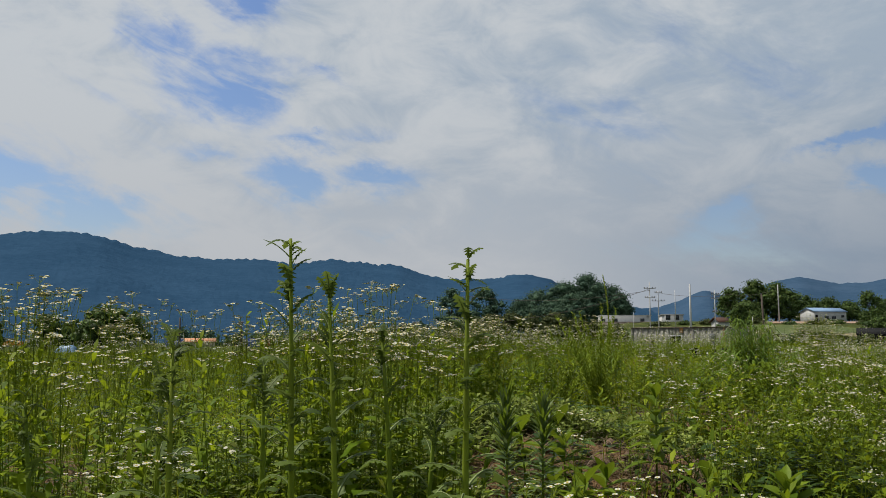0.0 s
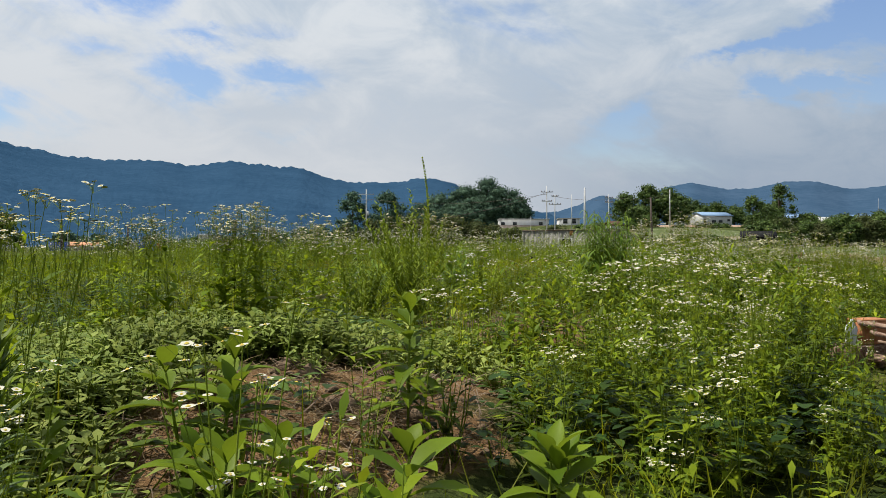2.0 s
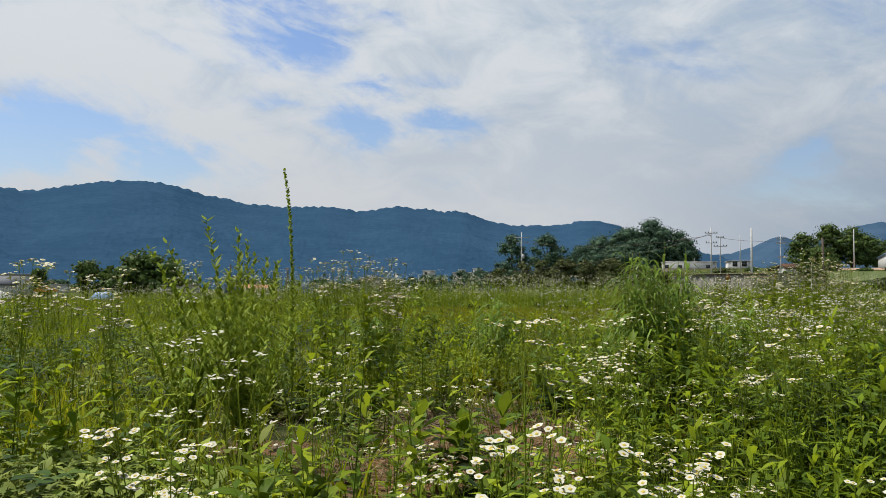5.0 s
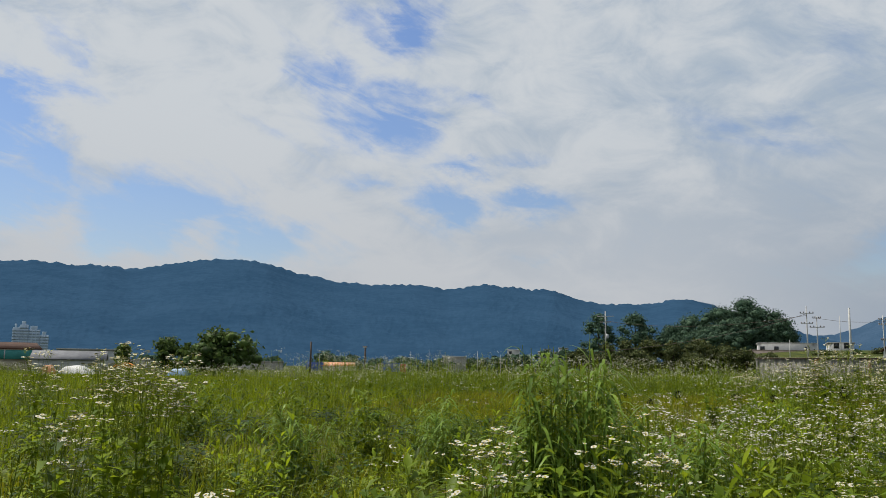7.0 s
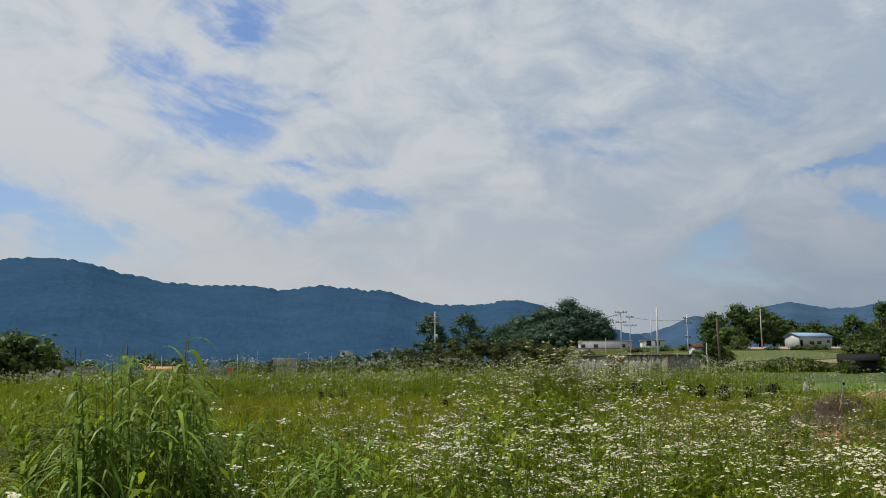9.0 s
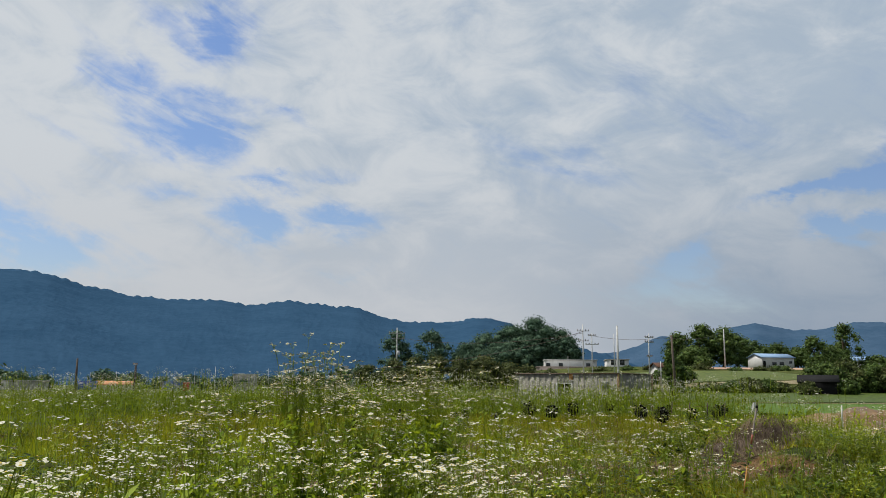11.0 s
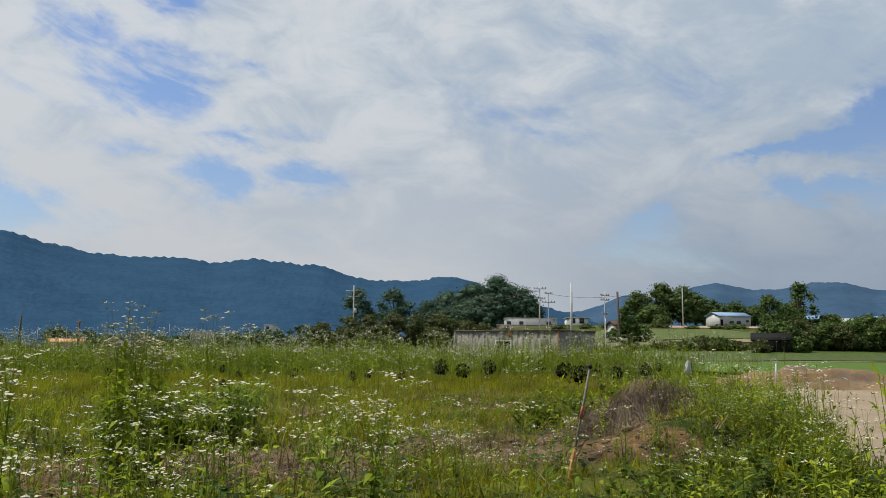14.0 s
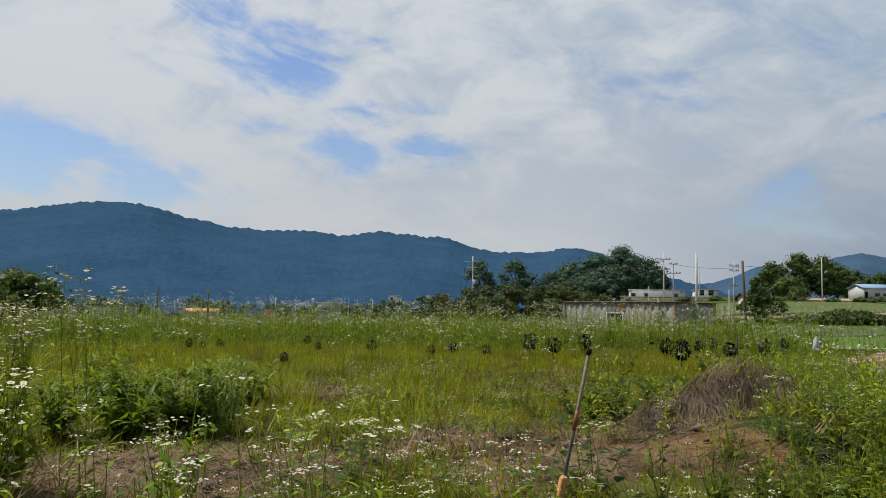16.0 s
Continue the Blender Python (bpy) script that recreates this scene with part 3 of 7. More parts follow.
def fleabane(h, heads, leaves, rays=7, head=0.0105, stems=1, low_heads=0.90, big=1.0):
    """Daisy fleabane: a leafy stem that branches into a flat head of small white daisies. Slots: stem, leaf, petal, disc."""
    stem, head_g = Geo(), Geo()
    for s in range(stems):
        lean = way_of(rnd(0, 6.28), 0.0) * rnd(0.02, 0.14) * h
        base = np.array([rnd(-0.10, 0.10), rnd(-0.10, 0.10), -0.03]) * (s > 0)
        hs = h * (1 if s == 0 else rnd(0.82, 1.0))
        pts = np.array([base + lean * (u ** 1.5) + np.array([0, 0, hs * 0.86 * u]) for u in (0, 0.35, 0.7, 1)])
        stem.add(*tube(pts, [0.0040, 0.0034, 0.0026, 0.0018], 3, False), m=0)
        for i in range(leaves):
            u = rnd(0.05, 0.92)
            p = base + lean * u ** 1.5 + np.array([0, 0, hs * 0.86 * u])
            ln = big * rnd(0.08, 0.15) * (1.3 - 0.7 * u)
            stem.add(*blade(p, way_of(rnd(0, 6.28), rnd(0.1, 0.9)), ln, ln * rnd(0.26, 0.38), rnd(0.2, 0.7), 2, 0), m=1)
        n_br = max(3, heads // 7)
        left = heads
        for b in range(n_br):
            u = rnd(0.62 - 0.8 * (0.9 - low_heads), 1.0)
            p = base + lean * u ** 1.5 + np.array([0, 0, hs * 0.86 * u])
            az = b * 2.4 + rnd(0, 0.8)
            top = hs * rnd(low_heads, 1.04)
            out = rnd(0.02, 0.14) * hs * 0.9
            q = p + np.array([math.cos(az) * out, math.sin(az) * out, 0])
            q[2] = max(top, p[2] + 0.06)
            stem.add(*tube([p, (p + q) / 2 + np.array([math.cos(az), math.sin(az), 0]) * out * 0.15, q], 0.0013, 3, False), m=0)
            k = heads // n_br + (b < heads % n_br)
            for _ in range(k):
                c = q + np.array([rnd(-0.042, 0.042), rnd(-0.042, 0.042), rnd(-0.010, 0.008)])
                stem.add(*blade(q - (0, 0, 0.03), c - q + (0, 0, 0.03), float(np.linalg.norm(c - q + (0, 0, 0.03))), 0.0016, 0, 1, 0, (1, 1)), m=0)
                up = (rnd(-0.35, 0.35), rnd(-0.35, 0.35), 1.0)
                flower_head(head_g, c, up, head * rnd(0.75, 1.2), 0, 1, rays)
    return stem.arrays(), head_g.arrays()


def fleabane_one(*a, **k):
    """Stem, leaves and heads in one set of arrays."""
    s, f = fleabane(*a, **k)
    g = Geo()
    g.add(s[0], s[1], s[2])
    g.add(f[0], f[1], f[2] + 2)
    return g.arrays()


def far_daisy(h):
    """Flowering stalks for the far meadow: leafy below, flat clusters of heads on top."""
    g = Geo()
    for _ in range(3):
        x, y = rnd(-0.16, 0.16), rnd(-0.16, 0.16)
        g.add(*blade((x, y, 0.3 * h), (rnd(-0.1, 0.1), rnd(-0.1, 0.1), 1), h * 0.68, 0.007, 0.0, 1, 0, (1, 0.6)), m=1)
        for _ in range(2):
            g.add(*blade((x, y, h * rnd(0.15, 0.8)), way_of(rnd(0, 6.28), rnd(0.2, 1.0)), rnd(0.10, 0.17), 0.032, 0.4, 1, 0, (1, 0.15)), m=1)
        top, cx, cy = h * rnd(0.88, 1.05), x + rnd(-0.05, 0.05), y + rnd(-0.05, 0.05)
        for _ in range(8):
            c = np.array([cx + rnd(-0.055, 0.055), cy + rnd(-0.055, 0.055), top + rnd(-0.035, 0.02)])
            r, a = rnd(0.012, 0.018), rnd(0, 6)
            an = a + np.arange(4) * 1.5708
            g.add(np.stack([c[0] + r * np.cos(an), c[1] + r * np.sin(an), c[2] + rnd(-0.35, 0.35) * r * np.cos(an)], 1), [(0, 1, 2), (0, 2, 3)], 2)
    return g.arrays()


def mid_daisy(h, heads):
    """A fleabane plant a few metres off: two leafy stems that branch into loose flat clusters at several heights."""
    g = Geo()
    for s in range(2):
        x, y, hs = rnd(-0.09, 0.09), rnd(-0.09, 0.09), h * (1.0 if s == 0 else rnd(0.6, 0.92))
        lean = np.array([rnd(-0.1, 0.1), rnd(-0.1, 0.1)]) * hs
        g.add(*tube([(x, y, -0.03), (x + lean[0] * 0.4, y + lean[1] * 0.4, hs * 0.5), (x + lean[0], y + lean[1], hs * 0.93)], [0.004, 0.0034, 0.002], 3, False), m=0)
        for i in range(9):
            u = rnd(0.08, 0.86)
            ln = rnd(0.09, 0.16) * (1.25 - 0.6 * u)
            g.add(*blade((x + lean[0] * u, y + lean[1] * u, hs * 0.9 * u), way_of(i * 2.4 + rnd(-0.5, 0.5), rnd(0.2, 1.0)), ln, ln * rnd(0.24, 0.36), rnd(0.2, 0.7), 2, 0), m=1)
        for b in range(3):
            u, az, out = rnd(0.62, 0.95), b * 2.1 + rnd(0, 1.2), rnd(0.02, 0.11)
            q = np.array([x + lean[0] * u + math.cos(az) * out, y + lean[1] * u + math.sin(az) * out, hs * rnd(0.84, 1.03)])
            g.add(*blade((x + lean[0] * u, y + lean[1] * u, hs * 0.9 * u), q - (x + lean[0] * u, y + lean[1] * u, hs * 0.9 * u), float(np.linalg.norm(q - (x + lean[0] * u, y + lean[1] * u, hs * 0.9 * u))), 0.003, 0, 1, 0, (1, 1)), m=0)
            for _ in range(heads // 6):
                c = q + np.array([rnd(-0.036, 0.036), rnd(-0.036, 0.036), rnd(-0.012, 0.010)])
                r, an = rnd(0.008, 0.0115), rnd(0, 6) + np.arange(6) * 1.0472
                tip = np.array([rnd(-0.4, 0.4), rnd(-0.4, 0.4)])
                v = np.stack([c[0] + r * np.cos(an), c[1] + r * np.sin(an), c[2] + r * (tip[0] * np.cos(an) + tip[1] * np.sin(an))], 1)
                g.add(v, [(0, 1, 2), (0, 2, 3), (0, 3, 4), (0, 4, 5)], 2)
                g.add(np.stack([c[0] + 0.38 * r * np.cos(an[::2]), c[1] + 0.38 * r * np.sin(an[::2]), np.full(3, c[2] + 0.35 * r)], 1), [(0, 1, 2)], 3)
    return g.arrays()


def bushy_weed(h, w, n, leaf, ratio=0.4, slot=0, stem_slot=1, stems=5, droop=0.4, lo=0.1, fold=0.25):
    """A leafy weed with several stems; leaves all the way up."""
    g = Geo()
    for s in range(stems):
        az, out, hh = s * 6.28 / stems + rnd(0, 0.8), w * rnd(0.2, 0.5), h * rnd(0.7, 1.05)
        tip = np.array([math.cos(az) * out, math.sin(az) * out, hh])
        mid = tip * 0.5 + np.array([math.cos(az), math.sin(az), 0]) * out * 0.15
        g.add(*tube([(0, 0, -0.03), mid, tip], [0.006, 0.004, 0.002], 3, False), m=stem_slot)
        for i in range(n // stems):
            u = rnd(lo, 1.0)
            p = mid * (2 * u) if u < 0.5 else mid + (tip - mid) * (2 * u - 1)
            ln = leaf * rnd(0.6, 1.15) * (1.15 - 0.45 * u)
            g.add(*blade(p, way_of(rnd(0, 6.28), rnd(0.1, 0.9)), ln, ln * ratio * rnd(0.8, 1.2), rnd(0.1, droop + 0.3), 2, fold), m=slot)
    return g.arrays()


def broad_plant(h, pairs, leaf, stems=1):
    """Large elliptic leaves in whorls up an upright stem: the stem, and each leaf."""
    g, out = Geo(), []
    for s in range(stems):
        off = np.array([rnd(-0.12, 0.12), rnd(-0.12, 0.12), 0]) * (stems > 1)
        hh = h * (1 if s == 0 else rnd(0.6, 0.95))
        tip = off * 1.8 + np.array([rnd(-0.04, 0.04), rnd(-0.04, 0.04), hh])
        g.add(*tube([off - (0, 0, 0.03), (off + tip) / 2, tip], [0.008, 0.007, 0.004], 5), m=0)
        for i in range(pairs):
            u = 0.22 + 0.78 * (i + 1) / pairs
            p = off + (tip - off) * u
            k = 3 if u < 0.95 else 4
            for j in range(k):
                az = i * 1.1 + j * 6.28 / k + rnd(-0.3, 0.3)
                e = 0.15 + 0.85 * u ** 4 + rnd(-0.1, 0.15)
                ln = leaf * rnd(0.8, 1.15) * (1.0 if u < 0.9 else 0.8)
                shape = np.array([0.12, 0.62, 1.0, 0.95, 0.55, 0.03])
                out.append(Geo().add(*blade(p, way_of(az, e), ln, ln * 0.35, rnd(0.15, 0.5), 5, 0.35, shape)))
    return g.arrays(), out


def leafy_stems(n, h, per, leaf, wide=0.2, spread=0.12):
    """Upright unbranched stems set all round with lance leaves, thickest at the top."""
    g = Geo()
    for s in range(n):
        az, out, hh = rnd(0, 6.28), spread * math.sqrt(rnd(0, 1)), h * rnd(0.65, 1.05)
        base = np.array([math.cos(az) * out, math.sin(az) * out, -0.03])
        tip = base * np.array([1.7, 1.7, 0]) + np.array([rnd(-0.05, 0.05), rnd(-0.05, 0.05), hh])
        g.add(*tube([base, tip], [0.0042, 0.002], 3, False), m=1)
        for i in range(per):
            u = 0.12 + 0.88 * (i + rnd(0, 1)) / per
            ln = leaf * rnd(0.75, 1.2) * (1.2 - 0.55 * u)
            g.add(*blade(base + (tip - base) * u, way_of(i * 2.4 + rnd(-0.4, 0.4), 0.15 + 0.8 * u ** 3 + rnd(-0.1, 0.3)), ln, ln * wide, rnd(0.15, 0.6), 2, 0), m=0)
    return g.arrays()


def lobed_leaf(g, p, az, el, ln, droop, slot):
    """A wild-lettuce leaf: jagged lobes either side of a pale midrib, curling down at its tip."""
    d = way_of(az, el)
    s = np.array([-math.sin(az), math.cos(az), 0])
    n = 12
    u = np.linspace(0, 1, n + 1)
    w = ln * np.array([0.03, 0.03, 0.12, 0.03, 0.17, 0.035, 0.19, 0.045, 0.18, 0.06, 0.14, 0.07, 0.01]) * rnd(0.85, 1.15)
    c = p + d * (u * ln)[:, None]
    c[:, 2] -= droop * ln * u ** 2.2
    tw = rnd(-0.5, 0.5)
    lift = 0.15 * w
    a = c - s * w[:, None] + np.array([0, 0, 1]) * (lift * (1 + tw))[:, None] - d * (w * 0.55)[:, None]
    b = c + s * w[:, None] + np.array([0, 0, 1]) * (lift * (1 - tw))[:, None] - d * (w * 0.55)[:, None]
    v = np.stack([a, c, b], 1).reshape(-1, 3)
    t = []
    for i in range(n):
        for j in (0, 1):
            o, q = 3 * i + j, 3 * i + 3 + j
            t += [(o, o + 1, q + 1), (o, q + 1, q)]
    g.add(v, t, slot)
    g.add(*tube(c[:10] + (0, 0, 0.001), np.linspace(0.0040, 0.0012, 10) * ln / 0.2, 3, False), m=2)


def wild_lettuce(h, leaves):
    """Prickly lettuce: stout pale stem, jagged clasping leaves, a crowded top. The stem, each leaf, the top. Leaf slots: leaf, unused, midrib."""
    g, out, top = Geo(), [], Geo()
    bend = np.array([rnd(-0.05, 0.05), rnd(-0.05, 0.05), 0]) * h
    pts = [bend * u * u + np.array([0, 0, h * 0.97 * u - 0.03]) for u in (0, 0.25, 0.5, 0.75, 1)]
    g.add(*tube(pts, [0.013, 0.012, 0.0105, 0.008, 0.005], 6), m=0)
    for i in range(leaves):
        u = 0.12 + 0.84 * (i / (leaves - 1)) ** 1.1
        ln = 0.29 * (1.15 - 0.80 * u ** 1.1) * rnd(0.7, 1.2)
        q = Geo()
        lobed_leaf(q, bend * u * u + np.array([0, 0, h * 0.97 * u - 0.03]), i * 2.4 + rnd(-0.3, 0.3), 0.62 + 0.35 * u ** 3 + rnd(-0.2, 0.2), ln, rnd(0.6, 1.2) * (1.1 - 0.8 * u), 0)
        out.append(q)
    for i in range(14):
        lobed_leaf(top, bend + np.array([0, 0, h * rnd(0.82, 0.97)]), i * 2.4 + rnd(-0.5, 0.5), rnd(0.5, 1.4), rnd(0.07, 0.12), rnd(0.2, 0.8), 0)
    return g.arrays(), out, top


def horseweed(h, leaves):
    """Bottle-brush stem with narrow leaves all round: stem, lower leaves, the bright tuft at the tip."""
    stem, low, tuft = Geo(), Geo(), Geo()
    stem.add(*tube([(0, 0, -0.03), (0.01, 0.01, h * 0.5), (0.0, 0.02, h * 0.90)], [0.007, 0.006, 0.004], 5), m=0)
    for i in range(leaves):
        u = (i + rnd(0, 1)) / leaves
        e = 0.25 + 1.1 * u ** 4 + rnd(-0.12, 0.12)
        ln = 0.125 * rnd(0.8, 1.2) * (1.0 - 0.15 * u)
        low.add(*blade((0.01 * u, 0.02 * u, h * 0.90 * u), way_of(i * 2.399, e), ln, 0.017, rnd(0.35, 0.8) * (1 - u * 0.7), 3, 0.25), m=0)
    for i in range(70):
        u = rnd(0.80, 1.0)
        tuft.add(*blade((0.01 * u, 0.02 * u, h * 0.90 * u), way_of(i * 2.399, rnd(0.75, 1.5)), 0.125 * rnd(0.7, 1.15), 0.014, rnd(0.0, 0.35), 3, 0.2), m=0)
    return stem, low, tuft


def wormwood(h, stems, spread, fine, size=1.0, bend=(0, 0, 0)):
    """Feathery upright stems set with short leaves that grow finer towards the tip: one spray for each stem."""
    out = []
    for s in range(stems):
        g = Geo()
        az, far_, hh = rnd(0, 6.28), spread * math.sqrt(rnd(0, 1)), h * (rnd(0.55, 1.0) if stems > 2 else 1.0)
        tip = np.array([math.cos(az) * far_, math.sin(az) * far_, hh])
        way = lambda u: tip * np.array([u ** 1.4, u ** 1.4, u]) + np.array(bend) * u ** 5
        pts = np.array([way(u) for u in np.linspace(0, 1, 9)])
        g.add(*tube(pts, np.linspace(0.004, 0.001, 9), 3, False), m=1)
        for i in range(fine):
            u = 0.28 + 0.72 * (i + rnd(0, 1)) / fine
            p = way(u)
            a, e = i * 2.4 + rnd(-0.4, 0.4), rnd(0.5, 1.15)
            ln = size * rnd(0.06, 0.12) * (1.2 - 0.75 * u)
            g.add(*blade(p, way_of(a, e), ln, 0.020, rnd(-0.1, 0.3), 2, 0, (0.7, 1, 0.1)), m=0)
            g.add(*blade(p + way_of(a, e) * ln * 0.4, way_of(a + rnd(-1, 1), e), ln * 0.6, 0.010, 0.2, 1, 0, (1, 0.3)), m=0)
        out.append(g)
    return out


def reed_clump(h, stems, spread, leaves=20):
    """Tall cane-like grass with long arching leaves."""
    g = Geo()
    for s in range(stems):
        az, out, hh = rnd(0, 6.28), spread * math.sqrt(rnd(0, 1)), h * (1.05 if s == 0 else rnd(0.62, 1.0) if s % 3 else rnd(0.85, 1.0))
        b = np.array([math.cos(az) * out * 0.6, math.sin(az) * out * 0.6, -0.03])
        tip = np.array([math.cos(az) * out, math.sin(az) * out, hh * 0.97])
        g.add(*tube([b, (b + tip) / 2, tip], [0.005, 0.0045, 0.002], 3, False), m=1)
        for i in range(leaves):
            u = 0.15 + 0.85 * i / leaves
            p = b + (tip - b) * u
            ln = rnd(0.20, 0.38)
            g.add(*blade(p, way_of(rnd(0, 6.28), rnd(0.25, 1.05)), ln, rnd(0.017, 0.026), rnd(0.5, 1.2), 4, 0.2, (0.6, 1, 0.9, 0.55, 0.05)), m=0)
    return g.arrays()


def straw_litter(n, r, up=0.25):
    g = Geo()
    for _ in range(n):
        a, q = rnd(0, 6.28), r * math.sqrt(rnd(0, 1))
        g.add(*blade((q * math.cos(a), q * math.sin(a), rnd(0.0, 0.05)), way_of(rnd(0, 6.28), rnd(-0.05, up)), rnd(0.10, 0.38), rnd(0.003, 0.007), rnd(-0.1, 0.3), 2, 0, (1, 1, 0.5)), m=0)
    return g.arrays()


def low_cover(n, r, leaf, h):
    """Round-leaved creeping cover."""
    g = Geo()
    for _ in range(n):
        a, q = rnd(0, 6.28), r * math.sqrt(rnd(0, 1))
        z = h * rnd(0.25, 1.0)
        p = np.array([q * math.cos(a), q * math.sin(a), z])
        ln = leaf * rnd(0.7, 1.2)
        g.add(*blade(p, way_of(rnd(0, 6.28), rnd(-0.2, 0.5)), ln, ln * 0.75, 0.2, 3, 0.2, (0.25, 0.95, 0.85, 0.1)), m=0)
    return g.arrays()


# where the walker's line runs, for keeping a trodden way clear
WAY = np.array([[-3.2, -1.0], [-2.14, 1.0], [-0.9, 2.9], [0.0, 4.0], [1.5, 6.5], [2.7, 8.0], [3.4, 9.0], [4.3, 9.9], [6.4, 12.7], [7.4, 14.0], [8.1, 14.9], [9.05, 16.5], [9.3, 17.2]])


def off_way(x, y):
    p = np.stack([x, y], -1)
    d = np.full(len(p), 1e9)
    for a, b in zip(WAY[:-1], WAY[1:]):
        ab = b - a
        u = np.clip(((p - a) @ ab) / (ab @ ab), 0, 1)
        d = np.minimum(d, np.linalg.norm(p - a - u[:, None] * ab, axis=1))
    return d


SHED_C, SHED_L, SHED_R = np.array([19.24, 63.95]), np.array([13.59, 69.45]), np.array([22.28, 67.06])


def near_shed(x, y):
    u = (SHED_L - SHED_C) / np.linalg.norm(SHED_L - SHED_C)
    w = (SHED_R - SHED_C) / np.linalg.norm(SHED_R - SHED_C)
    a = (x - SHED_C[0]) * u[0] + (y - SHED_C[1]) * u[1]
    b = (x - SHED_C[0]) * w[0] + (y - SHED_C[1]) * w[1]
    return (a > -0.3) & (a < 8.3) & (b > -0.3) & (b < 4.8)


def strew(n, x0, x1, y0, y1, keep):
    """n tries over a rectangle; keep(x, y) gives the chance that a place is used. Returns places on the ground."""
    x, y = rng.uniform(x0, x1, n), rng.uniform(y0, y1, n)
    ok = (rng.uniform(0, 1, n) < keep(x, y)) & ~in_yard(x, y) & ~near_shed(x, y)
    x, y = x[ok], y[ok]
    return np.stack([x, y, land(x, y)], 1)


def low_zone(x, y):
    """The open stretch of short grass near the stake: 1 inside."""
    return np.clip(0.75 + 0.5 * fbm(x / 2.5, y / 2.5, 260, 2), 0, 1) * np.clip(0.85 * ss((y - 27) / 4) * ss((50 - y) / 4) * ss((x + 6) / 6) + bump_at(x, y, 4.6, 11.9, 0.9) + bump_at(x, y, 8.5, 22.5, 3.6) * 1.5 + bump_at(x, y, 9.5, 28, 3.2) * 1.2 + bump_at(x, y, 5.2, 21.5, 2.4) + bump_at(x, y, 6.9, 20.0, 1.5), 0, 1)


def short_zone(x, y):
    """The stretch round the stake where growth is kept low so the camera sees soil: 1 inside."""
    hollow = 1.1 * bump_at(x, y, 1.0, 11.6, 1.1) + 0.9 * bump_at(x, y, 0.4, 12.9, 0.9)
    return np.minimum(1, hollow) + (1 - np.minimum(1, hollow)) * ss((y - 19.0) / 1.6) * ss((40 - y) / 6) * ss((x - 2.6 + 0.10 * (y - 20)) / 1.5) * ss((12.4 + 0.42 * (y - 22) - x) / 1.2)


# spots kept clear of plants, mostly along the camera's sightlines: x, y, radius
OPEN = [(4.6, 19.9, 0.45), (5.4, 20.4, 0.8), (6.6, 20.8, 0.8), (7.6, 21.4, 0.7), (-1.8, 4.2, 0.38), (-1.65, 3.7, 0.3), (3.0, 8.6, 0.5), (3.7, 9.4, 0.5), (-1.0, 6.1, 0.65), (-1.5, 6.4, 0.5), (-0.6, 7.6, 0.55), (-1.6, 7.0, 0.6), (0.95, 10.2, 0.6), (1.1, 11.0, 0.7), (6.4, 21.3, 0.9), (5.2, 21.4, 0.9), (7.5, 21.9, 0.7), (4.4, 21.2, 0.7), (9.9, 22.9, 0.6), (10.9, 24.3, 0.7), (11.7, 25.3, 1.0), (11.3, 23.9, 0.6), (10.7, 22.6, 0.5), (-0.6, 6.3, 0.5), (-0.9, 5.7, 0.42), (-1.5, 7.9, 0.4), (-0.4, 8.9, 0.35)]


def bare_at(x, y):
    """1 where plants keep away, with a fairly sharp edge."""
    s = np.zeros_like(np.asarray(x, float))
    for cx, cy, r_ in OPEN:
        s = np.maximum(s, np.exp(-(((x - cx) ** 2 + (y - cy) ** 2) / (r_ * r_)) ** 2) * 0.93)
    for cx, cy, r_ in SOIL:
        s = np.maximum(s, np.exp(-(((x - cx) ** 2 + (y - cy) ** 2) / (r_ * r_)) ** 2) * 0.97)
    return s


def clear_of_soil(x, y, k=1.0):
    return np.clip(1 - k * bare_at(x, y), 0, 1)


def mug_zone(x, y):
    """The low bank of mugwort behind the bare earth."""
    return np.clip(1.4 * bump_at(x, y, -1.5, 8.6, 1.15) + 1.3 * bump_at(x, y, -2.9, 8.0, 1.35) + 0.9 * bump_at(x, y, -2.4, 7.0, 0.8) + 0.9 * bump_at(x, y, -0.7, 9.3, 0.6) + 0.8 * bump_at(x, y, -0.4, 12.4, 0.8), 0, 1)


def clumps(x, y, seed, size=1.1, edge=0.50, soft=0.10):
    """0 to 1: where one kind of plant stands together."""
    return ss((fbm(x / size, y / size, 200 + 10 * seed, 3) - edge + soft) / (2 * soft))


def in_view(x, y):
    """The part of the field that the camera's view takes in along the walk."""
    left = np.minimum(-2.1 - 0.53 * (y - 1), 3.2 - 0.92 * (y - 8.7))
    right = np.maximum(-0.9 + 0.72 * (y - 2.9), 8.1 + 0.70 * (y - 14.9))
    return (x > left - 0.8) & (x < right + 0.8) & (y > 1.6)


# grass: near tufts, then longer and broader ones away from the path
T_GRASS = [grass_tuft(11, 0.38, 0.13, 0.012, 2) for _ in range(5)]
T_GRASS_TALL = [grass_tuft(12, 0.70, 0.15, 0.013, 2) for _ in range(5)]
T_GRASS_MID = [grass_tuft(11, 0.66, 0.15, 0.021, 1) for _ in range(5)]
T_GRASS_FAR = [grass_tuft(9, 0.75, 0.55, 0.045, 1) for _ in range(4)]


def keep_near(x, y):
    d = off_way(x, y)
    return (d > 0.05) * np.clip(1.25 - d / 9.0 + 0.6 * low_zone(x, y), 0, 1) * clear_of_soil(x, y) * in_view(x, y) * (0.35 + 0.65 * clumps(x, y, 1, 1.4)) * (1 - 0.97 * mug_zone(x, y))


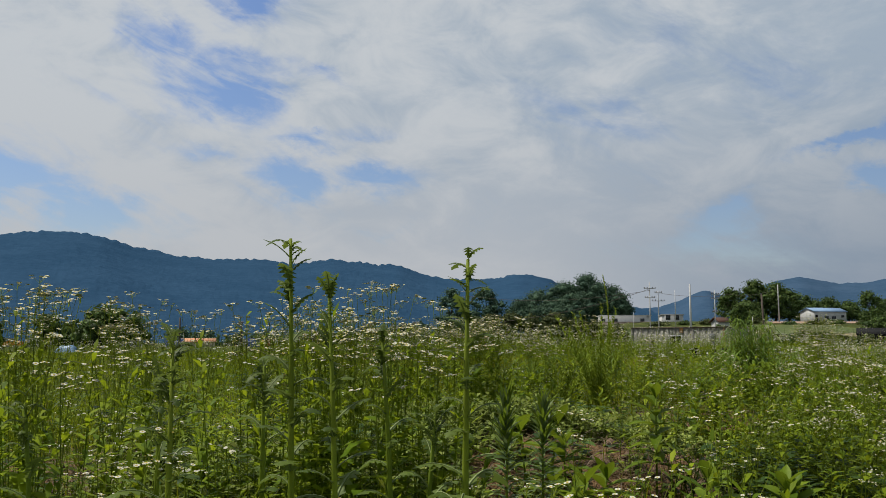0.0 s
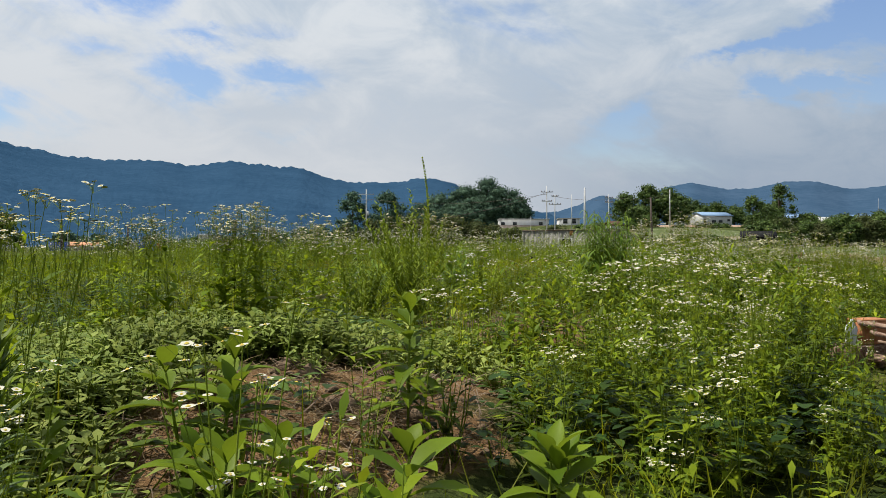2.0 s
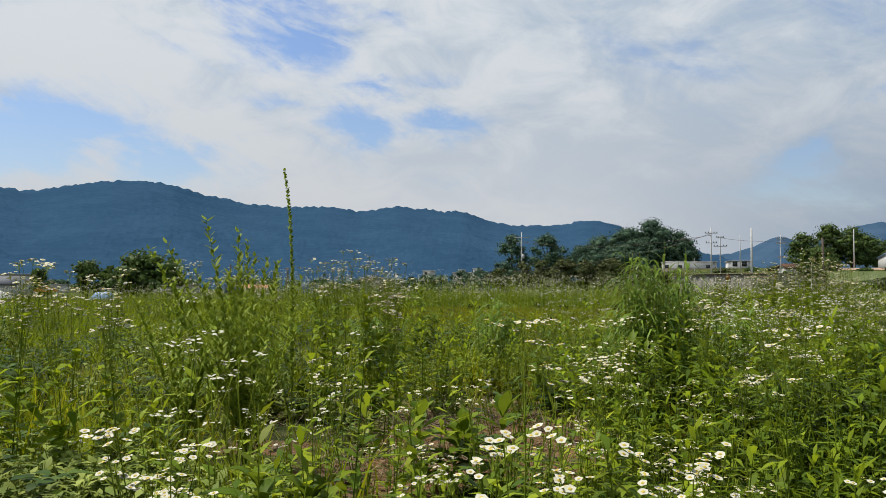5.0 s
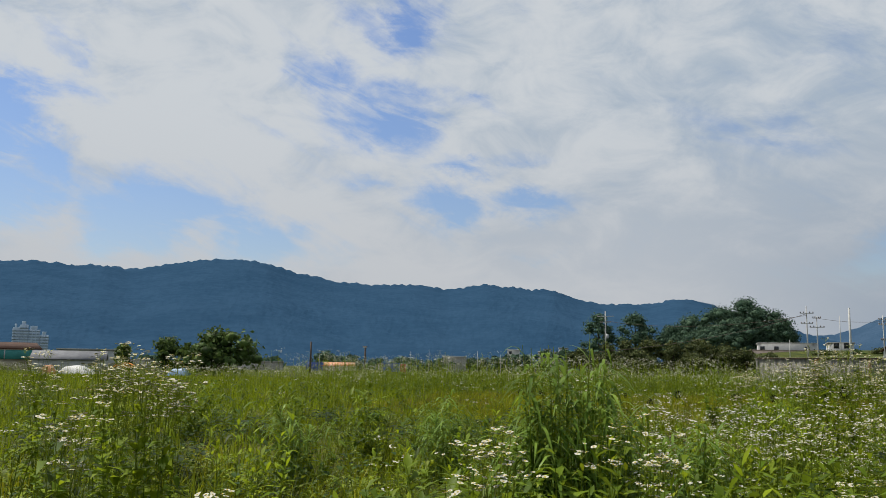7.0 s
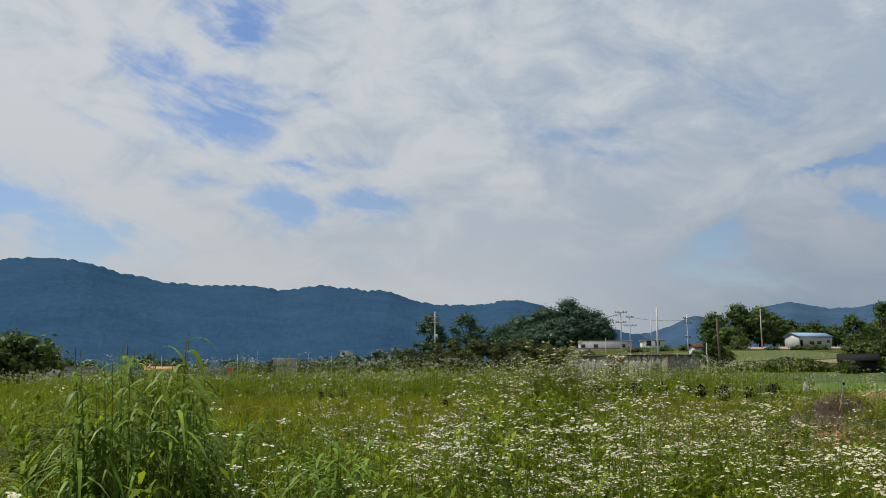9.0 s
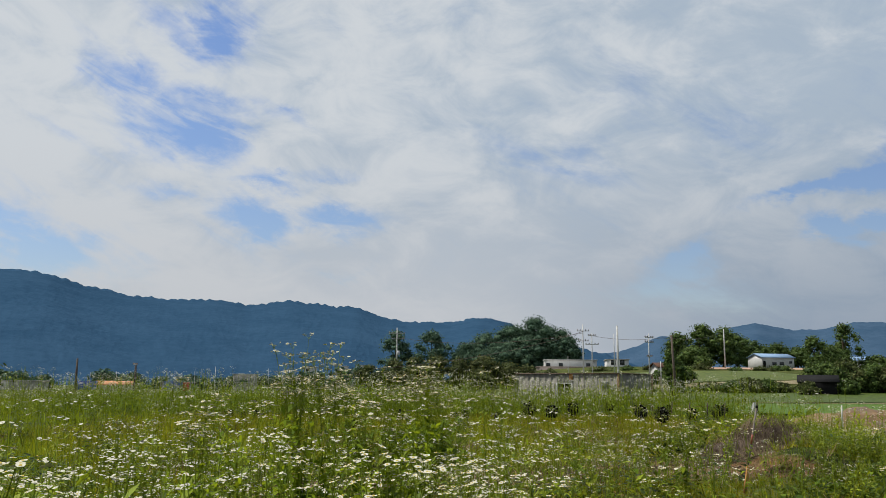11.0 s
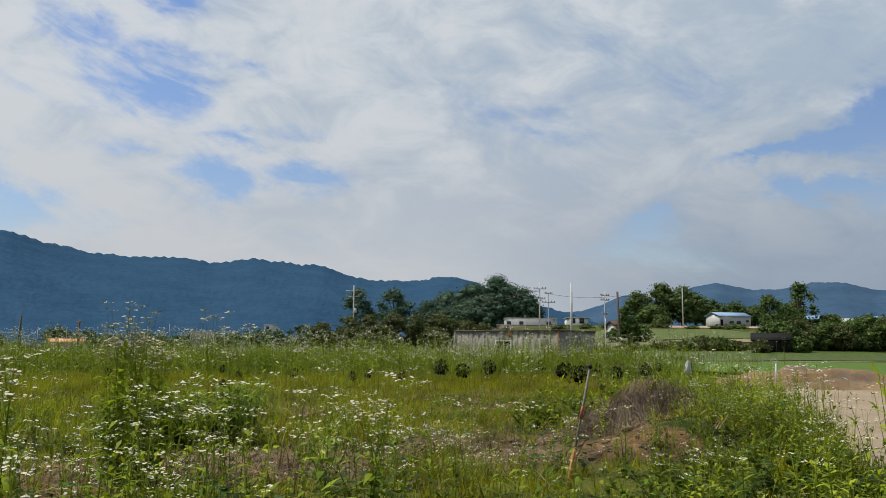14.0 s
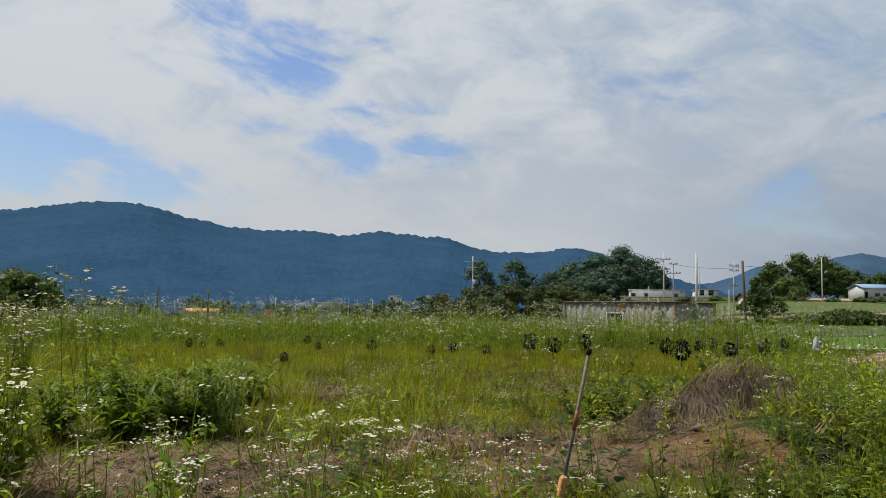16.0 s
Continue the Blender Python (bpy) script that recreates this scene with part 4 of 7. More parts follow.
p = strew(25000, -9, 16, 1.5, 30, keep_near)
hgt = np.where(low_zone(p[:, 0], p[:, 1]) > 0.4, 0.6, 1.0) * np.where(off_way(p[:, 0], p[:, 1]) < 0.7, 0.75, 1.0) * (0.6 + 0.8 * fbm(p[:, 0] / 1.6, p[:, 1] / 1.6, 301, 2)) * (1 - 0.45 * short_zone(p[:, 0], p[:, 1]))
tall = (rng.uniform(0, 1, len(p)) < clumps(p[:, 0], p[:, 1], 2, 1.5)) & (low_zone(p[:, 0], p[:, 1]) < 0.4) & (short_zone(p[:, 0], p[:, 1]) < 0.3)
thing("meadow_grass", scatter(T_GRASS, p[~tall], 0.7, 1.3, 0.15, hgt[~tall]), [M_GRASS], "short yellow-green grass of the field", "grass", kind="stuff")
thing("tall_grass", scatter(T_GRASS_TALL, p[tall], 0.75, 1.25, 0.12, hgt[tall]), [M_GRASS], "knee-high bright green grass of the field", "grass", kind="stuff")


def keep_mid(x, y):
    d = off_way(x, y)
    return (1 - 0.75 * short_zone(x, y) * (1 - clumps(x, y, 31, 1.3, 0.55))) * (d > 3.5) * np.clip(1.4 - d / 26.0, 0, 1) * clear_of_soil(x, y) * in_view(x, y) * (0.45 + 0.55 * clumps(x, y, 3, 2.2)) * (1 - 0.95 * mug_zone(x, y))


p = strew(44000, -26, 24, 4, 50, keep_mid)
hgt = (1 - 0.5 * low_zone(p[:, 0], p[:, 1])) * (0.30 + 1.25 * fbm(p[:, 0] / 1.7, p[:, 1] / 1.7, 302, 3) ** 1.3) * (1 - 0.35 * short_zone(p[:, 0], p[:, 1]))
thing("meadow_grass", scatter(T_GRASS_MID, p, 0.7, 1.3, 0.12, hgt), [M_GRASS_FAR], "waving field grass beyond the path", "grass", kind="stuff")
T_GRASS_LOW = [grass_tuft(16, 0.34, 0.2, 0.020, 1) for _ in range(5)]
p = strew(30000, -4, 16, 16, 48, lambda x, y: np.clip(low_zone(x, y) * 1.3, 0, 1) * clear_of_soil(x, y) * in_view(x, y) * np.clip(1.3 - (y - 16) / 45, 0, 1) * (0.25 + 0.75 * clumps(x, y, 4, 1.1, 0.46)))
thing("meadow_grass", scatter(T_GRASS_LOW, p, 0.7, 1.4, 0.2, (0.35 + 1.1 * fbm(p[:, 0] / 1.3, p[:, 1] / 1.3, 303, 3)) * (1 - 0.25 * short_zone(p[:, 0], p[:, 1]))), [M_GRASS_DRY], "close short grass of the open stretch", "grass", kind="stuff")
p = strew(13000, -75, 40, 22, 98, lambda x, y: (off_way(x, y) > 14) * (1 - 0.55 * low_zone(x, y)) * (x < 24 - (y > 52) * 10) * in_view(x, y) * (0.6 + 0.4 * clumps(x, y, 5, 4.0)))
thing("meadow_grass", scatter(T_GRASS_FAR, p, 0.7, 1.3, 0.12, 1 - 0.55 * low_zone(p[:, 0], p[:, 1])), [M_GRASS_FAR], "far grass of the field", "grass", kind="stuff")

p = strew(5000, -1, 10, 24.5, 40, lambda x, y: clumps(x, y, 28, 0.9, 0.54) * ss((9.5 - x) / 3) * in_view(x, y))
thing("tall_grass", scatter(T_GRASS_TALL, p, 0.6, 1.25, 0.12), [M_GRASS], "bright tufts of knee-high grass", "grass", kind="stuff")
p = strew(2600, -4, 17, 14, 48, lambda x, y: np.clip(low_zone(x, y) * 1.3, 0.05, 1) * clumps(x, y, 22, 1.1, 0.56) * in_view(x, y))
thing("dead_grass", scatter(T_GRASS_LOW, p, 0.7, 1.5, 0.3), [M_STRAW], "bleached dead grass among the green", "grass", kind="stuff")

# coarse grass outside the camera's view, beside and behind the walker's way
p = strew(9000, -16, 16, -10, 20, lambda x, y: ~in_view(x, y) * (0.4 + 0.6 * clumps(x, y, 24, 2.0)))
thing("meadow_grass", scatter(T_GRASS_FAR, p, 0.5, 1.0, 0.15), [M_GRASS_FAR], "coarse field grass away from the path", "grass", kind="stuff")

# daisy fleabane: 300 plants by the path as things, the rest of the meadow as stuff
DAISY = [fleabane(rnd(0.85, 1.12), int(rnd(44, 60)), int(rnd(26, 36)), 5, 0.0090) for _ in range(9)]
DAISY_MESH = [(mesh_of("fleabane_plant", s, [M_STEM, M_DAISY_LEAF]), mesh_of("bloom", f, [M_PETAL, M_DISC])) for s, f in DAISY]
T_DAISY = [fleabane_one(rnd(0.85, 1.12), int(rnd(26, 36)), 16, 3, 0.0092) for _ in range(8)]
T_DAISY_MID = [mid_daisy(rnd(0.80, 1.08), 42) for _ in range(10)]
T_DAISY_FAR = [far_daisy(rnd(0.8, 1.05)) for _ in range(6)]

# drifts of bloom: x, y, radius, thickness
DRIFTS = [(0.5, 6.6, 0.6, 0.4), (1.3, 6.4, 0.8, 0.4), (1.9, 7.8, 1.1, 0.38), (2.6, 6.4, 0.9, 0.4), (0.5, 8.8, 0.4, 0.4), (-0.15, 9.75, 0.5, 0.3), (2.2, 9.8, 0.5, 0.3), (3.9, 11.0, 0.6, 0.3), (4.7, 14.0, 1.3, 0.9), (5.6, 13.0, 1.2, 0.8), (4.6, 15.6, 1.3, 1.0), (5.3, 16.8, 1.0, 1.0), (4.6, 18.0, 1.1, 0.9),
          (5.4, 19.2, 0.8, 1.0), (5.9, 18.0, 0.8, 1.0), (6.3, 19.3, 0.7, 1.0), (4.4, 19.6, 0.8, 0.9), (7.6, 19.8, 0.5, 0.7), (8.5, 20.1, 0.6, 0.9), (8.7, 21.8, 0.6, 0.9), (10.0, 20.0, 0.7, 0.3), (12.4, 22.4, 1.0, 0.35), (-1.5, 4.1, 0.5, 1.0), (0.6, 5.9, 0.5, 0.4), (-2.6, 3.0, 0.6, 0.5), (-3.9, 6.3, 0.9, 0.8),
          (9.0, 13.6, 1.4, 0.6), (0.1, 12.5, 0.4, 0.3), (13.0, 24.6, 1.3, 0.8), (14.2, 27.6, 1.4, 0.8), (11.6, 21.0, 0.9, 0.3), (15.6, 31.0, 1.6, 0.7), (7.5, 26.0, 1.3, 0.35), (9.6, 27.0, 1.2, 0.4), (5.0, 26.0, 1.4, 0.35), (3.0, 22.8, 1.2, 0.6), (7.0, 30.0, 1.8, 0.3)]
DRIFTS += [(8.3, 20.9, 0.45, 0.7), (7.8, 22.5, 0.40, 0.7), (8.7, 22.6, 0.45, 0.7), (10.5, 24.1, 0.6, 1.0), (10.8, 23.4, 0.5, 0.8), (8.7, 20.2, 0.40, 0.6), (10.2, 20.9, 0.6, 0.4), (7.7, 25.5, 0.6, 0.7), (8.6, 25.2, 0.5, 0.8), (-1.0, 11.6, 0.5, 0.4), (-0.4, 10.0, 0.4, 0.35), (0.6, 9.8, 0.3, 0.6), (6.2, 19.4, 0.9, 1.0), (3.6, 19.8, 0.9, 0.7), (7.1, 18.6, 0.8, 0.9)]


def flowery(x, y):
    """Where the fleabane stands thick."""
    f = (0.003 + 0.045 * clumps(x, y, 6, 1.2, 0.60)) * (1 - 0.4 * low_zone(x, y)) * (1 - 0.95 * ss((y - 8) / 1.5) * ss((1.6 - x) / 1.6))
    for cx, cy, r_, k in DRIFTS:
        f = f + k * bump_at(x, y, cx, cy, r_)
    return np.clip(f, 0, 1) * (0.12 + 0.88 * clumps(x, y, 7, 0.75, 0.47)) * (1 - 0.85 * mug_zone(x, y))


def place_daisies():
    q = strew(30000, -8, 17, 2.2, 32, lambda x, y: (off_way(x, y) < 2.6) * (off_way(x, y) > 0.12 + 0.25 * (y > 9)) * (np.hypot(x - 9.0, y - 17.2) > 1.5) * flowery(x, y) * clear_of_soil(x, y) * in_view(x, y))
    d = off_way(q[:, 0], q[:, 1])
    order = np.argsort(d)
    first, rest = order[:300], order[300:]
    for i in first:
        x, y, z = q[i]
        sm, fm = DAISY_MESH[int(rng.integers(0, len(DAISY_MESH)))]
        s = rnd(0.60, 1.06) * (1 - 0.55 * float(short_zone(x, y))) * (0.8 if d[i] < 0.35 else 1.0)
        ob = tagged(new("fleabane_plant", sm), "daisy fleabane in bloom, small white heads on thin green stems", "wildflower", "fleabane by the path")
        ob.matrix_basis = pose(x, y, z, rnd(-7, 7), rnd(-7, 7), rnd(0, 360)) @ Matrix.Diagonal((s, s, s, 1))
        heads(fm, ob)
    near_ = rest
    thing("fleabane_meadow", scatter(T_DAISY, q[near_], 0.55, 1.10, 0.08, 1 - 0.55 * short_zone(q[near_, 0], q[near_, 1])), [M_STEM, M_DAISY_LEAF, M_PETAL, M_DISC], "white fleabane in bloom beside the path", "wildflower", kind="stuff")
    q = strew(26000, -9, 18, 3.0, 34, lambda x, y: (off_way(x, y) > 2.5) * flowery(x, y) * clear_of_soil(x, y, 0.93) * in_view(x, y))
    thing("fleabane_meadow", scatter(T_DAISY_MID, q, 0.50, 1.10, 0.09, 1 - 0.50 * short_zone(q[:, 0], q[:, 1])), [M_STEM, M_DAISY_LEAF, M_PETAL, M_DISC], "white fleabane in bloom over the field", "wildflower", kind="stuff")



def heads(data, ob, mats=None):
    """The many small daisies of one plant."""
    o = part("bloom", data, mats, ob)
    tagged(o, "white ray florets round yellow discs", kind="stuff")


place_daisies()
p = strew(7500, -26, 20, 6, 50, lambda x, y: (off_way(x, y) > 6.0) * np.clip(1.25 - off_way(x, y) / 32, 0, 1) * (0.05 + 0.8 * clumps(x, y, 8, 3.0, 0.56)) * ss((y + 0.6 * x - 17) / 8) * (1 - 0.75 * ss((3 - x) / 4) * (y < 32)) * in_view(x, y) * (1 - 0.55 * low_zone(x, y)))
thing("fleabane_meadow", scatter(T_DAISY_FAR, p, 0.75, 1.2, 0.08), [M_STEM, M_DAISY_LEAF, M_PETAL], "drifts of white fleabane far over the field", "wildflower", kind="stuff")
p = strew(6000, -75, 16, 36, 95, lambda x, y: np.clip(0.12 + 0.7 * clumps(x, y, 9, 5.0), 0, 1) * in_view(x, y))
thing("fleabane_meadow", scatter(T_DAISY_FAR, p, 0.9, 1.35, 0.08), [M_STEM, M_DAISY_LEAF, M_PETAL], "pale haze of fleabane at the field's far edge", "wildflower", kind="stuff")

# leafy undergrowth, each kind in its own clumps
T_WEED = [bushy_weed(rnd(0.35, 0.62), 0.40, 44, 0.13, 0.30, fold=0.0) for _ in range(7)]
T_STEMS = [leafy_stems(3, rnd(0.5, 0.74), 16, 0.135, 0.28) for _ in range(7)]
T_LUSH = [bushy_weed(rnd(0.5, 0.75), 0.46, 60, 0.17, 0.26, fold=0.0, stems=6) for _ in range(5)]
T_MUG = [bushy_weed(rnd(0.24, 0.40), 0.50, 56, 0.105, 0.5, droop=0.15, fold=0.0) for _ in range(5)]
T_BEAN = [low_cover(40, 0.30, 0.085, 0.34) for _ in range(5)]


def weedy(x, y):
    near_ = np.clip(1.3 - off_way(x, y) / 9, 0, 1) * (1 - 0.55 * ss((y - 14.5) / 2.5))
    grassy = ss((y - 8.0) / 1.5) * ss((0.9 - x + 0.12 * (y - 9)) / 1.4) * (y < 22)
    return (1 - 0.75 * grassy) * (off_way(x, y) > 0.08) * near_ * clear_of_soil(x, y) * (1 - 0.75 * low_zone(x, y)) * (1 - 0.85 * short_zone(x, y)) * in_view(x, y) * (1 - 0.97 * mug_zone(x, y))


p = strew(9000, -9, 13, 2.2, 26, lambda x, y: weedy(x, y) * clumps(x, y, 11, 1.1, 0.52) * 0.8)
hs = np.where(off_way(p[:, 0], p[:, 1]) < 0.5, 0.85, 1.0)
thing("green_weeds", scatter(T_WEED, p, 0.6, 1.25, 0.12, hs), [M_WEED, M_STEM], "dark green leafy weeds among the flowers", "weed", kind="stuff")
p = strew(8000, -9, 14, 2.2, 28, lambda x, y: weedy(x, y) * np.clip(0.8 * clumps(x, y, 12, 1.0, 0.54) + 0.7 * bump_at(x, y, 2, 7.5, 2.0) + 0.6 * bump_at(x, y, 3.4, 12, 1.3) + 0.4 * bump_at(x, y, 5.6, 17, 2), 0, 1))
hs = np.where(off_way(p[:, 0], p[:, 1]) < 0.5, 0.8, 1.0)
thing("lush_weeds", scatter(T_STEMS, p, 0.65, 1.15, 0.1, hs), [M_DAISY_LEAF, M_STEM], "upright leafy stems not yet in bloom", "weed", kind="stuff")
p = strew(3000, -9, 13, 2.2, 26, lambda x, y: weedy(x, y) * np.clip(0.6 * clumps(x, y, 13, 1.2, 0.58) + 0.5 * bump_at(x, y, 2.6, 8.8, 1.5), 0, 1))
thing("lush_weeds", scatter(T_LUSH, p, 0.6, 1.15, 0.12), [M_BROAD, M_STEM], "bright green lance-leaved weeds", "weed", kind="stuff")
p = strew(5000, -9, 13, 3.0, 25, lambda x, y: (off_way(x, y) > 0.15) * np.clip(0.35 * clumps(x, y, 14, 1.3, 0.62) + mug_zone(x, y), 0, 1) * clear_of_soil(x, y) * (1 - 0.6 * low_zone(x, y)) * in_view(x, y))
thing("mugwort_patch", scatter(T_MUG, p, 0.6, 1.15, 0.12), [M_MUGWORT, M_STEM], "grey-green mugwort with cut leaves", "weed", kind="stuff")
p = strew(2600, -6, 13, 3.0, 25, lambda x, y: (off_way(x, y) > 0.1) * np.clip(0.45 * clumps(x, y, 15, 1.0, 0.58) + 0.8 * bump_at(x, y, 0.9, 7.4, 0.9) + 0.7 * bump_at(x, y, 1.8, 6.6, 0.9) + 0.9 * bump_at(x, y, -0.5, 8.9, 0.5), 0, 1) * clear_of_soil(x, y) * (1 - 0.6 * low_zone(x, y)) * in_view(x, y))
thing("bean_creepers", scatter(T_BEAN, p, 0.7, 1.2, 0.1), [M_BEAN], "dark bean-like creepers under the flowers", "weed", kind="stuff")
p = strew(3600, -4.6, 0.4, 5.8, 10.4, lambda x, y: mug_zone(x, y) * clear_of_soil(x, y, 1.03) * (0.35 + 0.65 * clumps(x, y, 27, 0.6)))
thing("mugwort_patch", scatter(T_MUG, p, 0.55, 1.05, 0.15), [M_MUGWORT, M_STEM], "low dense bank of grey-green mugwort", "weed", kind="stuff")
T_SPRIG = [bushy_weed(rnd(0.16, 0.28), 0.26, 26, 0.10, 0.34, fold=0.0, stems=4) for _ in range(5)]
p = strew(1500, 3, 14, 18.5, 33, lambda x, y: short_zone(x, y) * clear_of_soil(x, y, 0.9) * clumps(x, y, 29, 0.7, 0.53))
thing("lush_weeds", scatter(T_SPRIG, p, 0.6, 1.2, 0.12), [M_EDGE, M_STEM], "low green sprigs between bare patches", "weed", kind="stuff")
T_TALL = [leafy_stems(4, rnd(0.85, 1.05), 20, 0.16, 0.25, 0.2) for _ in range(6)]
p = strew(3600, -9, 17, 3.0, 31, lambda x, y: (off_way(x, y) > 0.7) * np.maximum(weedy(x, y), bump_at(x, y, 14, 27, 3.5)) * np.clip(0.35 * clumps(x, y, 16, 1.3, 0.6) + 0.8 * bump_at(x, y, 3.4, 11.8, 1.0) + 0.6 * bump_at(x, y, -4.5, 7.0, 1.6) + 0.5 * bump_at(x, y, 2.8, 8.8, 0.9) + 0.7 * bump_at(x, y, 13.2, 25.0, 1.5) + 0.8 * bump_at(x, y, 14.8, 29.0, 1.7) + 0.8 * bump_at(x, y, 3.2, 23.8, 0.9) + 0.9 * bump_at(x, y, -3.9, 4.7, 0.9), 0, 1))
thing("tall_weeds", scatter(T_TALL, p, 0.7, 1.05, 0.1), [M_TALL_LEAF, M_STEM], "waist-high leafy weeds in clumps", "weed", kind="stuff")
# leafy clumps scattered farther over the field
T_CLUMP = [bushy_weed(rnd(0.5, 0.85), 0.6, 24, 0.22, 0.28, fold=0.0, stems=4) for _ in range(5)]
p = strew(5200, -30, 22, 8, 52, lambda x, y: (off_way(x, y) > 5) * np.clip(1.2 - off_way(x, y) / 38, 0, 1) * clumps(x, y, 17, 1.6, 0.54) * (1 - 0.25 * low_zone(x, y)) * (1 - 0.7 * short_zone(x, y)) * clear_of_soil(x, y) * in_view(x, y))
thing("green_weeds", scatter(T_CLUMP, p, 0.5, 1.15, 0.1, 1 - 0.4 * low_zone(p[:, 0], p[:, 1])), [M_WEED, M_STEM], "darker leafy clumps over the field", "weed", kind="stuff")
T_RUST = [bushy_weed(rnd(0.4, 0.7), 0.22, 30, 0.07, 0.3) for _ in range(3)]
p = strew(300, -8, 12, 4, 26, lambda x, y: (off_way(x, y) > 0.8) * clumps(x, y, 18, 0.9, 0.58) * in_view(x, y))
thing("reddened_weeds", scatter(T_RUST, p, 0.6, 1.1, 0.12), [M_RUST, M_STEM], "weeds turning red and yellow", "weed", kind="stuff")

p = strew(2300, -12, 24, 44, 66, lambda x, y: (0.15 + 0.85 * clumps(x, y, 19, 2.0)) * ss((y - 43) / 14))
thing("tall_weeds", scatter(T_CLUMP, p, 1.0, 2.0, 0.1), [M_BROAD, M_STEM], "rank green weeds in front of the shed", "weed", kind="stuff")
p = strew(3000, -14, 24, 42, 66, lambda x, y: (0.2 + 0.8 * clumps(x, y, 20, 2.0)) * ss((y - 43) / 12))
thing("fleabane_meadow", scatter(T_DAISY_FAR, p, 1.1, 2.1, 0.08), [M_STEM, M_DAISY_LEAF, M_PETAL], "tall fleabane in front of the shed", "wildflower", kind="stuff")

def fringe(x, y):
    """The rank edge of the field along the yard."""
    e = yard_edge(y) - x
    return (e > 0.05) * (e < 2.4) * np.clip(1.2 - e / 2.4, 0, 1) * (0.45 + 0.55 * clumps(x, y, 23, 1.0))


p = strew(5200, 8, 19, 17, 37, fringe)
thing("yard_weeds", scatter(T_WEED, p, 0.5, 1.1, 0.1), [M_EDGE, M_STEM], "thick leafy weeds along the edge of the yard", "weed", kind="stuff")
p = strew(1500, 8, 19, 17, 37, lambda x, y: 0.6 * fringe(x, y))
thing("fleabane_meadow", scatter(T_DAISY, p, 0.5, 0.8, 0.1), [M_STEM, M_DAISY_LEAF, M_PETAL, M_DISC], "fleabane along the edge of the yard", "wildflower", kind="stuff")

# dead grass over the bare earth
T_STRAW = [straw_litter(30, 0.36, 0.35) for _ in range(5)]
p = strew(15000, -6, 13, 3, 36, lambda x, y: np.clip(1.6 * soil_at(x, y) - 0.15, 0, 1) * (0.25 + 0.75 * clumps(x, y, 21, 0.7)) + 0.012)
thing("dry_straw", scatter(T_STRAW, p, 0.6, 1.2, 0.1), [M_STRAW], "dead straw lying on bare earth", "straw", kind="stuff")
T_STALK = [straw_litter(26, 0.42, 0.30) for _ in range(5)]
p = strew(16000, -6, 17, 3, 38, lambda x, y: np.clip(1.5 * soil_at(x, y) - 0.1, 0, 1) * (0.25 + 0.75 * clumps(x, y, 25, 0.7, 0.50)) + 0.05 * short_zone(x, y) * clumps(x, y, 26, 0.8, 0.55))
thing("dead_stalks", scatter(T_STALK, p, 0.8, 1.5, 0.1), [M_DRYSTEM], "grey-brown dead stalks fallen over bare earth", "straw", kind="stuff")


def clods():
    g = Geo()
    q = strew(26000, -6, 13, 3, 30, lambda x, y: np.clip(1.6 * soil_at(x, y) - 0.3, 0, 0.9))
    for x, y, z in q:
        bm_v = rng.normal(0, 1, (7, 3))
        bm_v /= np.linalg.norm(bm_v, axis=1)[:, None]
        r = 0.012 + 0.085 * rnd(0, 1) ** 5
        an = np.arange(5) * 1.2566
        v = np.vstack([[0, 0, 0.8], np.stack([np.cos(an), np.sin(an), np.full(5, 0.05)], 1) + rng.normal(0, 0.18, (5, 3)), [0, 0, -0.5]])
        g.add(v * r * np.array([1, 1, 0.8]) + (x, y, z + r * 0.2), [(0, 1 + i, 1 + (i + 1) % 5) for i in range(5)] + [(6, 1 + (i + 1) % 5, 1 + i) for i in range(5)], 0)
    thing("earth_clods", g, [plain_material("clod_earth", (0.085, 0.055, 0.034), (0.22, 0.155, 0.10), 9, 0.95)], "crumbled clods and small stones on bare earth", "soil", kind="stuff")


clods()


# plants that stand out singly
def single(name, arrays, mats, x, y, label, category, group="", turn=0.0, s=1.0):
    me = mesh_of(name, arrays, mats)
    ob = tagged(new(name, me), label, category, group)
    ob.matrix_basis = pose(x, y, float(land(x, y)), 0, 0, turn) @ Matrix.Diagonal((s, s, s, 1))
    return ob


def with_leaves(name, built, stem_mats, leaf_mats, x, y, label, category, group, turn):
    ob = single(name, built[0], stem_mats, x, y, label, category, group, turn)
    for g in built[1]:
        part("leaf", g, leaf_mats, ob)
    return ob


for x, y, top, n in [(-2.58, 3.58, 1.57, 34), (-2.42, 3.42, 1.37, 30), (-2.07, 3.46, 1.49, 34), (-2.88, 3.35, 1.22, 22), (-2.30, 4.05, 1.27, 20), (-3.05, 3.75, 1.1, 20), (-2.2, 3.75, 1.0, 20), (-2.75, 3.95, 1.15, 20), (-3.3, 3.5, 1.05, 18)]:
    built = wild_lettuce(top - float(land(x, y)), n)
    ob = with_leaves("wild_lettuce", built, [M_STEM], [M_LETTUCE, M_RIB, M_RIB], x, y, "tall prickly lettuce with jagged drooping leaves", "weed", "wild lettuces at the field's edge", rnd(0, 360))
    part("leaf_tuft", built[2], [M_LETTUCE, M_RIB, M_RIB], ob, "crowded young leaves at the tip")
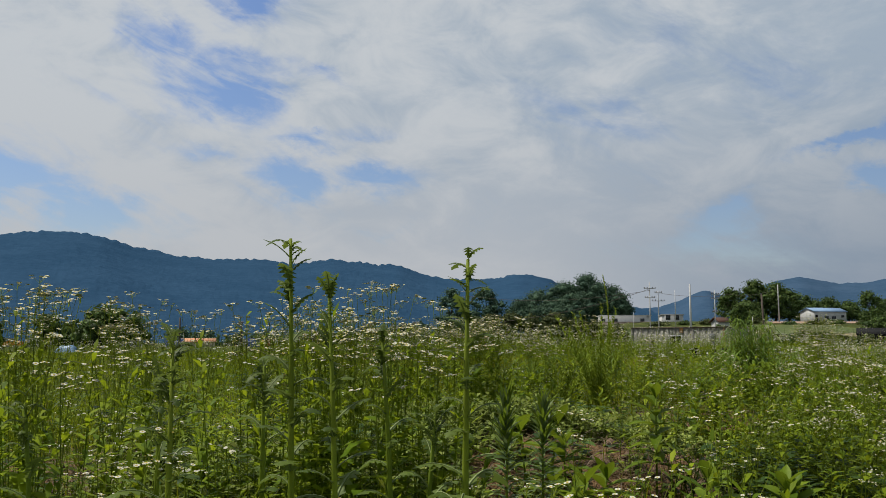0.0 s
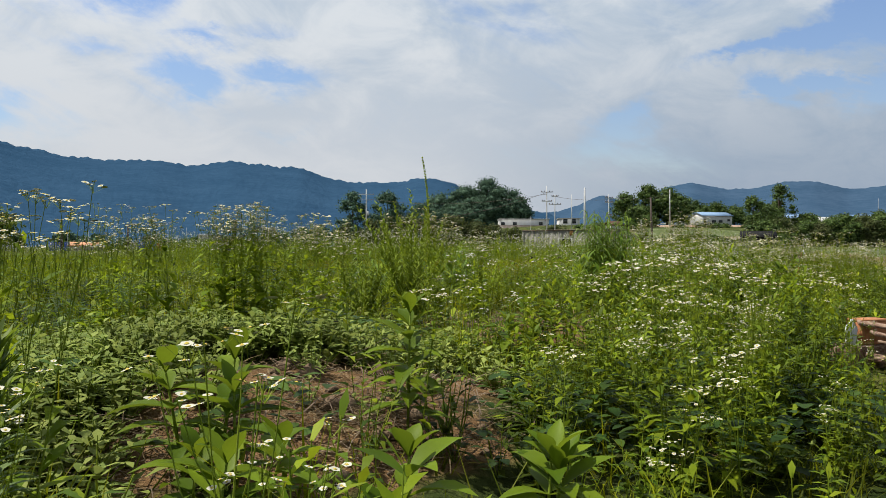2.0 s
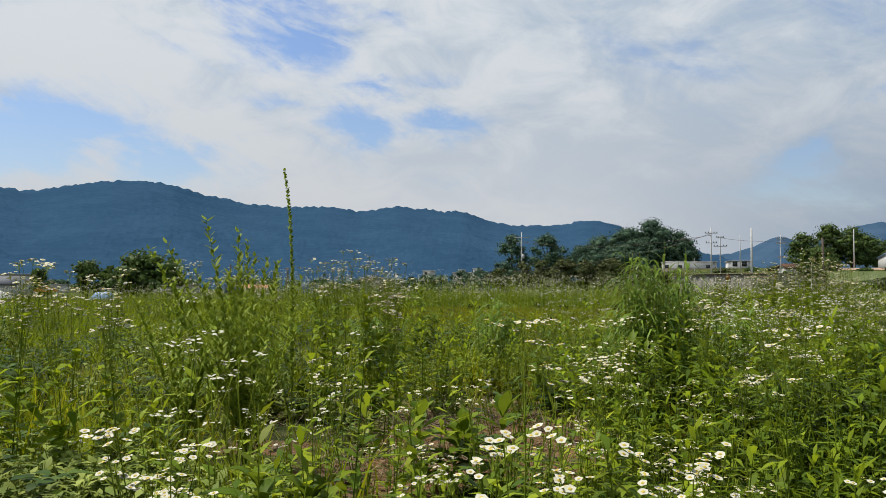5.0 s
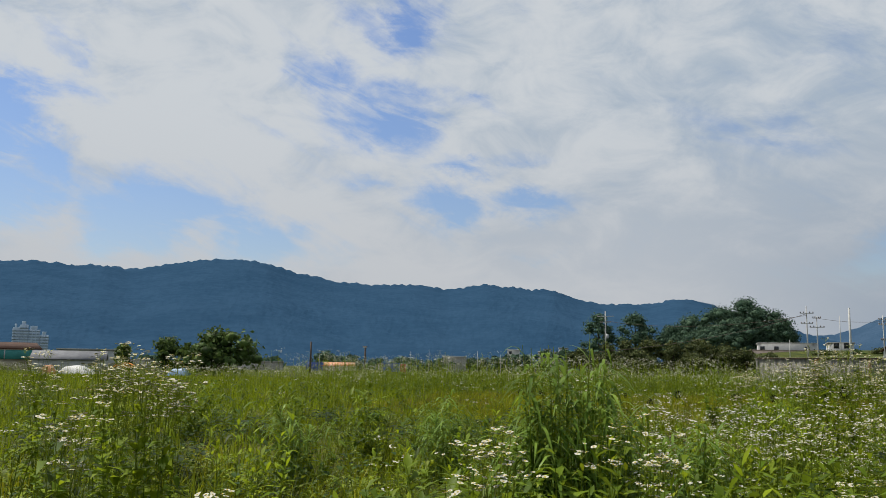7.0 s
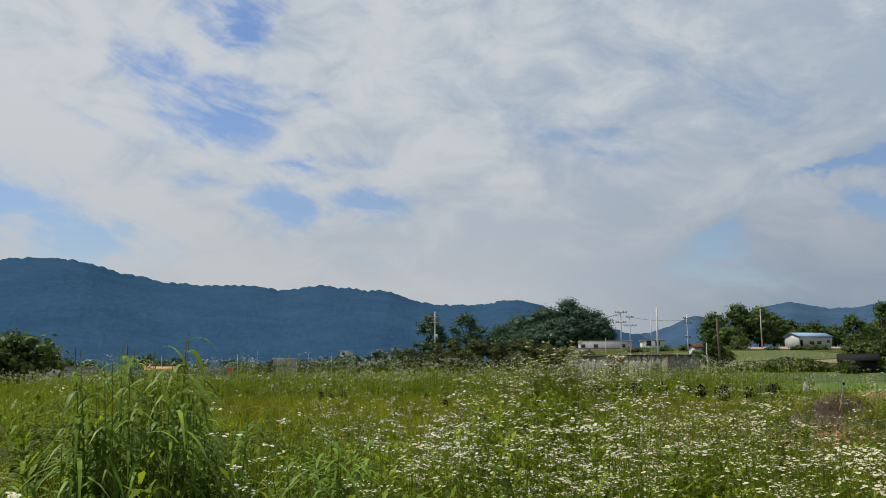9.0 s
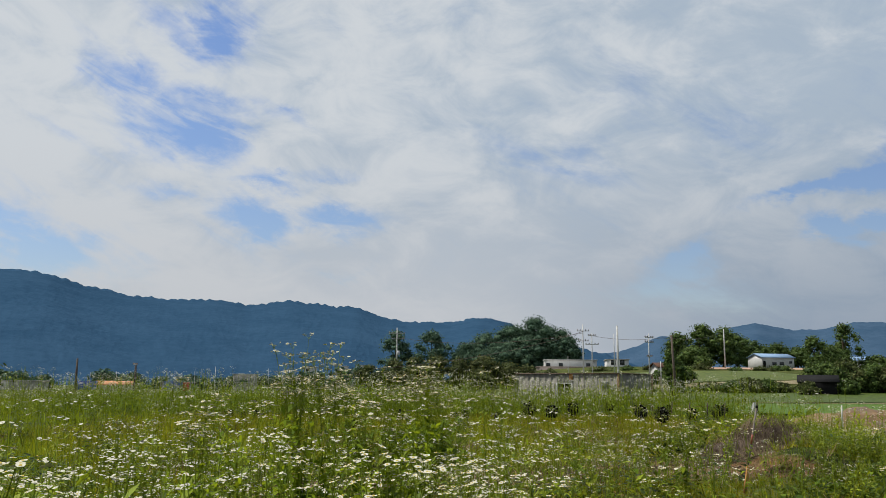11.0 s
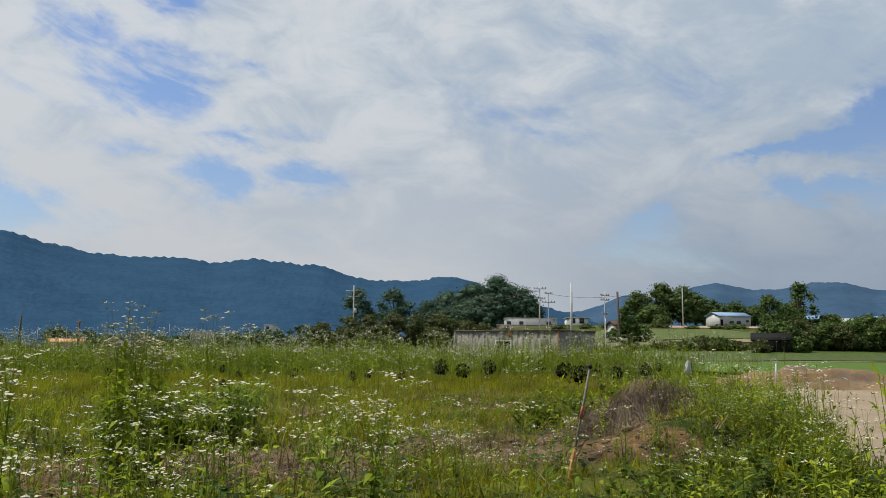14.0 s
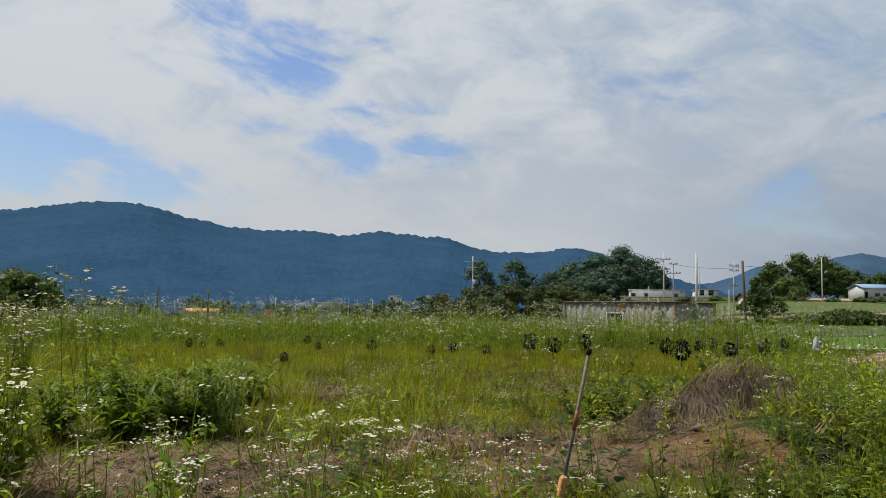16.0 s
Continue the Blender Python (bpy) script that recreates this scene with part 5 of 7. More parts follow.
for x, y, top in [(-1.86, 4.42, 1.02), (-1.70, 4.75, 1.0)]:
    ob = holder("horseweed", (x, y, float(land(x, y))), "bottle-brush horseweed with narrow leaves and a bright tip", "weed", "horseweeds", rnd(0, 360))
    stem, low, tuft = horseweed(top - float(land(x, y)), 210)
    part("stem", stem, [M_STEM], ob)
    tagged(part("foliage", low, [M_HORSE], ob), "narrow grey-green leaves", kind="stuff")
    tagged(part("leaf_tuft", tuft, [M_HORSETIP], ob), "bright young leaves at the tip", kind="stuff")
for x, y, h, n in [(-0.64, 6.9, 0.66, 8), (-1.55, 6.5, 0.52, 5), (-1.32, 6.15, 0.48, 5), (-0.75, 5.5, 0.5, 6), (-1.5, 5.75, 0.42, 5), (0.80, 10.3, 0.42, 6), (0.35, 9.0, 0.40, 5), (1.10, 10.4, 0.42, 5), (-0.3, 5.6, 0.4, 5)]:
    with_leaves("broadleaf_plant", broad_plant(h, n, 0.26, 1 if h > 0.6 else 2), [M_STEM], [M_BROAD], x, y, "young pokeweed with large pointed green leaves", "weed", "broad-leaved plants", rnd(0, 360))
for x, y, h in [(-1.87, 20.1, 0.95), (0.0, 17.8, 1.0), (-3.3, 19.9, 0.9), (5.62, 24.3, 0.72), (6.0, 24.75, 0.66), (5.75, 23.95, 0.5), (6.1, 26.8, 0.6), (4.9, 25.3, 0.85), (5.1, 24.0, 0.6), (2.0, 12.1, 0.75), (2.5, 12.6, 0.8), (1.6, 12.6, 0.6), (3.1, 12.4, 0.7), (2.7, 11.7, 0.6), (3.6, 12.9, 0.85), (4.0, 12.0, 0.8), (3.3, 11.0, 0.7), (6.1, 24.5, 0.7), (-4.3, 7.6, 0.8), (5.6, 15.3, 0.7)]:
    single("leafy_weed", bushy_weed(h, 0.75, 200, 0.24, 0.26, stems=8), [M_BROAD, M_STEM], x, y, "bushy weed with long bright green leaves", "weed", "leafy weeds", rnd(0, 360))
for x, y, h, n, w in [(-0.30, 10.72, 1.52, 26, 0.58), (-0.75, 10.95, 1.30, 9, 0.4)]:
    ob = holder("wormwood_bush", (x, y, float(land(x, y))), "feathery wormwood bush with upright stems", "shrub", "wormwood bushes")
    for g in wormwood(h - 0.1, n, w, 70):
        part("spray", g, [M_WORM, M_STEM], ob)
ob = holder("wormwood_bush", (-0.11, 11.0, float(land(-0.11, 11.0))), "single tall wormwood stem rising over its neighbours", "weed", "wormwood bushes")
part("spray", wormwood(1.82, 1, 0.0, 190, 0.42, (-0.07, 0.02, -0.04))[0], [M_WORM, M_STEM], ob)
for x, y, h, k in [(2.5, 13.55, 1.66, 34), (2.75, 13.8, 1.45, 24), (2.25, 13.4, 1.2, 18), (1.0, 17.0, 1.15, 20), (6.3, 24.8, 1.0, 16), (5.6, 24.4, 0.9, 12), (3.3, 14.3, 1.1, 14), (-0.4, 16.6, 1.0, 14)]:
    single("reed_grass", reed_clump(h - float(land(x, y)), k, 0.34), [M_REED, M_STEM], x, y, "clump of tall cane-like grass with arching leaves", "grass", "reed clumps", rnd(0, 360))
for x, y, h in [(5.04, 17.05, 1.76), (4.92, 17.2, 1.62), (5.18, 16.95, 1.66), (5.5, 17.4, 1.5), (5.45, 17.15, 1.53), (5.7, 17.9, 1.58), (5.85, 21.4, 1.70), (6.0, 21.5, 1.66), (5.9, 21.65, 1.55), (5.72, 21.5, 1.5), (6.1, 21.7, 1.4), (5.3, 17.5, 1.4), (4.8, 17.3, 1.5), (6.1, 18.6, 1.35), (0.08, 12.45, 1.46), (0.2, 12.65, 1.44), (-0.1, 12.6, 1.50), (0.25, 12.4, 1.40), (-0.3, 12.9, 1.48), (4.3, 17.6, 1.35), (5.06, 19.5, 1.55), (4.9, 20.9, 1.5),
                (-2.6, 5.3, 1.42), (-2.85, 5.4, 1.36), (-2.4, 5.6, 1.36), (-2.7, 5.75, 1.4), (-3.0, 5.2, 1.3), (-3.7, 4.3, 1.38), (-4.0, 4.8, 1.42), (-3.6, 4.9, 1.33), (-4.3, 4.5, 1.42), (-4.2, 5.2, 1.4), (-3.92, 6.03, 1.42), (-4.3, 6.3, 1.35), (-4.7, 7.9, 1.45), (-2.81, 6.38, 1.42), (-3.2, 6.5, 1.3), (-3.6, 6.4, 1.35), (-2.5, 6.6, 1.3), (-1.92, 9.2, 1.38), (-1.82, 9.4, 1.40), (-1.72, 9.2, 1.43), (-1.6, 9.38, 1.40), (-1.76, 9.55, 1.36), (-1.5, 9.25, 1.34), (-2.62, 9.3, 1.38), (-2.45, 9.5, 1.36), (-2.22, 9.3, 1.40), (-2.78, 9.6, 1.38), (-1.22, 10.0, 1.34), (-1.05, 10.15, 1.33), (-0.9, 10.4, 1.3), (-2.1, 14.7, 1.5), (-1.65, 15.0, 1.5), (-1.36, 15.2, 1.42), (-1.9, 15.3, 1.45), (-2.4, 15.0, 1.4), (4.54, 16.3, 1.45), (2.3, 10.9, 1.2), (2.9, 11.3, 1.22), (-2.35, 5.05, 1.42), (-2.15, 5.35, 1.36), (-2.75, 5.0, 1.4), (-2.5, 4.8, 1.3), (-2.05, 5.75, 1.3), (-2.95, 5.7, 1.38), (0.4, 11.3, 1.28)]:
    s_, f_ = fleabane(h - float(land(x, y)), 64, 22, 5, 0.0118, 3, 0.86, 1.5)
    ob = single("fleabane_plant", s_, [M_STEM, M_TALL_LEAF], x, y, "tall daisy fleabane standing over the field", "wildflower", "tall fleabane", rnd(0, 360))
    heads(f_, ob, [M_PETAL, M_DISC])

for x, y, h in [(6.84, 21.28, 1.60), (6.58, 21.26, 1.66), (6.69, 21.3, 1.50), (6.76, 21.2, 1.36)]:
    s_, f_ = fleabane(h - float(land(x, y)), 60, 16, 5, 0.0112, 1, 0.88, 1.2)
    ob = single("fleabane_plant", s_, [M_STEM, M_TALL_LEAF], x, y, "lone tall daisy fleabane on a thin stem", "wildflower", "tall fleabane", rnd(0, 360))
    heads(f_, ob, [M_PETAL, M_DISC])
for x, y, h in [(5.9, 21.5, 1.25), (-2.5, 5.2, 1.30), (-2.8, 5.5, 1.28), (-2.2, 5.5, 1.2), (-3.0, 5.1, 1.25), (-2.6, 5.8, 1.25), (-3.8, 4.6, 1.2), (-4.1, 5.0, 1.25), (-1.7, 9.4, 1.1), (5.0, 17.1, 1.3), (4.6, 17.6, 1.2), (5.35, 17.3, 1.25), (5.7, 17.8, 1.2), (4.3, 17.2, 1.15), (0.6, 12.75, 1.1)]:
    single("leafy_weed", leafy_stems(11, h - float(land(x, y)), 32, 0.15, 0.22, 0.20), [M_TALL_LEAF, M_STEM], x, y, "stand of tall leafy stems, bright green", "weed", "leafy weeds", rnd(0, 360))
for x, y, h in [(2.9, 10.6, 0.75), (3.4, 11.4, 0.8), (2.6, 11.1, 0.65), (3.9, 12.4, 0.9), (3.1, 9.9, 0.6), (4.4, 12.9, 0.8)]:
    single("leafy_weed", bushy_weed(h, 0.8, 260, 0.19, 0.28, stems=9), [M_WEED, M_STEM], x, y, "dense dark green weed with lance leaves", "weed", "leafy weeds", rnd(0, 360))

# ---- the yard, the fields beyond, the earth bank ----


def sheet(name, fx, fy, nu, nv, lift, material, label, category):
    """A ground cover draped over the land: fx and fy give x and y for u, v from 0 to 1."""
    u, v = np.meshgrid(np.linspace(0, 1, nu), np.linspace(0, 1, nv))
    X, Y = fx(u, v), fy(u, v)
    V = np.stack([X, Y, land(X, Y) + lift], -1).reshape(-1, 3)
    i, j = np.meshgrid(np.arange(nv - 1), np.arange(nu - 1), indexing="ij")
    o = (i * nu + j).ravel()
    q = o + nu
    t = np.concatenate([np.stack([o, o + 1, q + 1], 1), np.stack([o, q + 1, q], 1)])
    return thing(name, (V, t, np.zeros(len(t), int)), material, label, category, kind="structure", smooth=True)


M_YARD = plain_material("yard_earth", (0.22, 0.17, 0.115), (0.29, 0.235, 0.165), 0.5, 0.95, 0, 0.4, (0.30, 0.20, 0.12), (0.5, 0.7), 9.0)
M_BANK = plain_material("bank_earth", (0.15, 0.095, 0.05), (0.24, 0.16, 0.09), 0.9, 0.95, 0, 0.9, (0.14, 0.11, 0.085), (0.5, 0.64), 6.0)
M_PADDY = leaf_material("paddy_green", (0.085, 0.165, 0.009), (0.112, 0.200, 0.011), (0.145, 0.232, 0.014), 0.2, low=0.8)
M_FIELD = leaf_material("terrace_green", (0.080, 0.125, 0.022), (0.125, 0.172, 0.034), (0.185, 0.205, 0.048), 0.2, low=0.6)
M_PATH = plain_material("field_path", (0.15, 0.13, 0.075), (0.24, 0.20, 0.12), 0.4, 0.95)
M_CONC = plain_material("concrete", (0.27, 0.265, 0.25), (0.36, 0.355, 0.34), 3.0, 0.85, 0, 0.2)

sheet("road_yard", lambda u, v: yard_edge(-15 + 56 * v) - 0.15 + 44 * u ** 1.6, lambda u, v: -15 + 56 * v, 40, 120, 0.025, M_YARD, "bare earth yard, pale and wheel-worn", "dirt yard")
sheet("paddy_field", lambda u, v: 25.5 - 3 * v + (70 + 20 * v) * u, lambda u, v: 47 + 55 * v, 24, 24, 0.12, M_PADDY, "flooded rice paddy, even bright green", "rice field")
sheet("field_strip", lambda u, v: 22 + 66 * u, lambda u, v: 109 + 30 * v + 4 * u, 20, 14, 0.1, M_FIELD, "terraced field strip of pale green crops", "field")
sheet("field_path", lambda u, v: 24 + 75 * u, lambda u, v: 104.5 + 2.2 * v - 2 * u, 20, 3, 0.16, M_PATH, "pale earth path along the paddy", "path")
sheet("field_path", lambda u, v: 26 + 76 * u, lambda u, v: 150 + 10 * v + 30 * u, 20, 5, 0.14, M_PATH, "pale earth track over the terraces", "path")
sheet("field_strip", lambda u, v: 40 + 62 * u, lambda u, v: 172 + 40 * v + 20 * u, 16, 10, 0.1, M_FIELD, "upper terrace of mown grass", "field")
sheet("field_path", lambda u, v: 92 + 50 * u, lambda u, v: 240 + 22 * v + 4 * u, 14, 6, 0.12, plain_material("cut_bank", (0.30, 0.19, 0.13), (0.42, 0.29, 0.2), 0.2, 0.95), "bare brown earth below the workshop", "earth")


def earth_bank():
    nu, nv = 190, 26
    u, v = np.meshgrid(np.linspace(0, 1, nu), np.linspace(-1, 1, nv))
    X = 19.6 + 27 * u + 0.5 * v
    Y = 42.6 - 4.5 * u + 1.7 * v + 0.5 * np.sin(u * 16)
    hh = (0.30 + 0.34 * fbm(u * 9, v * 0, 61) + 0.05 * np.sin(u * 23)) * np.clip(u * 9, 0, 1) ** 0.6
    prof = np.clip(1 - np.abs(v) ** 1.6, 0, 1)
    Z = land(X, Y) - 0.03 + hh * prof + 0.42 * prof * (fbm(X * 1.6, Y * 1.6, 62, 5) - 0.5)
    V = np.stack([X, Y, Z], -1).reshape(-1, 3)
    i, j = np.meshgrid(np.arange(nv - 1), np.arange(nu - 1), indexing="ij")
    o = (i * nu + j).ravel()
    q = o + nu
    t = np.concatenate([np.stack([o, o + 1, q + 1], 1), np.stack([o, q + 1, q], 1)])
    thing("earth_bank", (V, t, np.zeros(len(t), int)), M_BANK, "long heap of dug orange-brown earth beside the yard", "earth heap", smooth=True)


earth_bank()

# ---- shed of corrugated sheet ----
M_SHEET = plain_material("old_corrugated_sheet", (0.165, 0.16, 0.14), (0.225, 0.22, 0.195), 0.9, 0.85, 0.05, 0.2, (0.16, 0.115, 0.085), (0.52, 0.70), 8.0)
M_RUSTY = plain_material("rusty_steel", (0.20, 0.12, 0.075), (0.30, 0.20, 0.13), 5.0, 0.8, 0.3, 0.4)
M_RAIL = plain_material("rusted_rail", (0.075, 0.06, 0.05), (0.17, 0.11, 0.075), 2.5, 0.8, 0.2, 0.3)
# near-black: paints the unlit shed inside, and colours tarp, door and stake cap
M_DARK = plain_material("black_and_inside_shade", (0.008, 0.008, 0.009), (0.014, 0.014, 0.014), 3.0, 0.9)
M_WHITE = plain_material("white_paint", (0.42, 0.42, 0.41), (0.54, 0.54, 0.53), 0.8, 0.6, 0, 0.1, (0.5, 0.5, 0.48), (0.6, 0.8))
M_GREYBOX = plain_material("grey_steel_box", (0.40, 0.41, 0.41), (0.48, 0.49, 0.49), 4.0, 0.5, 0.3, 0.1)
M_METER = plain_material("dull_meter_steel", (0.12, 0.125, 0.125), (0.17, 0.175, 0.175), 4.0, 0.6, 0.2, 0.1)
M_GLASS = plain_material("dark_window_glass", (0.03, 0.035, 0.04), (0.05, 0.055, 0.06), 1.0, 0.08, 0, 0.0)


def corrugated(length, h, pitch=0.46, deep=0.042):
    """A corrugated panel standing along x, ribs upright, with thickness."""
    n = max(2, int(round(length / pitch)))
    xs, ys = [], []
    for i in range(n):
        a = i * length / n
        p = length / n
        xs += [a, a + 0.30 * p, a + 0.42 * p, a + 0.80 * p, a + 0.92 * p]
        ys += [0, 0, -deep, -deep, 0]
    xs.append(length), ys.append(0)
    x, y = np.array(xs), np.array(ys)
    k = len(x)
    v = np.concatenate([np.stack([x, y + o, np.full(k, z)], 1) for o in (0, 0.02) for z in (0, h)])
    t = []
    for i in range(k - 1):
        t += [(i, i + 1, k + i + 1), (i, k + i + 1, k + i)]
        t += [(2 * k + i, 3 * k + i + 1, 2 * k + i + 1), (2 * k + i, 3 * k + i, 3 * k + i + 1)]
        t += [(k + i, k + i + 1, 3 * k + i + 1), (k + i, 3 * k + i + 1, 3 * k + i)]
    g = Geo()
    g.add(v, t)
    return g


def shed():
    C, L, R = SHED_C, SHED_L, SHED_R
    ux = (C - L) / np.linalg.norm(C - L)
    turn = math.degrees(math.atan2(ux[1], ux[0]))
    z0 = float(land(16, 66)) - 0.12
    ln, wd, h = float(np.linalg.norm(C - L)), float(np.linalg.norm(R - C)), 2.52
    s = holder("corrugated_shed", (L[0], L[1], z0), "old grey corrugated steel shed with rust streaks", "shed", turn=turn)

    def put(name, geo, mat, at=(0, 0, 0), rz=0, label="", parent=None):
        o = part(name, geo, mat, parent or s, label)
        o.location, o.rotation_euler = at, (0, 0, radians(rz))
        return o

    dx = ln * 0.42
    put("wall_panel", corrugated(dx - 0.04, h), M_SHEET, (0.04, 0, 0))
    put("wall_panel", corrugated(1.15, h - 1.92, 0.29), M_SHEET, (dx, 0, 1.92))
    put("wall_panel", corrugated(ln - dx - 1.19, h), M_SHEET, (dx + 1.15, 0, 0))
    put("wall_panel", corrugated(wd - 0.06, h), M_SHEET, (ln, 0.03, 0), 90)
    put("wall_panel", corrugated(wd - 0.06, h), M_SHEET, (0, wd - 0.03, 0), -90)
    put("wall_panel", corrugated(ln - 0.08, h), M_SHEET, (ln - 0.04, wd, 0), 180)
    put("door_frame", boxes((dx - 0.03, -0.08, 0, dx + 0.05, 0.06, 1.95), (dx + 1.10, -0.08, 0, dx + 1.18, 0.06, 1.95), (dx + 0.05, -0.08, 1.87, dx + 1.10, 0.06, 1.95), (dx + 0.55, -0.05, 0, dx + 0.60, 0.04, 1.87), bevel=0.006), M_WHITE, label="white-painted door frame")
    # two near-black panels added to paint the shade inside the doorway
    put("door_leaf", boxes((dx + 0.62, 0.01, 0.02, dx + 1.08, 0.035, 1.85), bevel=0.004), M_DARK, label="near-black panel standing in for the doorway's shade")
    put("inner_wall", boxes((dx - 0.4, 1.2, 0, dx + 1.6, 1.25, 2.1)), M_DARK)
    for x, y in ((0, 0), (ln, 0), (ln, wd), (0, wd)):
        put("corner_post", boxes((x - 0.07, y - 0.07, 0, x + 0.07, y + 0.07, h + 0.06), bevel=0.01), M_RUSTY if x else M_SHEET)
    put("top_rail", boxes((-0.10, -0.11, h + 0.0, ln + 0.1, 0.02, h + 0.06), bevel=0.01), M_RAIL, label="rusted top rail")
    put("top_rail", boxes((ln - 0.02, 0.03, h + 0.0, ln + 0.11, wd + 0.1, h + 0.06), bevel=0.01), M_RAIL, label="rusted top rail")
    put("roof", boxes((-0.02, 0.03, h - 0.02, ln - 0.03, wd, h + 0.07), bevel=0.01), M_SHEET, label="flat sheet roof")
    b = put("meter_box", boxes((ln * 0.86, -0.20, 1.55, ln * 0.86 + 0.42, -0.05, 2.05), bevel=0.02), M_METER, label="grey meter box")
    put("box_lid", boxes((ln * 0.86 + 0.02, -0.225, 1.58, ln * 0.86 + 0.40, -0.203, 2.02), bevel=0.008), M_METER, parent=b)
    put("rust_patch", boxes((dx + 0.95, -0.052, 2.12, dx + 1.25, -0.047, 2.5)), plain_material("orange_rust", (0.36, 0.16, 0.05), (0.45, 0.24, 0.09), 8.0, 0.9), label="orange rust patch over the door")
    tagged(s)


shed()
planks = holder("leaning_boards", (22.9, 66.3, float(land(22.9, 66.3))), "weathered boards leaning on the shed's end", "boards")
for i, (a, hh, ti) in enumerate([(0.0, 2.3, -9), (0.35, 2.0, -14), (0.7, 1.7, -6)]):
    o = part("board", boxes((-0.08, -0.02, 0, 0.08, 0.02, hh), bevel=0.004), plain_material("grey_board", (0.26, 0.22, 0.18), (0.38, 0.33, 0.28), 6.0, 0.9), planks)
    o.location, o.rotation_euler = (a * 0.7, a * 0.7, 0), (radians(6), radians(ti), 0)

# ---- posts and poles ----
M_POLE = plain_material("concrete_pole", (0.42, 0.42, 0.41), (0.56, 0.56, 0.55), 2.0, 0.8, 0, 0.1)
M_POLE_DARK = plain_material("dark_wood_pole", (0.075, 0.06, 0.05), (0.13, 0.105, 0.085), 3.0, 0.9, 0, 0.4)
M_INSUL = plain_material("insulator", (0.10, 0.07, 0.06), (0.16, 0.12, 0.1), 6.0, 0.4)


def utility_pole(x, y, top, arms, mat=None, r=0.16, turn=0.0, can=False, lean=0.0, label="concrete utility pole with steel crossarms"):
    z = float(land(x, y)) - 0.1
    h = top - z
    p = holder("utility_pole", (x, y, z), label, "utility pole", "utility poles", turn)
    p.rotation_euler = (0, radians(lean), radians(turn))
    part("pole", (lambda g: g)(Geo().add(*tube([(0, 0, 0), (0, 0, h * 0.5), (0, 0, h)], [r, r * 0.8, r * 0.6], 8))), mat or M_POLE, p)
    for dz, w in arms:
        a = part("crossarm", boxes((-w, -r - 0.08, h - dz - 0.06, w, -r + 0.04, h - dz + 0.06), bevel=0.01), M_GREYBOX, p)
        for k in (-0.92, -0.45, 0.45, 0.92):
            part("insulator", Geo().add(*tube([(w * k, -r - 0.02, h - dz + 0.05), (w * k, -r - 0.02, h - dz + 0.16), (w * k, -r - 0.02, h - dz + 0.3)], [0.07, 0.1, 0.05], 6)), M_INSUL, a)
    if can:
        part("transformer", Geo().add(*tube([(0.38, -0.1, h * 0.55), (0.38, -0.1, h * 0.55 + 0.1), (0.38, -0.1, h * 0.55 + 0.95), (0.38, -0.1, h * 0.55 + 1.0)], [0.28, 0.32, 0.32, 0.2], 10)), M_GREYBOX, p, "grey transformer can")
    return p


utility_pole(39.0, 164.3, 13.0, [(1.22, 1.14), (3.04, 0.99)], r=0.15, can=False)
utility_pole(40.6, 164.1, 11.3, [(0.38, 0.68), (1.98, 1.22)], r=0.13)
utility_pole(35.47, 126.2, 10.0, [], r=0.2, label="thick pale concrete pole without arms")
utility_pole(52.9, 196.0, 13.4, [], r=0.12, label="slim grey pole without arms")
utility_pole(46.4, 148.1, 10.4, [(0.68, 0.84), (1.44, 0.84), (3.8, 0.53)], r=0.11, turn=20)
utility_pole(25.85, 72.9, 5.35, [], M_POLE_DARK, 0.13, label="short dark wooden pole, slightly leaning", lean=-2.2)
utility_pole(98.5, 248.6, 18.5, [], r=0.22, label="tall pale pole beside the trees")
utility_pole(4.58, 206.4, 14.9, [(1.3, 1.9), (2.6, 1.3)], r=0.2, can=True)
utility_pole(-57.2, 178.3, 6.3, [], M_POLE_DARK, 0.28, label="dark stub pole in the distance")
utility_pole(-38.1, 152.9, 4.9, [(0.3, 0.35)], M_POLE_DARK, 0.24, label="dark stub pole in the distance")
for x, y, top in [(-70, 240, 5.0), (-47, 230, 5.5), (-44, 240, 6.3), (-33, 260, 6.3), (-26, 260, 5.6), (-88, 200, 6.0), (-66, 210, 4.0), (38.9, 178, 7.6), (175, 260, 17), (24.6, 72.4, 3.4)]:
    utility_pole(x, y, top, [], r=0.07 if y > 100 else 0.04, label="thin grey pole in the distance")


def cable(a, b, sag, r=0.035):
    u = np.linspace(0, 1, 14)
    p = np.outer(1 - u, a) + np.outer(u, b)
    p[:, 2] -= sag * 4 * u * (1 - u)
    return thing("overhead_cable", Geo().add(*tube(p, r, 4)), M_POLE_DARK, "dark overhead cable slung between poles", "cable")


cable((39.0, 164.1, 11.7), (2.0, 120.0, 3.6), 1.0, 0.035)
cable((39.0, 164.1, 11.4), (4.6, 206.0, 12.6), 1.6, 0.03)
cable((40.6, 163.8, 10.9), (48.8, 148.0, 9.7), 0.5, 0.025)
cable((48.8, 148.0, 9.7), (98.5, 248.4, 17.8), 1.0, 0.03)


# ---- trees ----


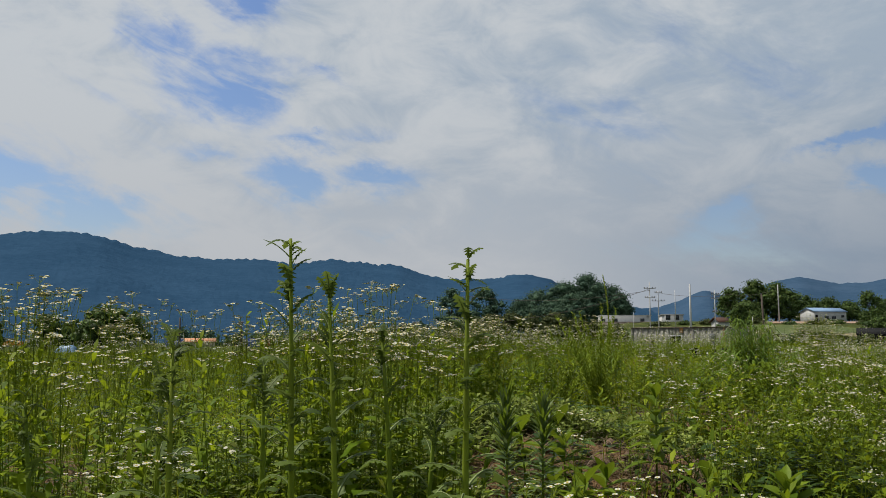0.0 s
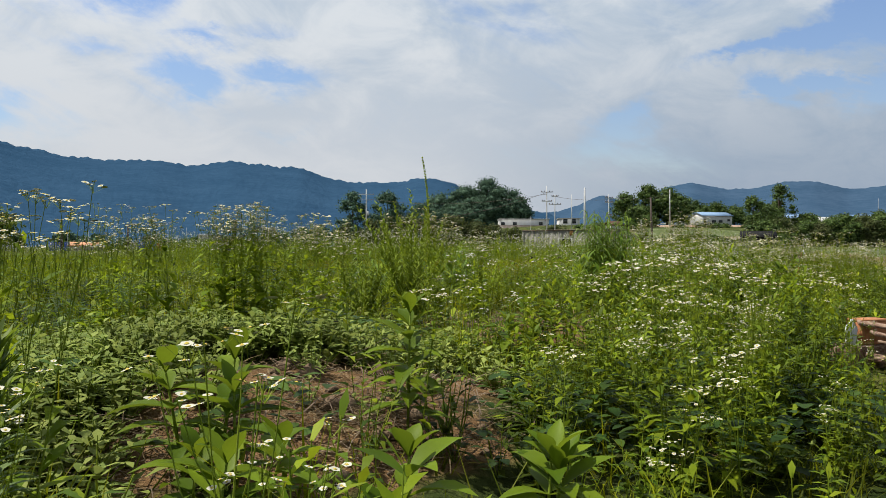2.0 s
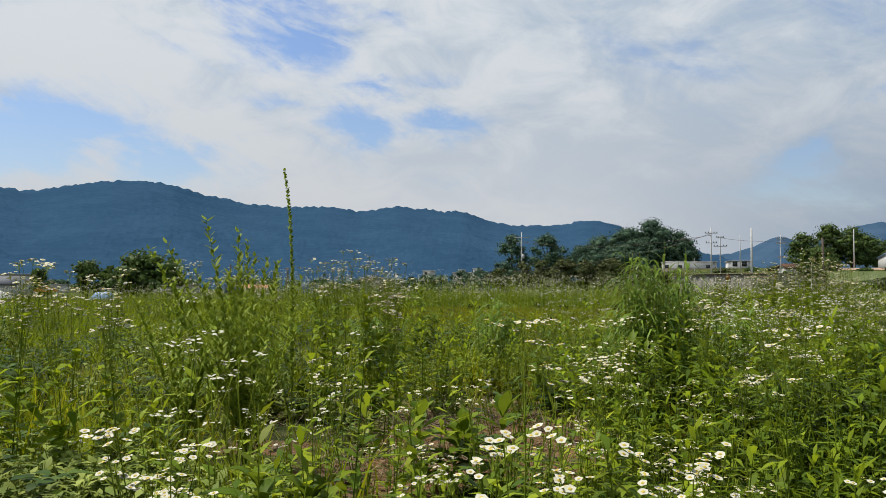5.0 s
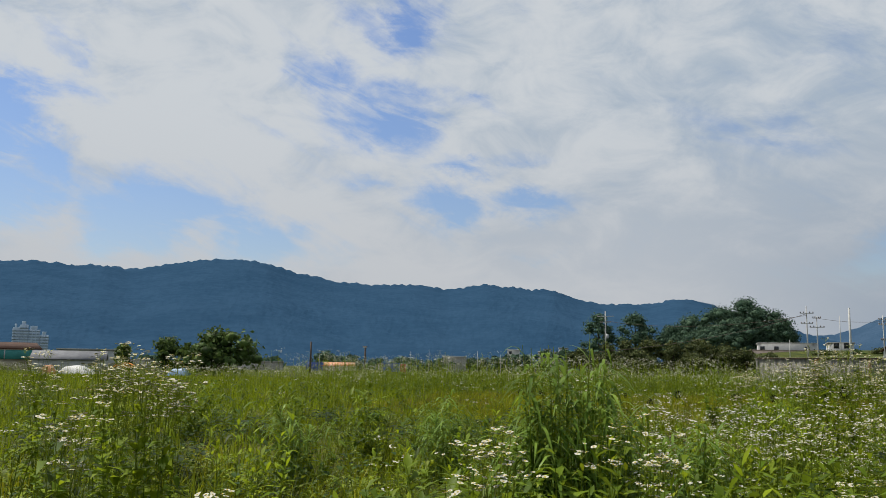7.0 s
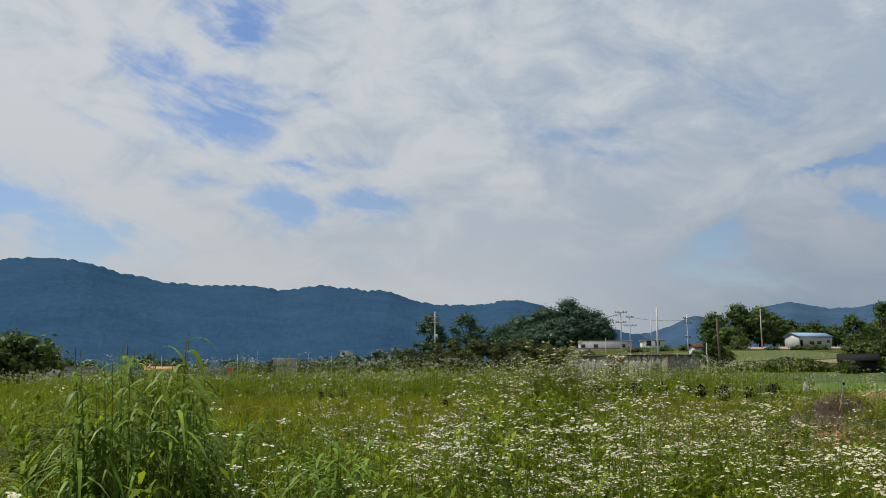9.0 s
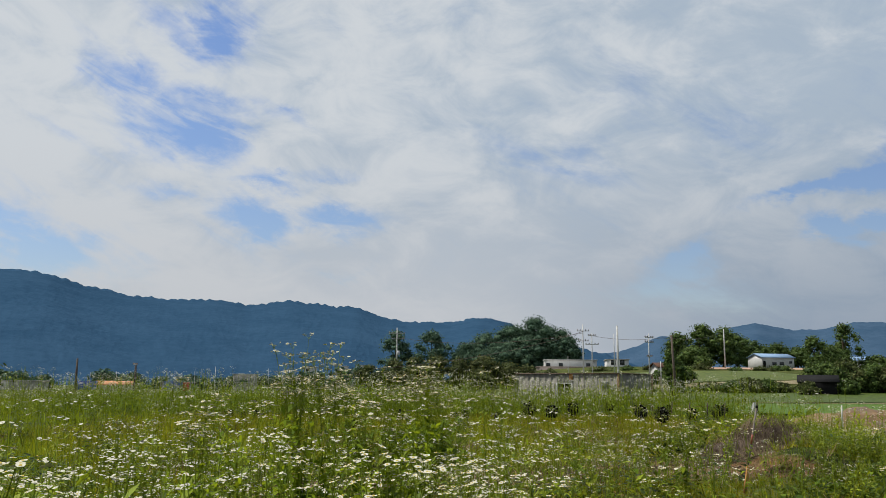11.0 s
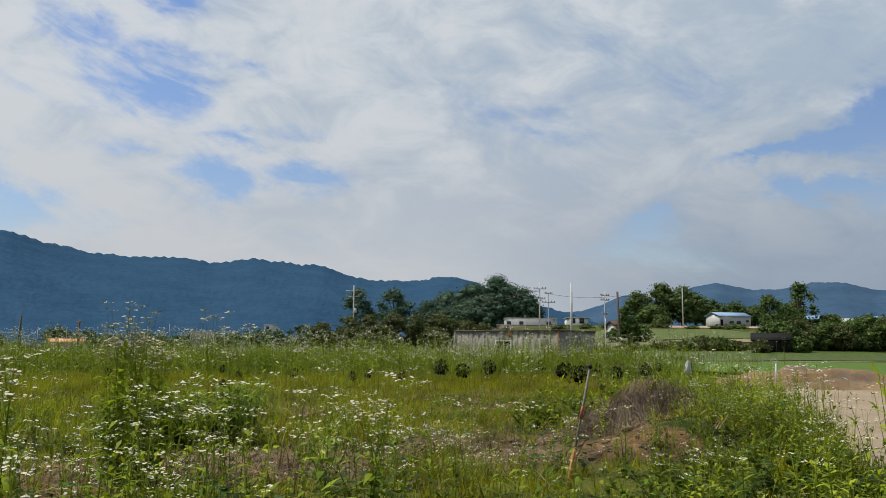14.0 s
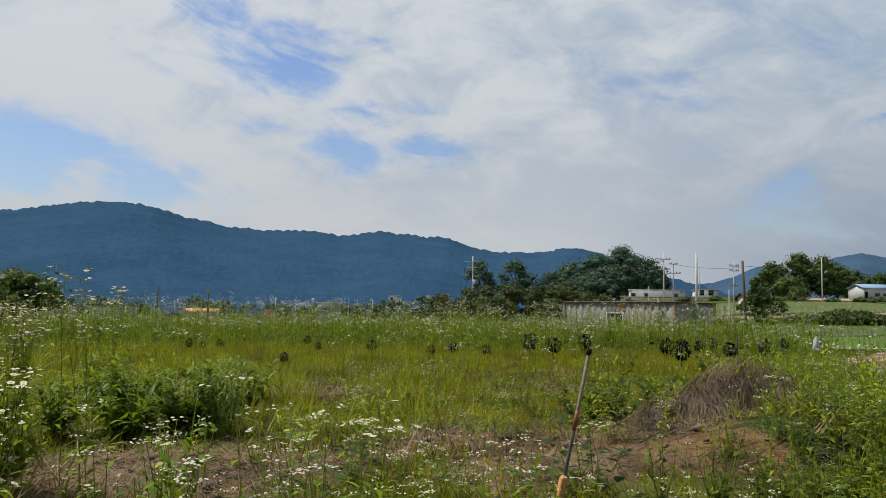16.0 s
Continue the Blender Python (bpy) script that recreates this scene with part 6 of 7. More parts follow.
def tree(x, y, top, w, material, label, n_blob=34, leaf=0.5, trunk=0.18, seed=0, per=26, group="trees beyond the field", lean=0.0, squash=1.0, name="tree", base=None):
    """Tapered trunk with limbs, and a crown of leaf clumps with an uneven outline and gaps."""
    r = np.random.default_rng(1000 + seed)
    z = (float(land(x, y)) if base is None else base) - 0.05
    h = top - z
    p = holder(name, (x, y, z), label, "tree" if name == "tree" else "shrub", group)
    crown_lo = h * (1 - trunk)
    g = Geo()
    bend = r.normal(0, 0.04, 2) * h
    pts = [(bend[0] * u * u, bend[1] * u * u, h * 0.75 * u) for u in (0, 0.3, 0.6, 1)]
    g.add(*tube(pts, [0.035 * h, 0.026 * h, 0.016 * h, 0.005 * h], 6))
    centres = []
    for i in range(n_blob):
        a, q = r.uniform(0, 6.28), math.sqrt(r.uniform(0.05, 1))
        u = r.uniform(0, 1)
        rad = w / 2 * math.sqrt(max(0.05, 1 - (2 * u - 0.85) ** 2 * 0.85)) * (0.82 + 0.3 * r.uniform())
        centres.append((math.cos(a) * q * rad, math.sin(a) * q * rad * squash, h * trunk + crown_lo * (0.10 + 0.84 * u)))
    for c in centres[:9]:
        m = np.array([c[0] * 0.4, c[1] * 0.4, c[2] * 0.72])
        g.add(*tube([(0, 0, h * trunk * 0.7), m, c], [0.012 * h, 0.008 * h, 0.003 * h], 4))
    part("trunk", g, M_BARK, p, smooth=True)
    k = Geo()
    br = w * 0.15
    rings, turns = 4, 7
    ea = np.linspace(-1.25, 1.4, rings)
    ta = np.arange(turns) * 2 * np.pi / turns
    ball = np.stack([np.outer(np.cos(ea), np.cos(ta)), np.outer(np.cos(ea), np.sin(ta)), np.outer(np.sin(ea), np.ones(turns))], -1).reshape(-1, 3)
    skin = [q for a in range(rings - 1) for b in range(turns) for q in ((a * turns + b, a * turns + (b + 1) % turns, (a + 1) * turns + (b + 1) % turns), (a * turns + b, (a + 1) * turns + (b + 1) % turns, (a + 1) * turns + b))]
    for c in centres:
        n = per
        k.add(np.array(c) + ball * br * 0.60 * r.uniform(0.8, 1.1, (len(ball), 1)) * np.array([1.15, 1.15, 0.75]), skin)
        d = r.normal(0, 1, (n, 3))
        d /= np.linalg.norm(d, axis=1)[:, None]
        pos = np.array(c) + d * (br * r.uniform(0.55, 1.35, (n, 1))) * np.array([1.15, 1.15, 0.85])
        s = leaf * r.uniform(0.6, 1.3, n)
        nrm = 0.6 * d + r.normal(0, 0.6, (n, 3)) + np.array([0, 0, 0.3])
        nrm /= np.linalg.norm(nrm, axis=1)[:, None]
        a1 = np.cross(nrm, r.normal(0, 1, (n, 3)))
        a1 /= np.linalg.norm(a1, axis=1)[:, None]
        a2 = np.cross(nrm, a1)
        v = np.stack([pos - a1 * s[:, None], pos + a2 * s[:, None] * 0.6 + nrm * s[:, None] * 0.15, pos + a1 * s[:, None], pos - a2 * s[:, None] * 0.6 + nrm * s[:, None] * 0.15], 1).reshape(-1, 3)
        o = np.arange(n) * 4
        k.add(v, np.concatenate([np.stack([o, o + 1, o + 2], 1), np.stack([o, o + 2, o + 3], 1)]))
    part("crown", k, material, p, "crown of many leaf clumps")
    return p


FAR = "broad dark green tree in the far grove"
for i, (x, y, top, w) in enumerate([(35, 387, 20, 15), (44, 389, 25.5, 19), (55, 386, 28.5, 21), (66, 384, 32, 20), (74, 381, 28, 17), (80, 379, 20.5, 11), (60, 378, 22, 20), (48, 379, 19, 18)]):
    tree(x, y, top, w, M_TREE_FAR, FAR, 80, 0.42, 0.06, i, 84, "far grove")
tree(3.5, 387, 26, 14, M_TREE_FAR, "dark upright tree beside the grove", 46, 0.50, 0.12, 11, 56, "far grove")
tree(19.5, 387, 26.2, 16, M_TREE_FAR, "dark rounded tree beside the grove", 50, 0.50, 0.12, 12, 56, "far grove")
for i, (x, y, top, w) in enumerate([(103, 302, 20.5, 11), (110, 298, 23.3, 12), (117, 297, 22.5, 12), (124, 302, 20, 12), (133, 310, 18.5, 12), (143, 312, 17.5, 12), (152, 315, 16.5, 12), (105, 292, 15, 10), (97, 262, 10.5, 6)]):
    tree(x, y, top, w, M_TREE, "tall green tree behind the workshop", 50, 0.36, 0.06, 20 + i, 54, "trees by the workshop")
for i, (x, y, top, w) in enumerate([(44.3, 130, 7.2, 2.3), (45.4, 131, 5.4, 2.2), (97.9, 194.3, 13.3, 6.5), (112.5, 209, 17.4, 7.5), (104, 200, 11.0, 8), (118, 206, 9.5, 7), (126, 204, 8.6, 8), (61, 172, 4.6, 3.4), (56.5, 176, 4.6, 3.4), (135, 200, 9.4, 9), (146, 200, 9.8, 9)]):
    tree(x, y, top, w, M_TREE, "leafy green tree at the terrace edge", 40, 0.26, 0.12, 40 + i, 56, "terrace trees")
for i, (x, y, top, w) in enumerate([(-0.5, 175, 5.2, 5.5), (4, 176, 6.6, 6), (8, 174, 6.9, 6), (12.5, 175, 7.4, 6.5), (17, 174, 6.8, 6), (21.5, 175, 7.1, 6.5), (26, 174, 6.2, 6), (30, 173, 5.4, 5), (34, 172, 4.6, 4.5), (10, 168, 4.6, 6), (20, 168, 4.4, 6)]):
    tree(x, y, top, w, M_HEDGE, "shaggy olive-green bush of the field hedge", 34, 0.26, 0.02, 60 + i, 46, "field hedge", name="hedge_bush")
for i, (x, y, top, w) in enumerate([(62.1, 146.2, 2.7, 5.3), (59.5, 146.2, 2.5, 3.6), (64.9, 146.2, 2.6, 4.3), (67.3, 146.2, 2.3, 3.2), (71.8, 144.7, 3.2, 3.9), (76.0, 148.4, 5.7, 6.7), (79.7, 148.9, 6.0, 6.3), (82.4, 147.6, 4.9, 5.0), (84.5, 147.9, 5.6, 5.7), (86.1, 146.5, 5.1, 5.2), (88.7, 146.9, 6.2, 6.0), (91.4, 147.3, 6.8, 6.5), (95.2, 147.8, 6.7, 7.1), (99.6, 148.4, 6.9, 7.2), (104.6, 149.1, 7.2, 7.9), (67.9, 138.2, 2.4, 3.0), (74.6, 139.2, 2.9, 3.4)]):
    tree(x, y, top, w, M_TREE if i % 3 else M_HEDGE, "dense green shrub beside the paddy", 40, 0.22, 0.02, 80 + i, 60, "paddy hedge", name="hedge_bush")
for i in range(26):
    x, y = [(30 + i * 5.5, 150 + rnd(-2, 2)), (60 + (i - 13) * 7, 236 + rnd(-4, 4))][i > 12]
    tree(x, y, float(land(x, y)) + rnd(0.35, 1.0), rnd(4, 6.5), M_HEDGE if i % 2 else M_TREE, "low green scrub along a terrace edge", 20, 0.24, 0.02, 160 + i, 40, "terrace scrub", name="hedge_bush")
for i, (x, y, top, w) in enumerate([(-64.9, 119.3, 3.7, 3.4), (-54.9, 113.6, 5.0, 4.2), (-52.6, 114.6, 3.6, 2.6), (-44.2, 108, 5.4, 9.0)]):
    tree(x, y, top, w, M_TREE, "dark spreading tree at the field's far side" if w > 5 else "small dark tree at the field's far side", 46 if w > 5 else 30, 0.34 if w > 5 else 0.26, 0.12, 100 + i, 32, "far side trees")
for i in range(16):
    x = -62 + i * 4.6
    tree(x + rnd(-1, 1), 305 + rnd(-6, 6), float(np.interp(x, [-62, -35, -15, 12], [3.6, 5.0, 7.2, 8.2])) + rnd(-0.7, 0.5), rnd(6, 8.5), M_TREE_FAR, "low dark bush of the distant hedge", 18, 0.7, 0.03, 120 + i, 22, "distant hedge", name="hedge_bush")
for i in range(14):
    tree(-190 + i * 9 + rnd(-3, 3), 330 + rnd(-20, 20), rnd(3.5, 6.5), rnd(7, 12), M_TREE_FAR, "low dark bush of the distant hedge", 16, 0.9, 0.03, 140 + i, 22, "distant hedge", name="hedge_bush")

# ---- buildings ----
M_RENDER = plain_material("weathered_white_render", (0.48, 0.48, 0.48), (0.58, 0.58, 0.58), 0.5, 0.85, 0, 0.1, (0.27, 0.26, 0.25), (0.58, 0.75))
M_ROOF_BLUE = plain_material("pale_blue_sheet_roof", (0.17, 0.27, 0.42), (0.22, 0.33, 0.48), 0.4, 0.75, 0.0, 0.1)
M_ROOF_GREY = plain_material("grey_roof", (0.12, 0.125, 0.14), (0.18, 0.185, 0.2), 0.5, 0.8)
M_ROOF_BROWN = plain_material("brown_tile_roof", (0.06, 0.03, 0.02), (0.10, 0.05, 0.032), 0.8, 0.8, 0, 0.3)
M_ROOF_ORANGE = plain_material("orange_roof", (0.50, 0.22, 0.11), (0.60, 0.30, 0.17), 0.8, 0.8)
M_TEAL = plain_material("teal_sheeting", (0.02, 0.20, 0.18), (0.04, 0.28, 0.25), 0.6, 0.5)
M_BEIGE = plain_material("beige_render", (0.42, 0.36, 0.27), (0.52, 0.46, 0.36), 0.5, 0.9)
M_PINK = plain_material("brown_grey_render", (0.28, 0.23, 0.21), (0.36, 0.30, 0.28), 0.5, 0.9)
M_BLUE = plain_material("blue_paint", (0.03, 0.08, 0.30), (0.05, 0.11, 0.38), 0.8, 0.5)
M_RED = plain_material("red_paint", (0.40, 0.05, 0.04), (0.5, 0.08, 0.06), 0.8, 0.5)
# tower walls and windows: pale blue haze painted in, contrast lowered
M_APT = plain_material("far_apartment_wall_hazed", (0.46, 0.56, 0.68), (0.56, 0.65, 0.76), 0.02, 0.9)
M_APT_WIN = plain_material("far_apartment_window_hazed", (0.34, 0.43, 0.54), (0.40, 0.49, 0.60), 0.05, 0.7)


def gable(w, d, z0, z1, over=0.4, thick=0.15):
    """A pitched roof with overhang and thickness, ridge along x."""
    g = Geo()
    for s in (-1, 1):
        y0, ym = s * (d / 2 + over), 0.0
        v = [(-w / 2 - over, y0, z0 - 0.1), (w / 2 + over, y0, z0 - 0.1), (w / 2 + over, ym, z1), (-w / 2 - over, ym, z1)]
        v = np.array(v + [(a, b, c + thick) for a, b, c in v])
        g.add(v, [(0, 1, 2), (0, 2, 3), (4, 6, 5), (4, 7, 6), (0, 5, 1), (0, 4, 5), (1, 6, 2), (1, 5, 6), (3, 7, 4), (3, 4, 0), (2, 7, 3), (2, 6, 7)])
    return g


def house(name, x, y, w, d, h, turn, wall, roof, label, ridge=None, windows=(), z=None, flat=0.3, door=None, category="house", parapet=False):
    """Walls, roof, windows with frame and pane set in, door. Windows: (x along the front, sill height, width, height)."""
    z = float(land(x, y)) - 0.1 if z is None else z
    p = holder(name, (x, y, z), label, category, turn=turn)
    part("wall", boxes((-w / 2, -d / 2, 0, w / 2, d / 2, h), bevel=0.03), wall, p)
    if ridge:
        g = Geo()
        g.add([(-w / 2, -d / 2, h), (-w / 2, d / 2, h), (-w / 2, 0, ridge), (w / 2, -d / 2, h), (w / 2, d / 2, h), (w / 2, 0, ridge)], [(0, 2, 1), (3, 4, 5), (0, 3, 5), (0, 5, 2), (1, 2, 5), (1, 5, 4)])
        part("gable", g, wall, p)
        part("roof", gable(w, d, h, ridge + 0.05), roof, p)
    else:
        part("roof", boxes((-w / 2 - flat, -d / 2 - flat, h + 0.004, w / 2 + flat, d / 2 + flat, h + 0.28), bevel=0.03), roof, p)
    for wx, wz, ww, wh in windows:
        f = part("window", boxes((wx - ww / 2 - 0.08, -d / 2 - 0.06, wz - 0.08, wx + ww / 2 + 0.08, -d / 2 - 0.003, wz), (wx - ww / 2 - 0.08, -d / 2 - 0.06, wz + wh, wx + ww / 2 + 0.08, -d / 2 - 0.003, wz + wh + 0.08),
                                 (wx - ww / 2 - 0.08, -d / 2 - 0.06, wz, wx - ww / 2, -d / 2 - 0.003, wz + wh), (wx + ww / 2, -d / 2 - 0.06, wz, wx + ww / 2 + 0.08, -d / 2 - 0.003, wz + wh)), M_WHITE, p)
        part("pane", boxes((wx - ww / 2, -d / 2 - 0.03, wz, wx + ww / 2, -d / 2 - 0.004, wz + wh)), M_GLASS, f)
    if door:
        part("door", boxes((door - 0.5, -d / 2 - 0.05, 0.1, door + 0.5, -d / 2 - 0.004, 2.2), bevel=0.01), M_DARK, p)
    return p


house("workshop", 126.5, 281.0, 12.0, 7.5, 3.3, 12, M_WHITE, M_ROOF_BLUE, "white workshop with a pale blue pitched roof", 4.5, [(-1.5, 0.9, 1.6, 0.9), (1.2, 0.9, 1.6, 0.9), (4.6, 1.4, 1.1, 0.8)], door=-5.2, category="building")
house("flat_roofed_house", 65.4, 307.7, 18.0, 12.4, 6.4, -8, M_RENDER, M_RENDER, "long white flat-roofed house", None, [(-3.41, 4.03, 1.40, 1.40), (6.04, 4.03, 1.40, 1.40), (-7.75, 4.03, 1.40, 1.40)], z=4.41)
house("flat_roofed_house", 75.0, 279.8, 6.8, 10.8, 6.8, -10, M_RENDER, M_CONC, "white two-storey house end with balcony", None, [(-1.40, 2.17, 1.40, 1.55), (1.40, 5.27, 1.40, 1.55), (-1.40, 5.27, 1.40, 1.55)], z=3.39)
house("low_annex", 62.0, 289.1, 22.5, 9.3, 4.7, -8, M_PINK, M_PINK, "low brown annex with a pale flat roof", None, [(-6.20, 1.55, 1.86, 1.24), (3.10, 1.55, 1.86, 1.24)], z=3.32)
house("small_house", 59.3, 184, 2.6, 3, 3.0, 15, M_WHITE, M_ROOF_BROWN, "small white gabled house between trees", 3.8, [(0, 1.5, 0.7, 0.7)])
house("tarp_shed", 71.0, 141.0, 5.2, 3.2, 2.0, -25, M_DARK, M_DARK, "black tarpaulin shed under the shrubs", 2.9, category="shed")
for x, y, w, ro in [(150, 268, 14, M_ROOF_BLUE), (168, 262, 14, M_ROOF_BLUE), (128, 215, 7, M_WHITE), (188, 258, 16, M_ROOF_BLUE)]:
    house("greenhouse_roof", x, y, w * 0.8, 7, 2.6, -30, M_WHITE, ro, "low pale-roofed building behind the trees", 3.7, category="building")

# the long building with the teal band, far side of the field
b = holder("roadside_hall", (-105.2, 124.8, -0.4), "long hall with brown tiled roof and teal band", "building", turn=46)
part("wall", boxes((-17, -5, 0, 17, 5, 2.0), bevel=0.03), M_BEIGE, b, "beige wall")
part("teal_band", boxes((-17.4, -5.5, 2.0, 17.4, -4.9, 3.5), bevel=0.03), M_TEAL, b, "teal sheeting band")
for i in range(9):
    part("band_post", boxes((-17 + i * 4.2, -5.6, 1.9, -16.85 + i * 4.2, -5.503, 3.5)), M_WHITE, b)
part("roof", gable(35, 10, 3.7, 4.7, 0.6), M_ROOF_BROWN, b, "brown tiled roof")
part("upper_wall", boxes((-17, -4.8, 2.02, 17, 5, 3.7)), M_BEIGE, b)

house("low_house", -82, 132, 10.5, 7, 2.0, 30, M_WHITE, M_ROOF_GREY, "low house with a dark grey roof", 3.2)
house("low_house", -101, 168, 14, 6, 4.0, 32, M_WHITE, M_CONC, "low white house with a flat roof", None)
house("low_house", -73.5, 250, 9, 7, 1.6, 15, M_BEIGE, M_ROOF_ORANGE, "low shed with an orange roof", 2.4)
house("blue_container", -52.8, 232, 4.4, 2.4, 2.3, 10, M_BLUE, M_BLUE, "dark blue steel freight container", None, flat=0.02, category="container")
house("red_container", -49.6, 232.5, 1.5, 2.4, 2.0, 10, M_RED, M_RED, "small red steel container", None, flat=0.02, category="container")
house("blue_container", -79.5, 246, 5, 2.4, 2.2, 10, M_BLUE, M_BLUE, "blue steel freight container", None, flat=0.02, category="container")
for x, y, w in [(-95, 240, 10), (-110, 235, 12), (-60, 262, 8), (-86, 225, 8), (-125, 230, 12), (-38, 250, 5)]:
    house("low_house", x, y, w, 6, 2.2, rnd(-10, 25), M_WHITE if w > 8 else M_CONC, M_CONC, "low pale roadside building", None, category="building")
house("white_store", -47.5, 304, 8.0, 6, 5.2, 8, M_CONC, M_WHITE, "plain white store building at the hedge", None, z=-0.3)
house("far_block", -36.5, 407, 6.0, 6, 9.8, 5, M_WHITE, M_WHITE, "pale block house above the hedge", None, [(-1.5, 8, 1.2, 1.2)], z=0)
house("far_block", -18, 409, 14.0, 8, 9.0, 5, M_CONC, M_WHITE, "long pale building with a flat roof", None, z=0)
house("far_block", -20.5, 405, 3.2, 5, 10.2, 5, M_WHITE, M_WHITE, "small white roof block", None, z=0)
house("far_block", -13, 405, 4.0, 5, 10.8, 5, M_WHITE, M_WHITE, "small white roof block", None, z=0)


def apartment(x, y, w, d, h, turn):
    p = holder("apartment_tower", (x, y, -3), "pale apartment tower far off below the mountain", "apartment building", "apartment towers", turn)
    part("wall", boxes((-w / 2, -d / 2, 0, w / 2, d / 2, h), (-w / 2 + 2, -d / 2 + 2, h - 0.1, w / 2 - 3, d / 2 - 2, h + 4), bevel=0.15), M_APT, p)
    pane = bpy.data.meshes.get("far_window") or mesh_of("far_window", Geo().add(*box(-1.5, -0.25, 0, 1.5, -0.02, 1.8)), M_APT_WIN)
    for i in range(3):
        for f in range(2, int(h // 3.2)):
            o = part("window", pane, None, p)
            o.location = (-w / 2 + w * (i + 0.5) / 3, -d / 2, 1.2 + f * 3.2)


for x, y, w, h in [(-701, 801, 10, 42), (-692, 809, 10, 41), (-683, 817, 12, 43), (-674, 825, 5, 38), (-666, 831, 7, 33), (-642, 849, 7, 41), (-636, 854, 9, 44), (-628, 861, 12, 39), (-619, 867, 9, 33), (-712, 791, 11, 41), (-723, 781, 11, 43)]:
    apartment(x, y, w, 12, h, 38)

# orange canopy, blue and white sheets at the far side
tent = holder("garden_canopy", (-49.2, 93.8, float(land(-49.2, 93.8)) - 0.02), "orange garden canopy on white posts", "canopy", turn=25)
v = []
for i in range(9):
    a = math.pi * i / 8
    v += [(-1.15 * math.cos(a), -0.9, 0.98 + 0.58 * math.sin(a)), (-1.15 * math.cos(a), 0.9, 0.98 + 0.58 * math.sin(a))]
v = np.array(v)
t = [q for i in range(8) for q in ((2 * i, 2 * i + 2, 2 * i + 3), (2 * i, 2 * i + 3, 2 * i + 1))]
g = Geo()
g.add(v, t)
g.add(v * np.array([0.97, 1, 0.985]), t)
for q in (v[0::2], v[1::2]):
    g.add(q * np.array([0.985, 0.97, 0.99]), [(0, k, k + 1) for k in range(1, 8)])
part("cover", g, plain_material("orange_cloth", (0.75, 0.26, 0.04), (0.85, 0.36, 0.07), 1.5, 0.7), tent, "orange cloth cover")
for sx in (-1.13, 1.13):
    for sy in (-0.86, 0.86):
        part("post", Geo().add(*tube([(sx, sy, 0), (sx, sy, 0.5), (sx, sy, 1.0)], 0.05, 6)), M_WHITE, tent)


def draped_sheet(x, y, w, h, mat, label, seed):
    u, q = np.meshgrid(np.linspace(-1, 1, 14), np.linspace(-1, 1, 10))
    Z = h * np.clip(1 - np.maximum(np.abs(u) ** 3, np.abs(q) ** 3), 0, 1) * (0.75 + 0.4 * fbm(u * 2 + 5, q * 2 + 5, seed))
    V = np.stack([x + u * w / 2, y + q * w / 3, float(land(x, y)) + Z], -1).reshape(-1, 3)
    i, j = np.meshgrid(np.arange(9), np.arange(13), indexing="ij")
    o = (i * 14 + j).ravel()
    t_ = np.concatenate([np.stack([o, o + 1, o + 15], 1), np.stack([o, o + 15, o + 14], 1)])
    thing("tarpaulin", (V, t_, np.zeros(len(t_), int)), mat, label, "tarpaulin", smooth=True)


draped_sheet(-59.8, 101.0, 4.0, 1.1, M_WHITE, "crumpled white tarpaulin over a heap", 71)
draped_sheet(-63.0, 100.0, 1.6, 1.2, M_ROOF_ORANGE, "faded orange tarpaulin over a heap", 72)
draped_sheet(-47.6, 103.5, 2.6, 1.0, plain_material("blue_tarp", (0.14, 0.28, 0.50), (0.22, 0.36, 0.58), 1.0, 0.5), "light blue tarpaulin over a heap", 73)

# ---- small things in the field ----
st = holder("marker_stake", (9.36, 20.95, float(land(9.36, 20.95)) - 0.05), "thin leaning survey stake with red band and wooden foot", "stake")
top = np.array([0.19, -0.05, 1.264 - (float(land(9.36, 20.95)) - 0.05)])
bar = lambda a, b, r, n=6: Geo().add(*tube([top * a, top * (a + b) / 2, top * b], r, n))
part("bar", bar(0.0, 1.0, 0.010), plain_material("grey_steel_bar", (0.13, 0.115, 0.10), (0.22, 0.19, 0.165), 20, 0.7, 0.4, 0.3), st, "weathered steel bar")
part("red_band", bar(0.60, 0.70, 0.0115), plain_material("red_tape", (0.24, 0.05, 0.03), (0.32, 0.09, 0.05), 30, 0.6), st, "red tape band")
part("wooden_foot", Geo().add(*tube([top * 0.0 + (0.0, -0.03, 0), top * 0.36 + (-0.01, -0.03, 0), top * 0.375 + (-0.01, -0.03, 0)], [0.022, 0.020, 0.010], 4)), plain_material("orange_stake_wood", (0.42, 0.19, 0.06), (0.55, 0.29, 0.11), 14, 0.8), st, "orange-painted wooden peg")
part("cap", bar(0.985, 1.012, 0.014), M_DARK, st)
s2 = holder("marker_stake", (20.9, 40.4, float(land(20.9, 40.4)) - 0.02), "thin white marker stake beside the earth heap", "stake")
part("bar", Geo().add(*tube([(0, 0, 0), (0.0, 0, 0.45), (0.01, 0, 0.9)], [0.03, 0.03, 0.025], 6)), M_WHITE, s2)
sk = holder("white_sack", (20.15, 45.85, float(land(20.15, 45.85))), "white plastic sack hung on a short post", "sack")
part("post", Geo().add(*tube([(0.12, 0, -0.02), (0.12, 0, 0.3), (0.12, 0, 0.72)], 0.022, 6)), M_POLE_DARK, sk)
rs = np.random.default_rng(77)
an = np.linspace(0, 6.283, 12, endpoint=False)
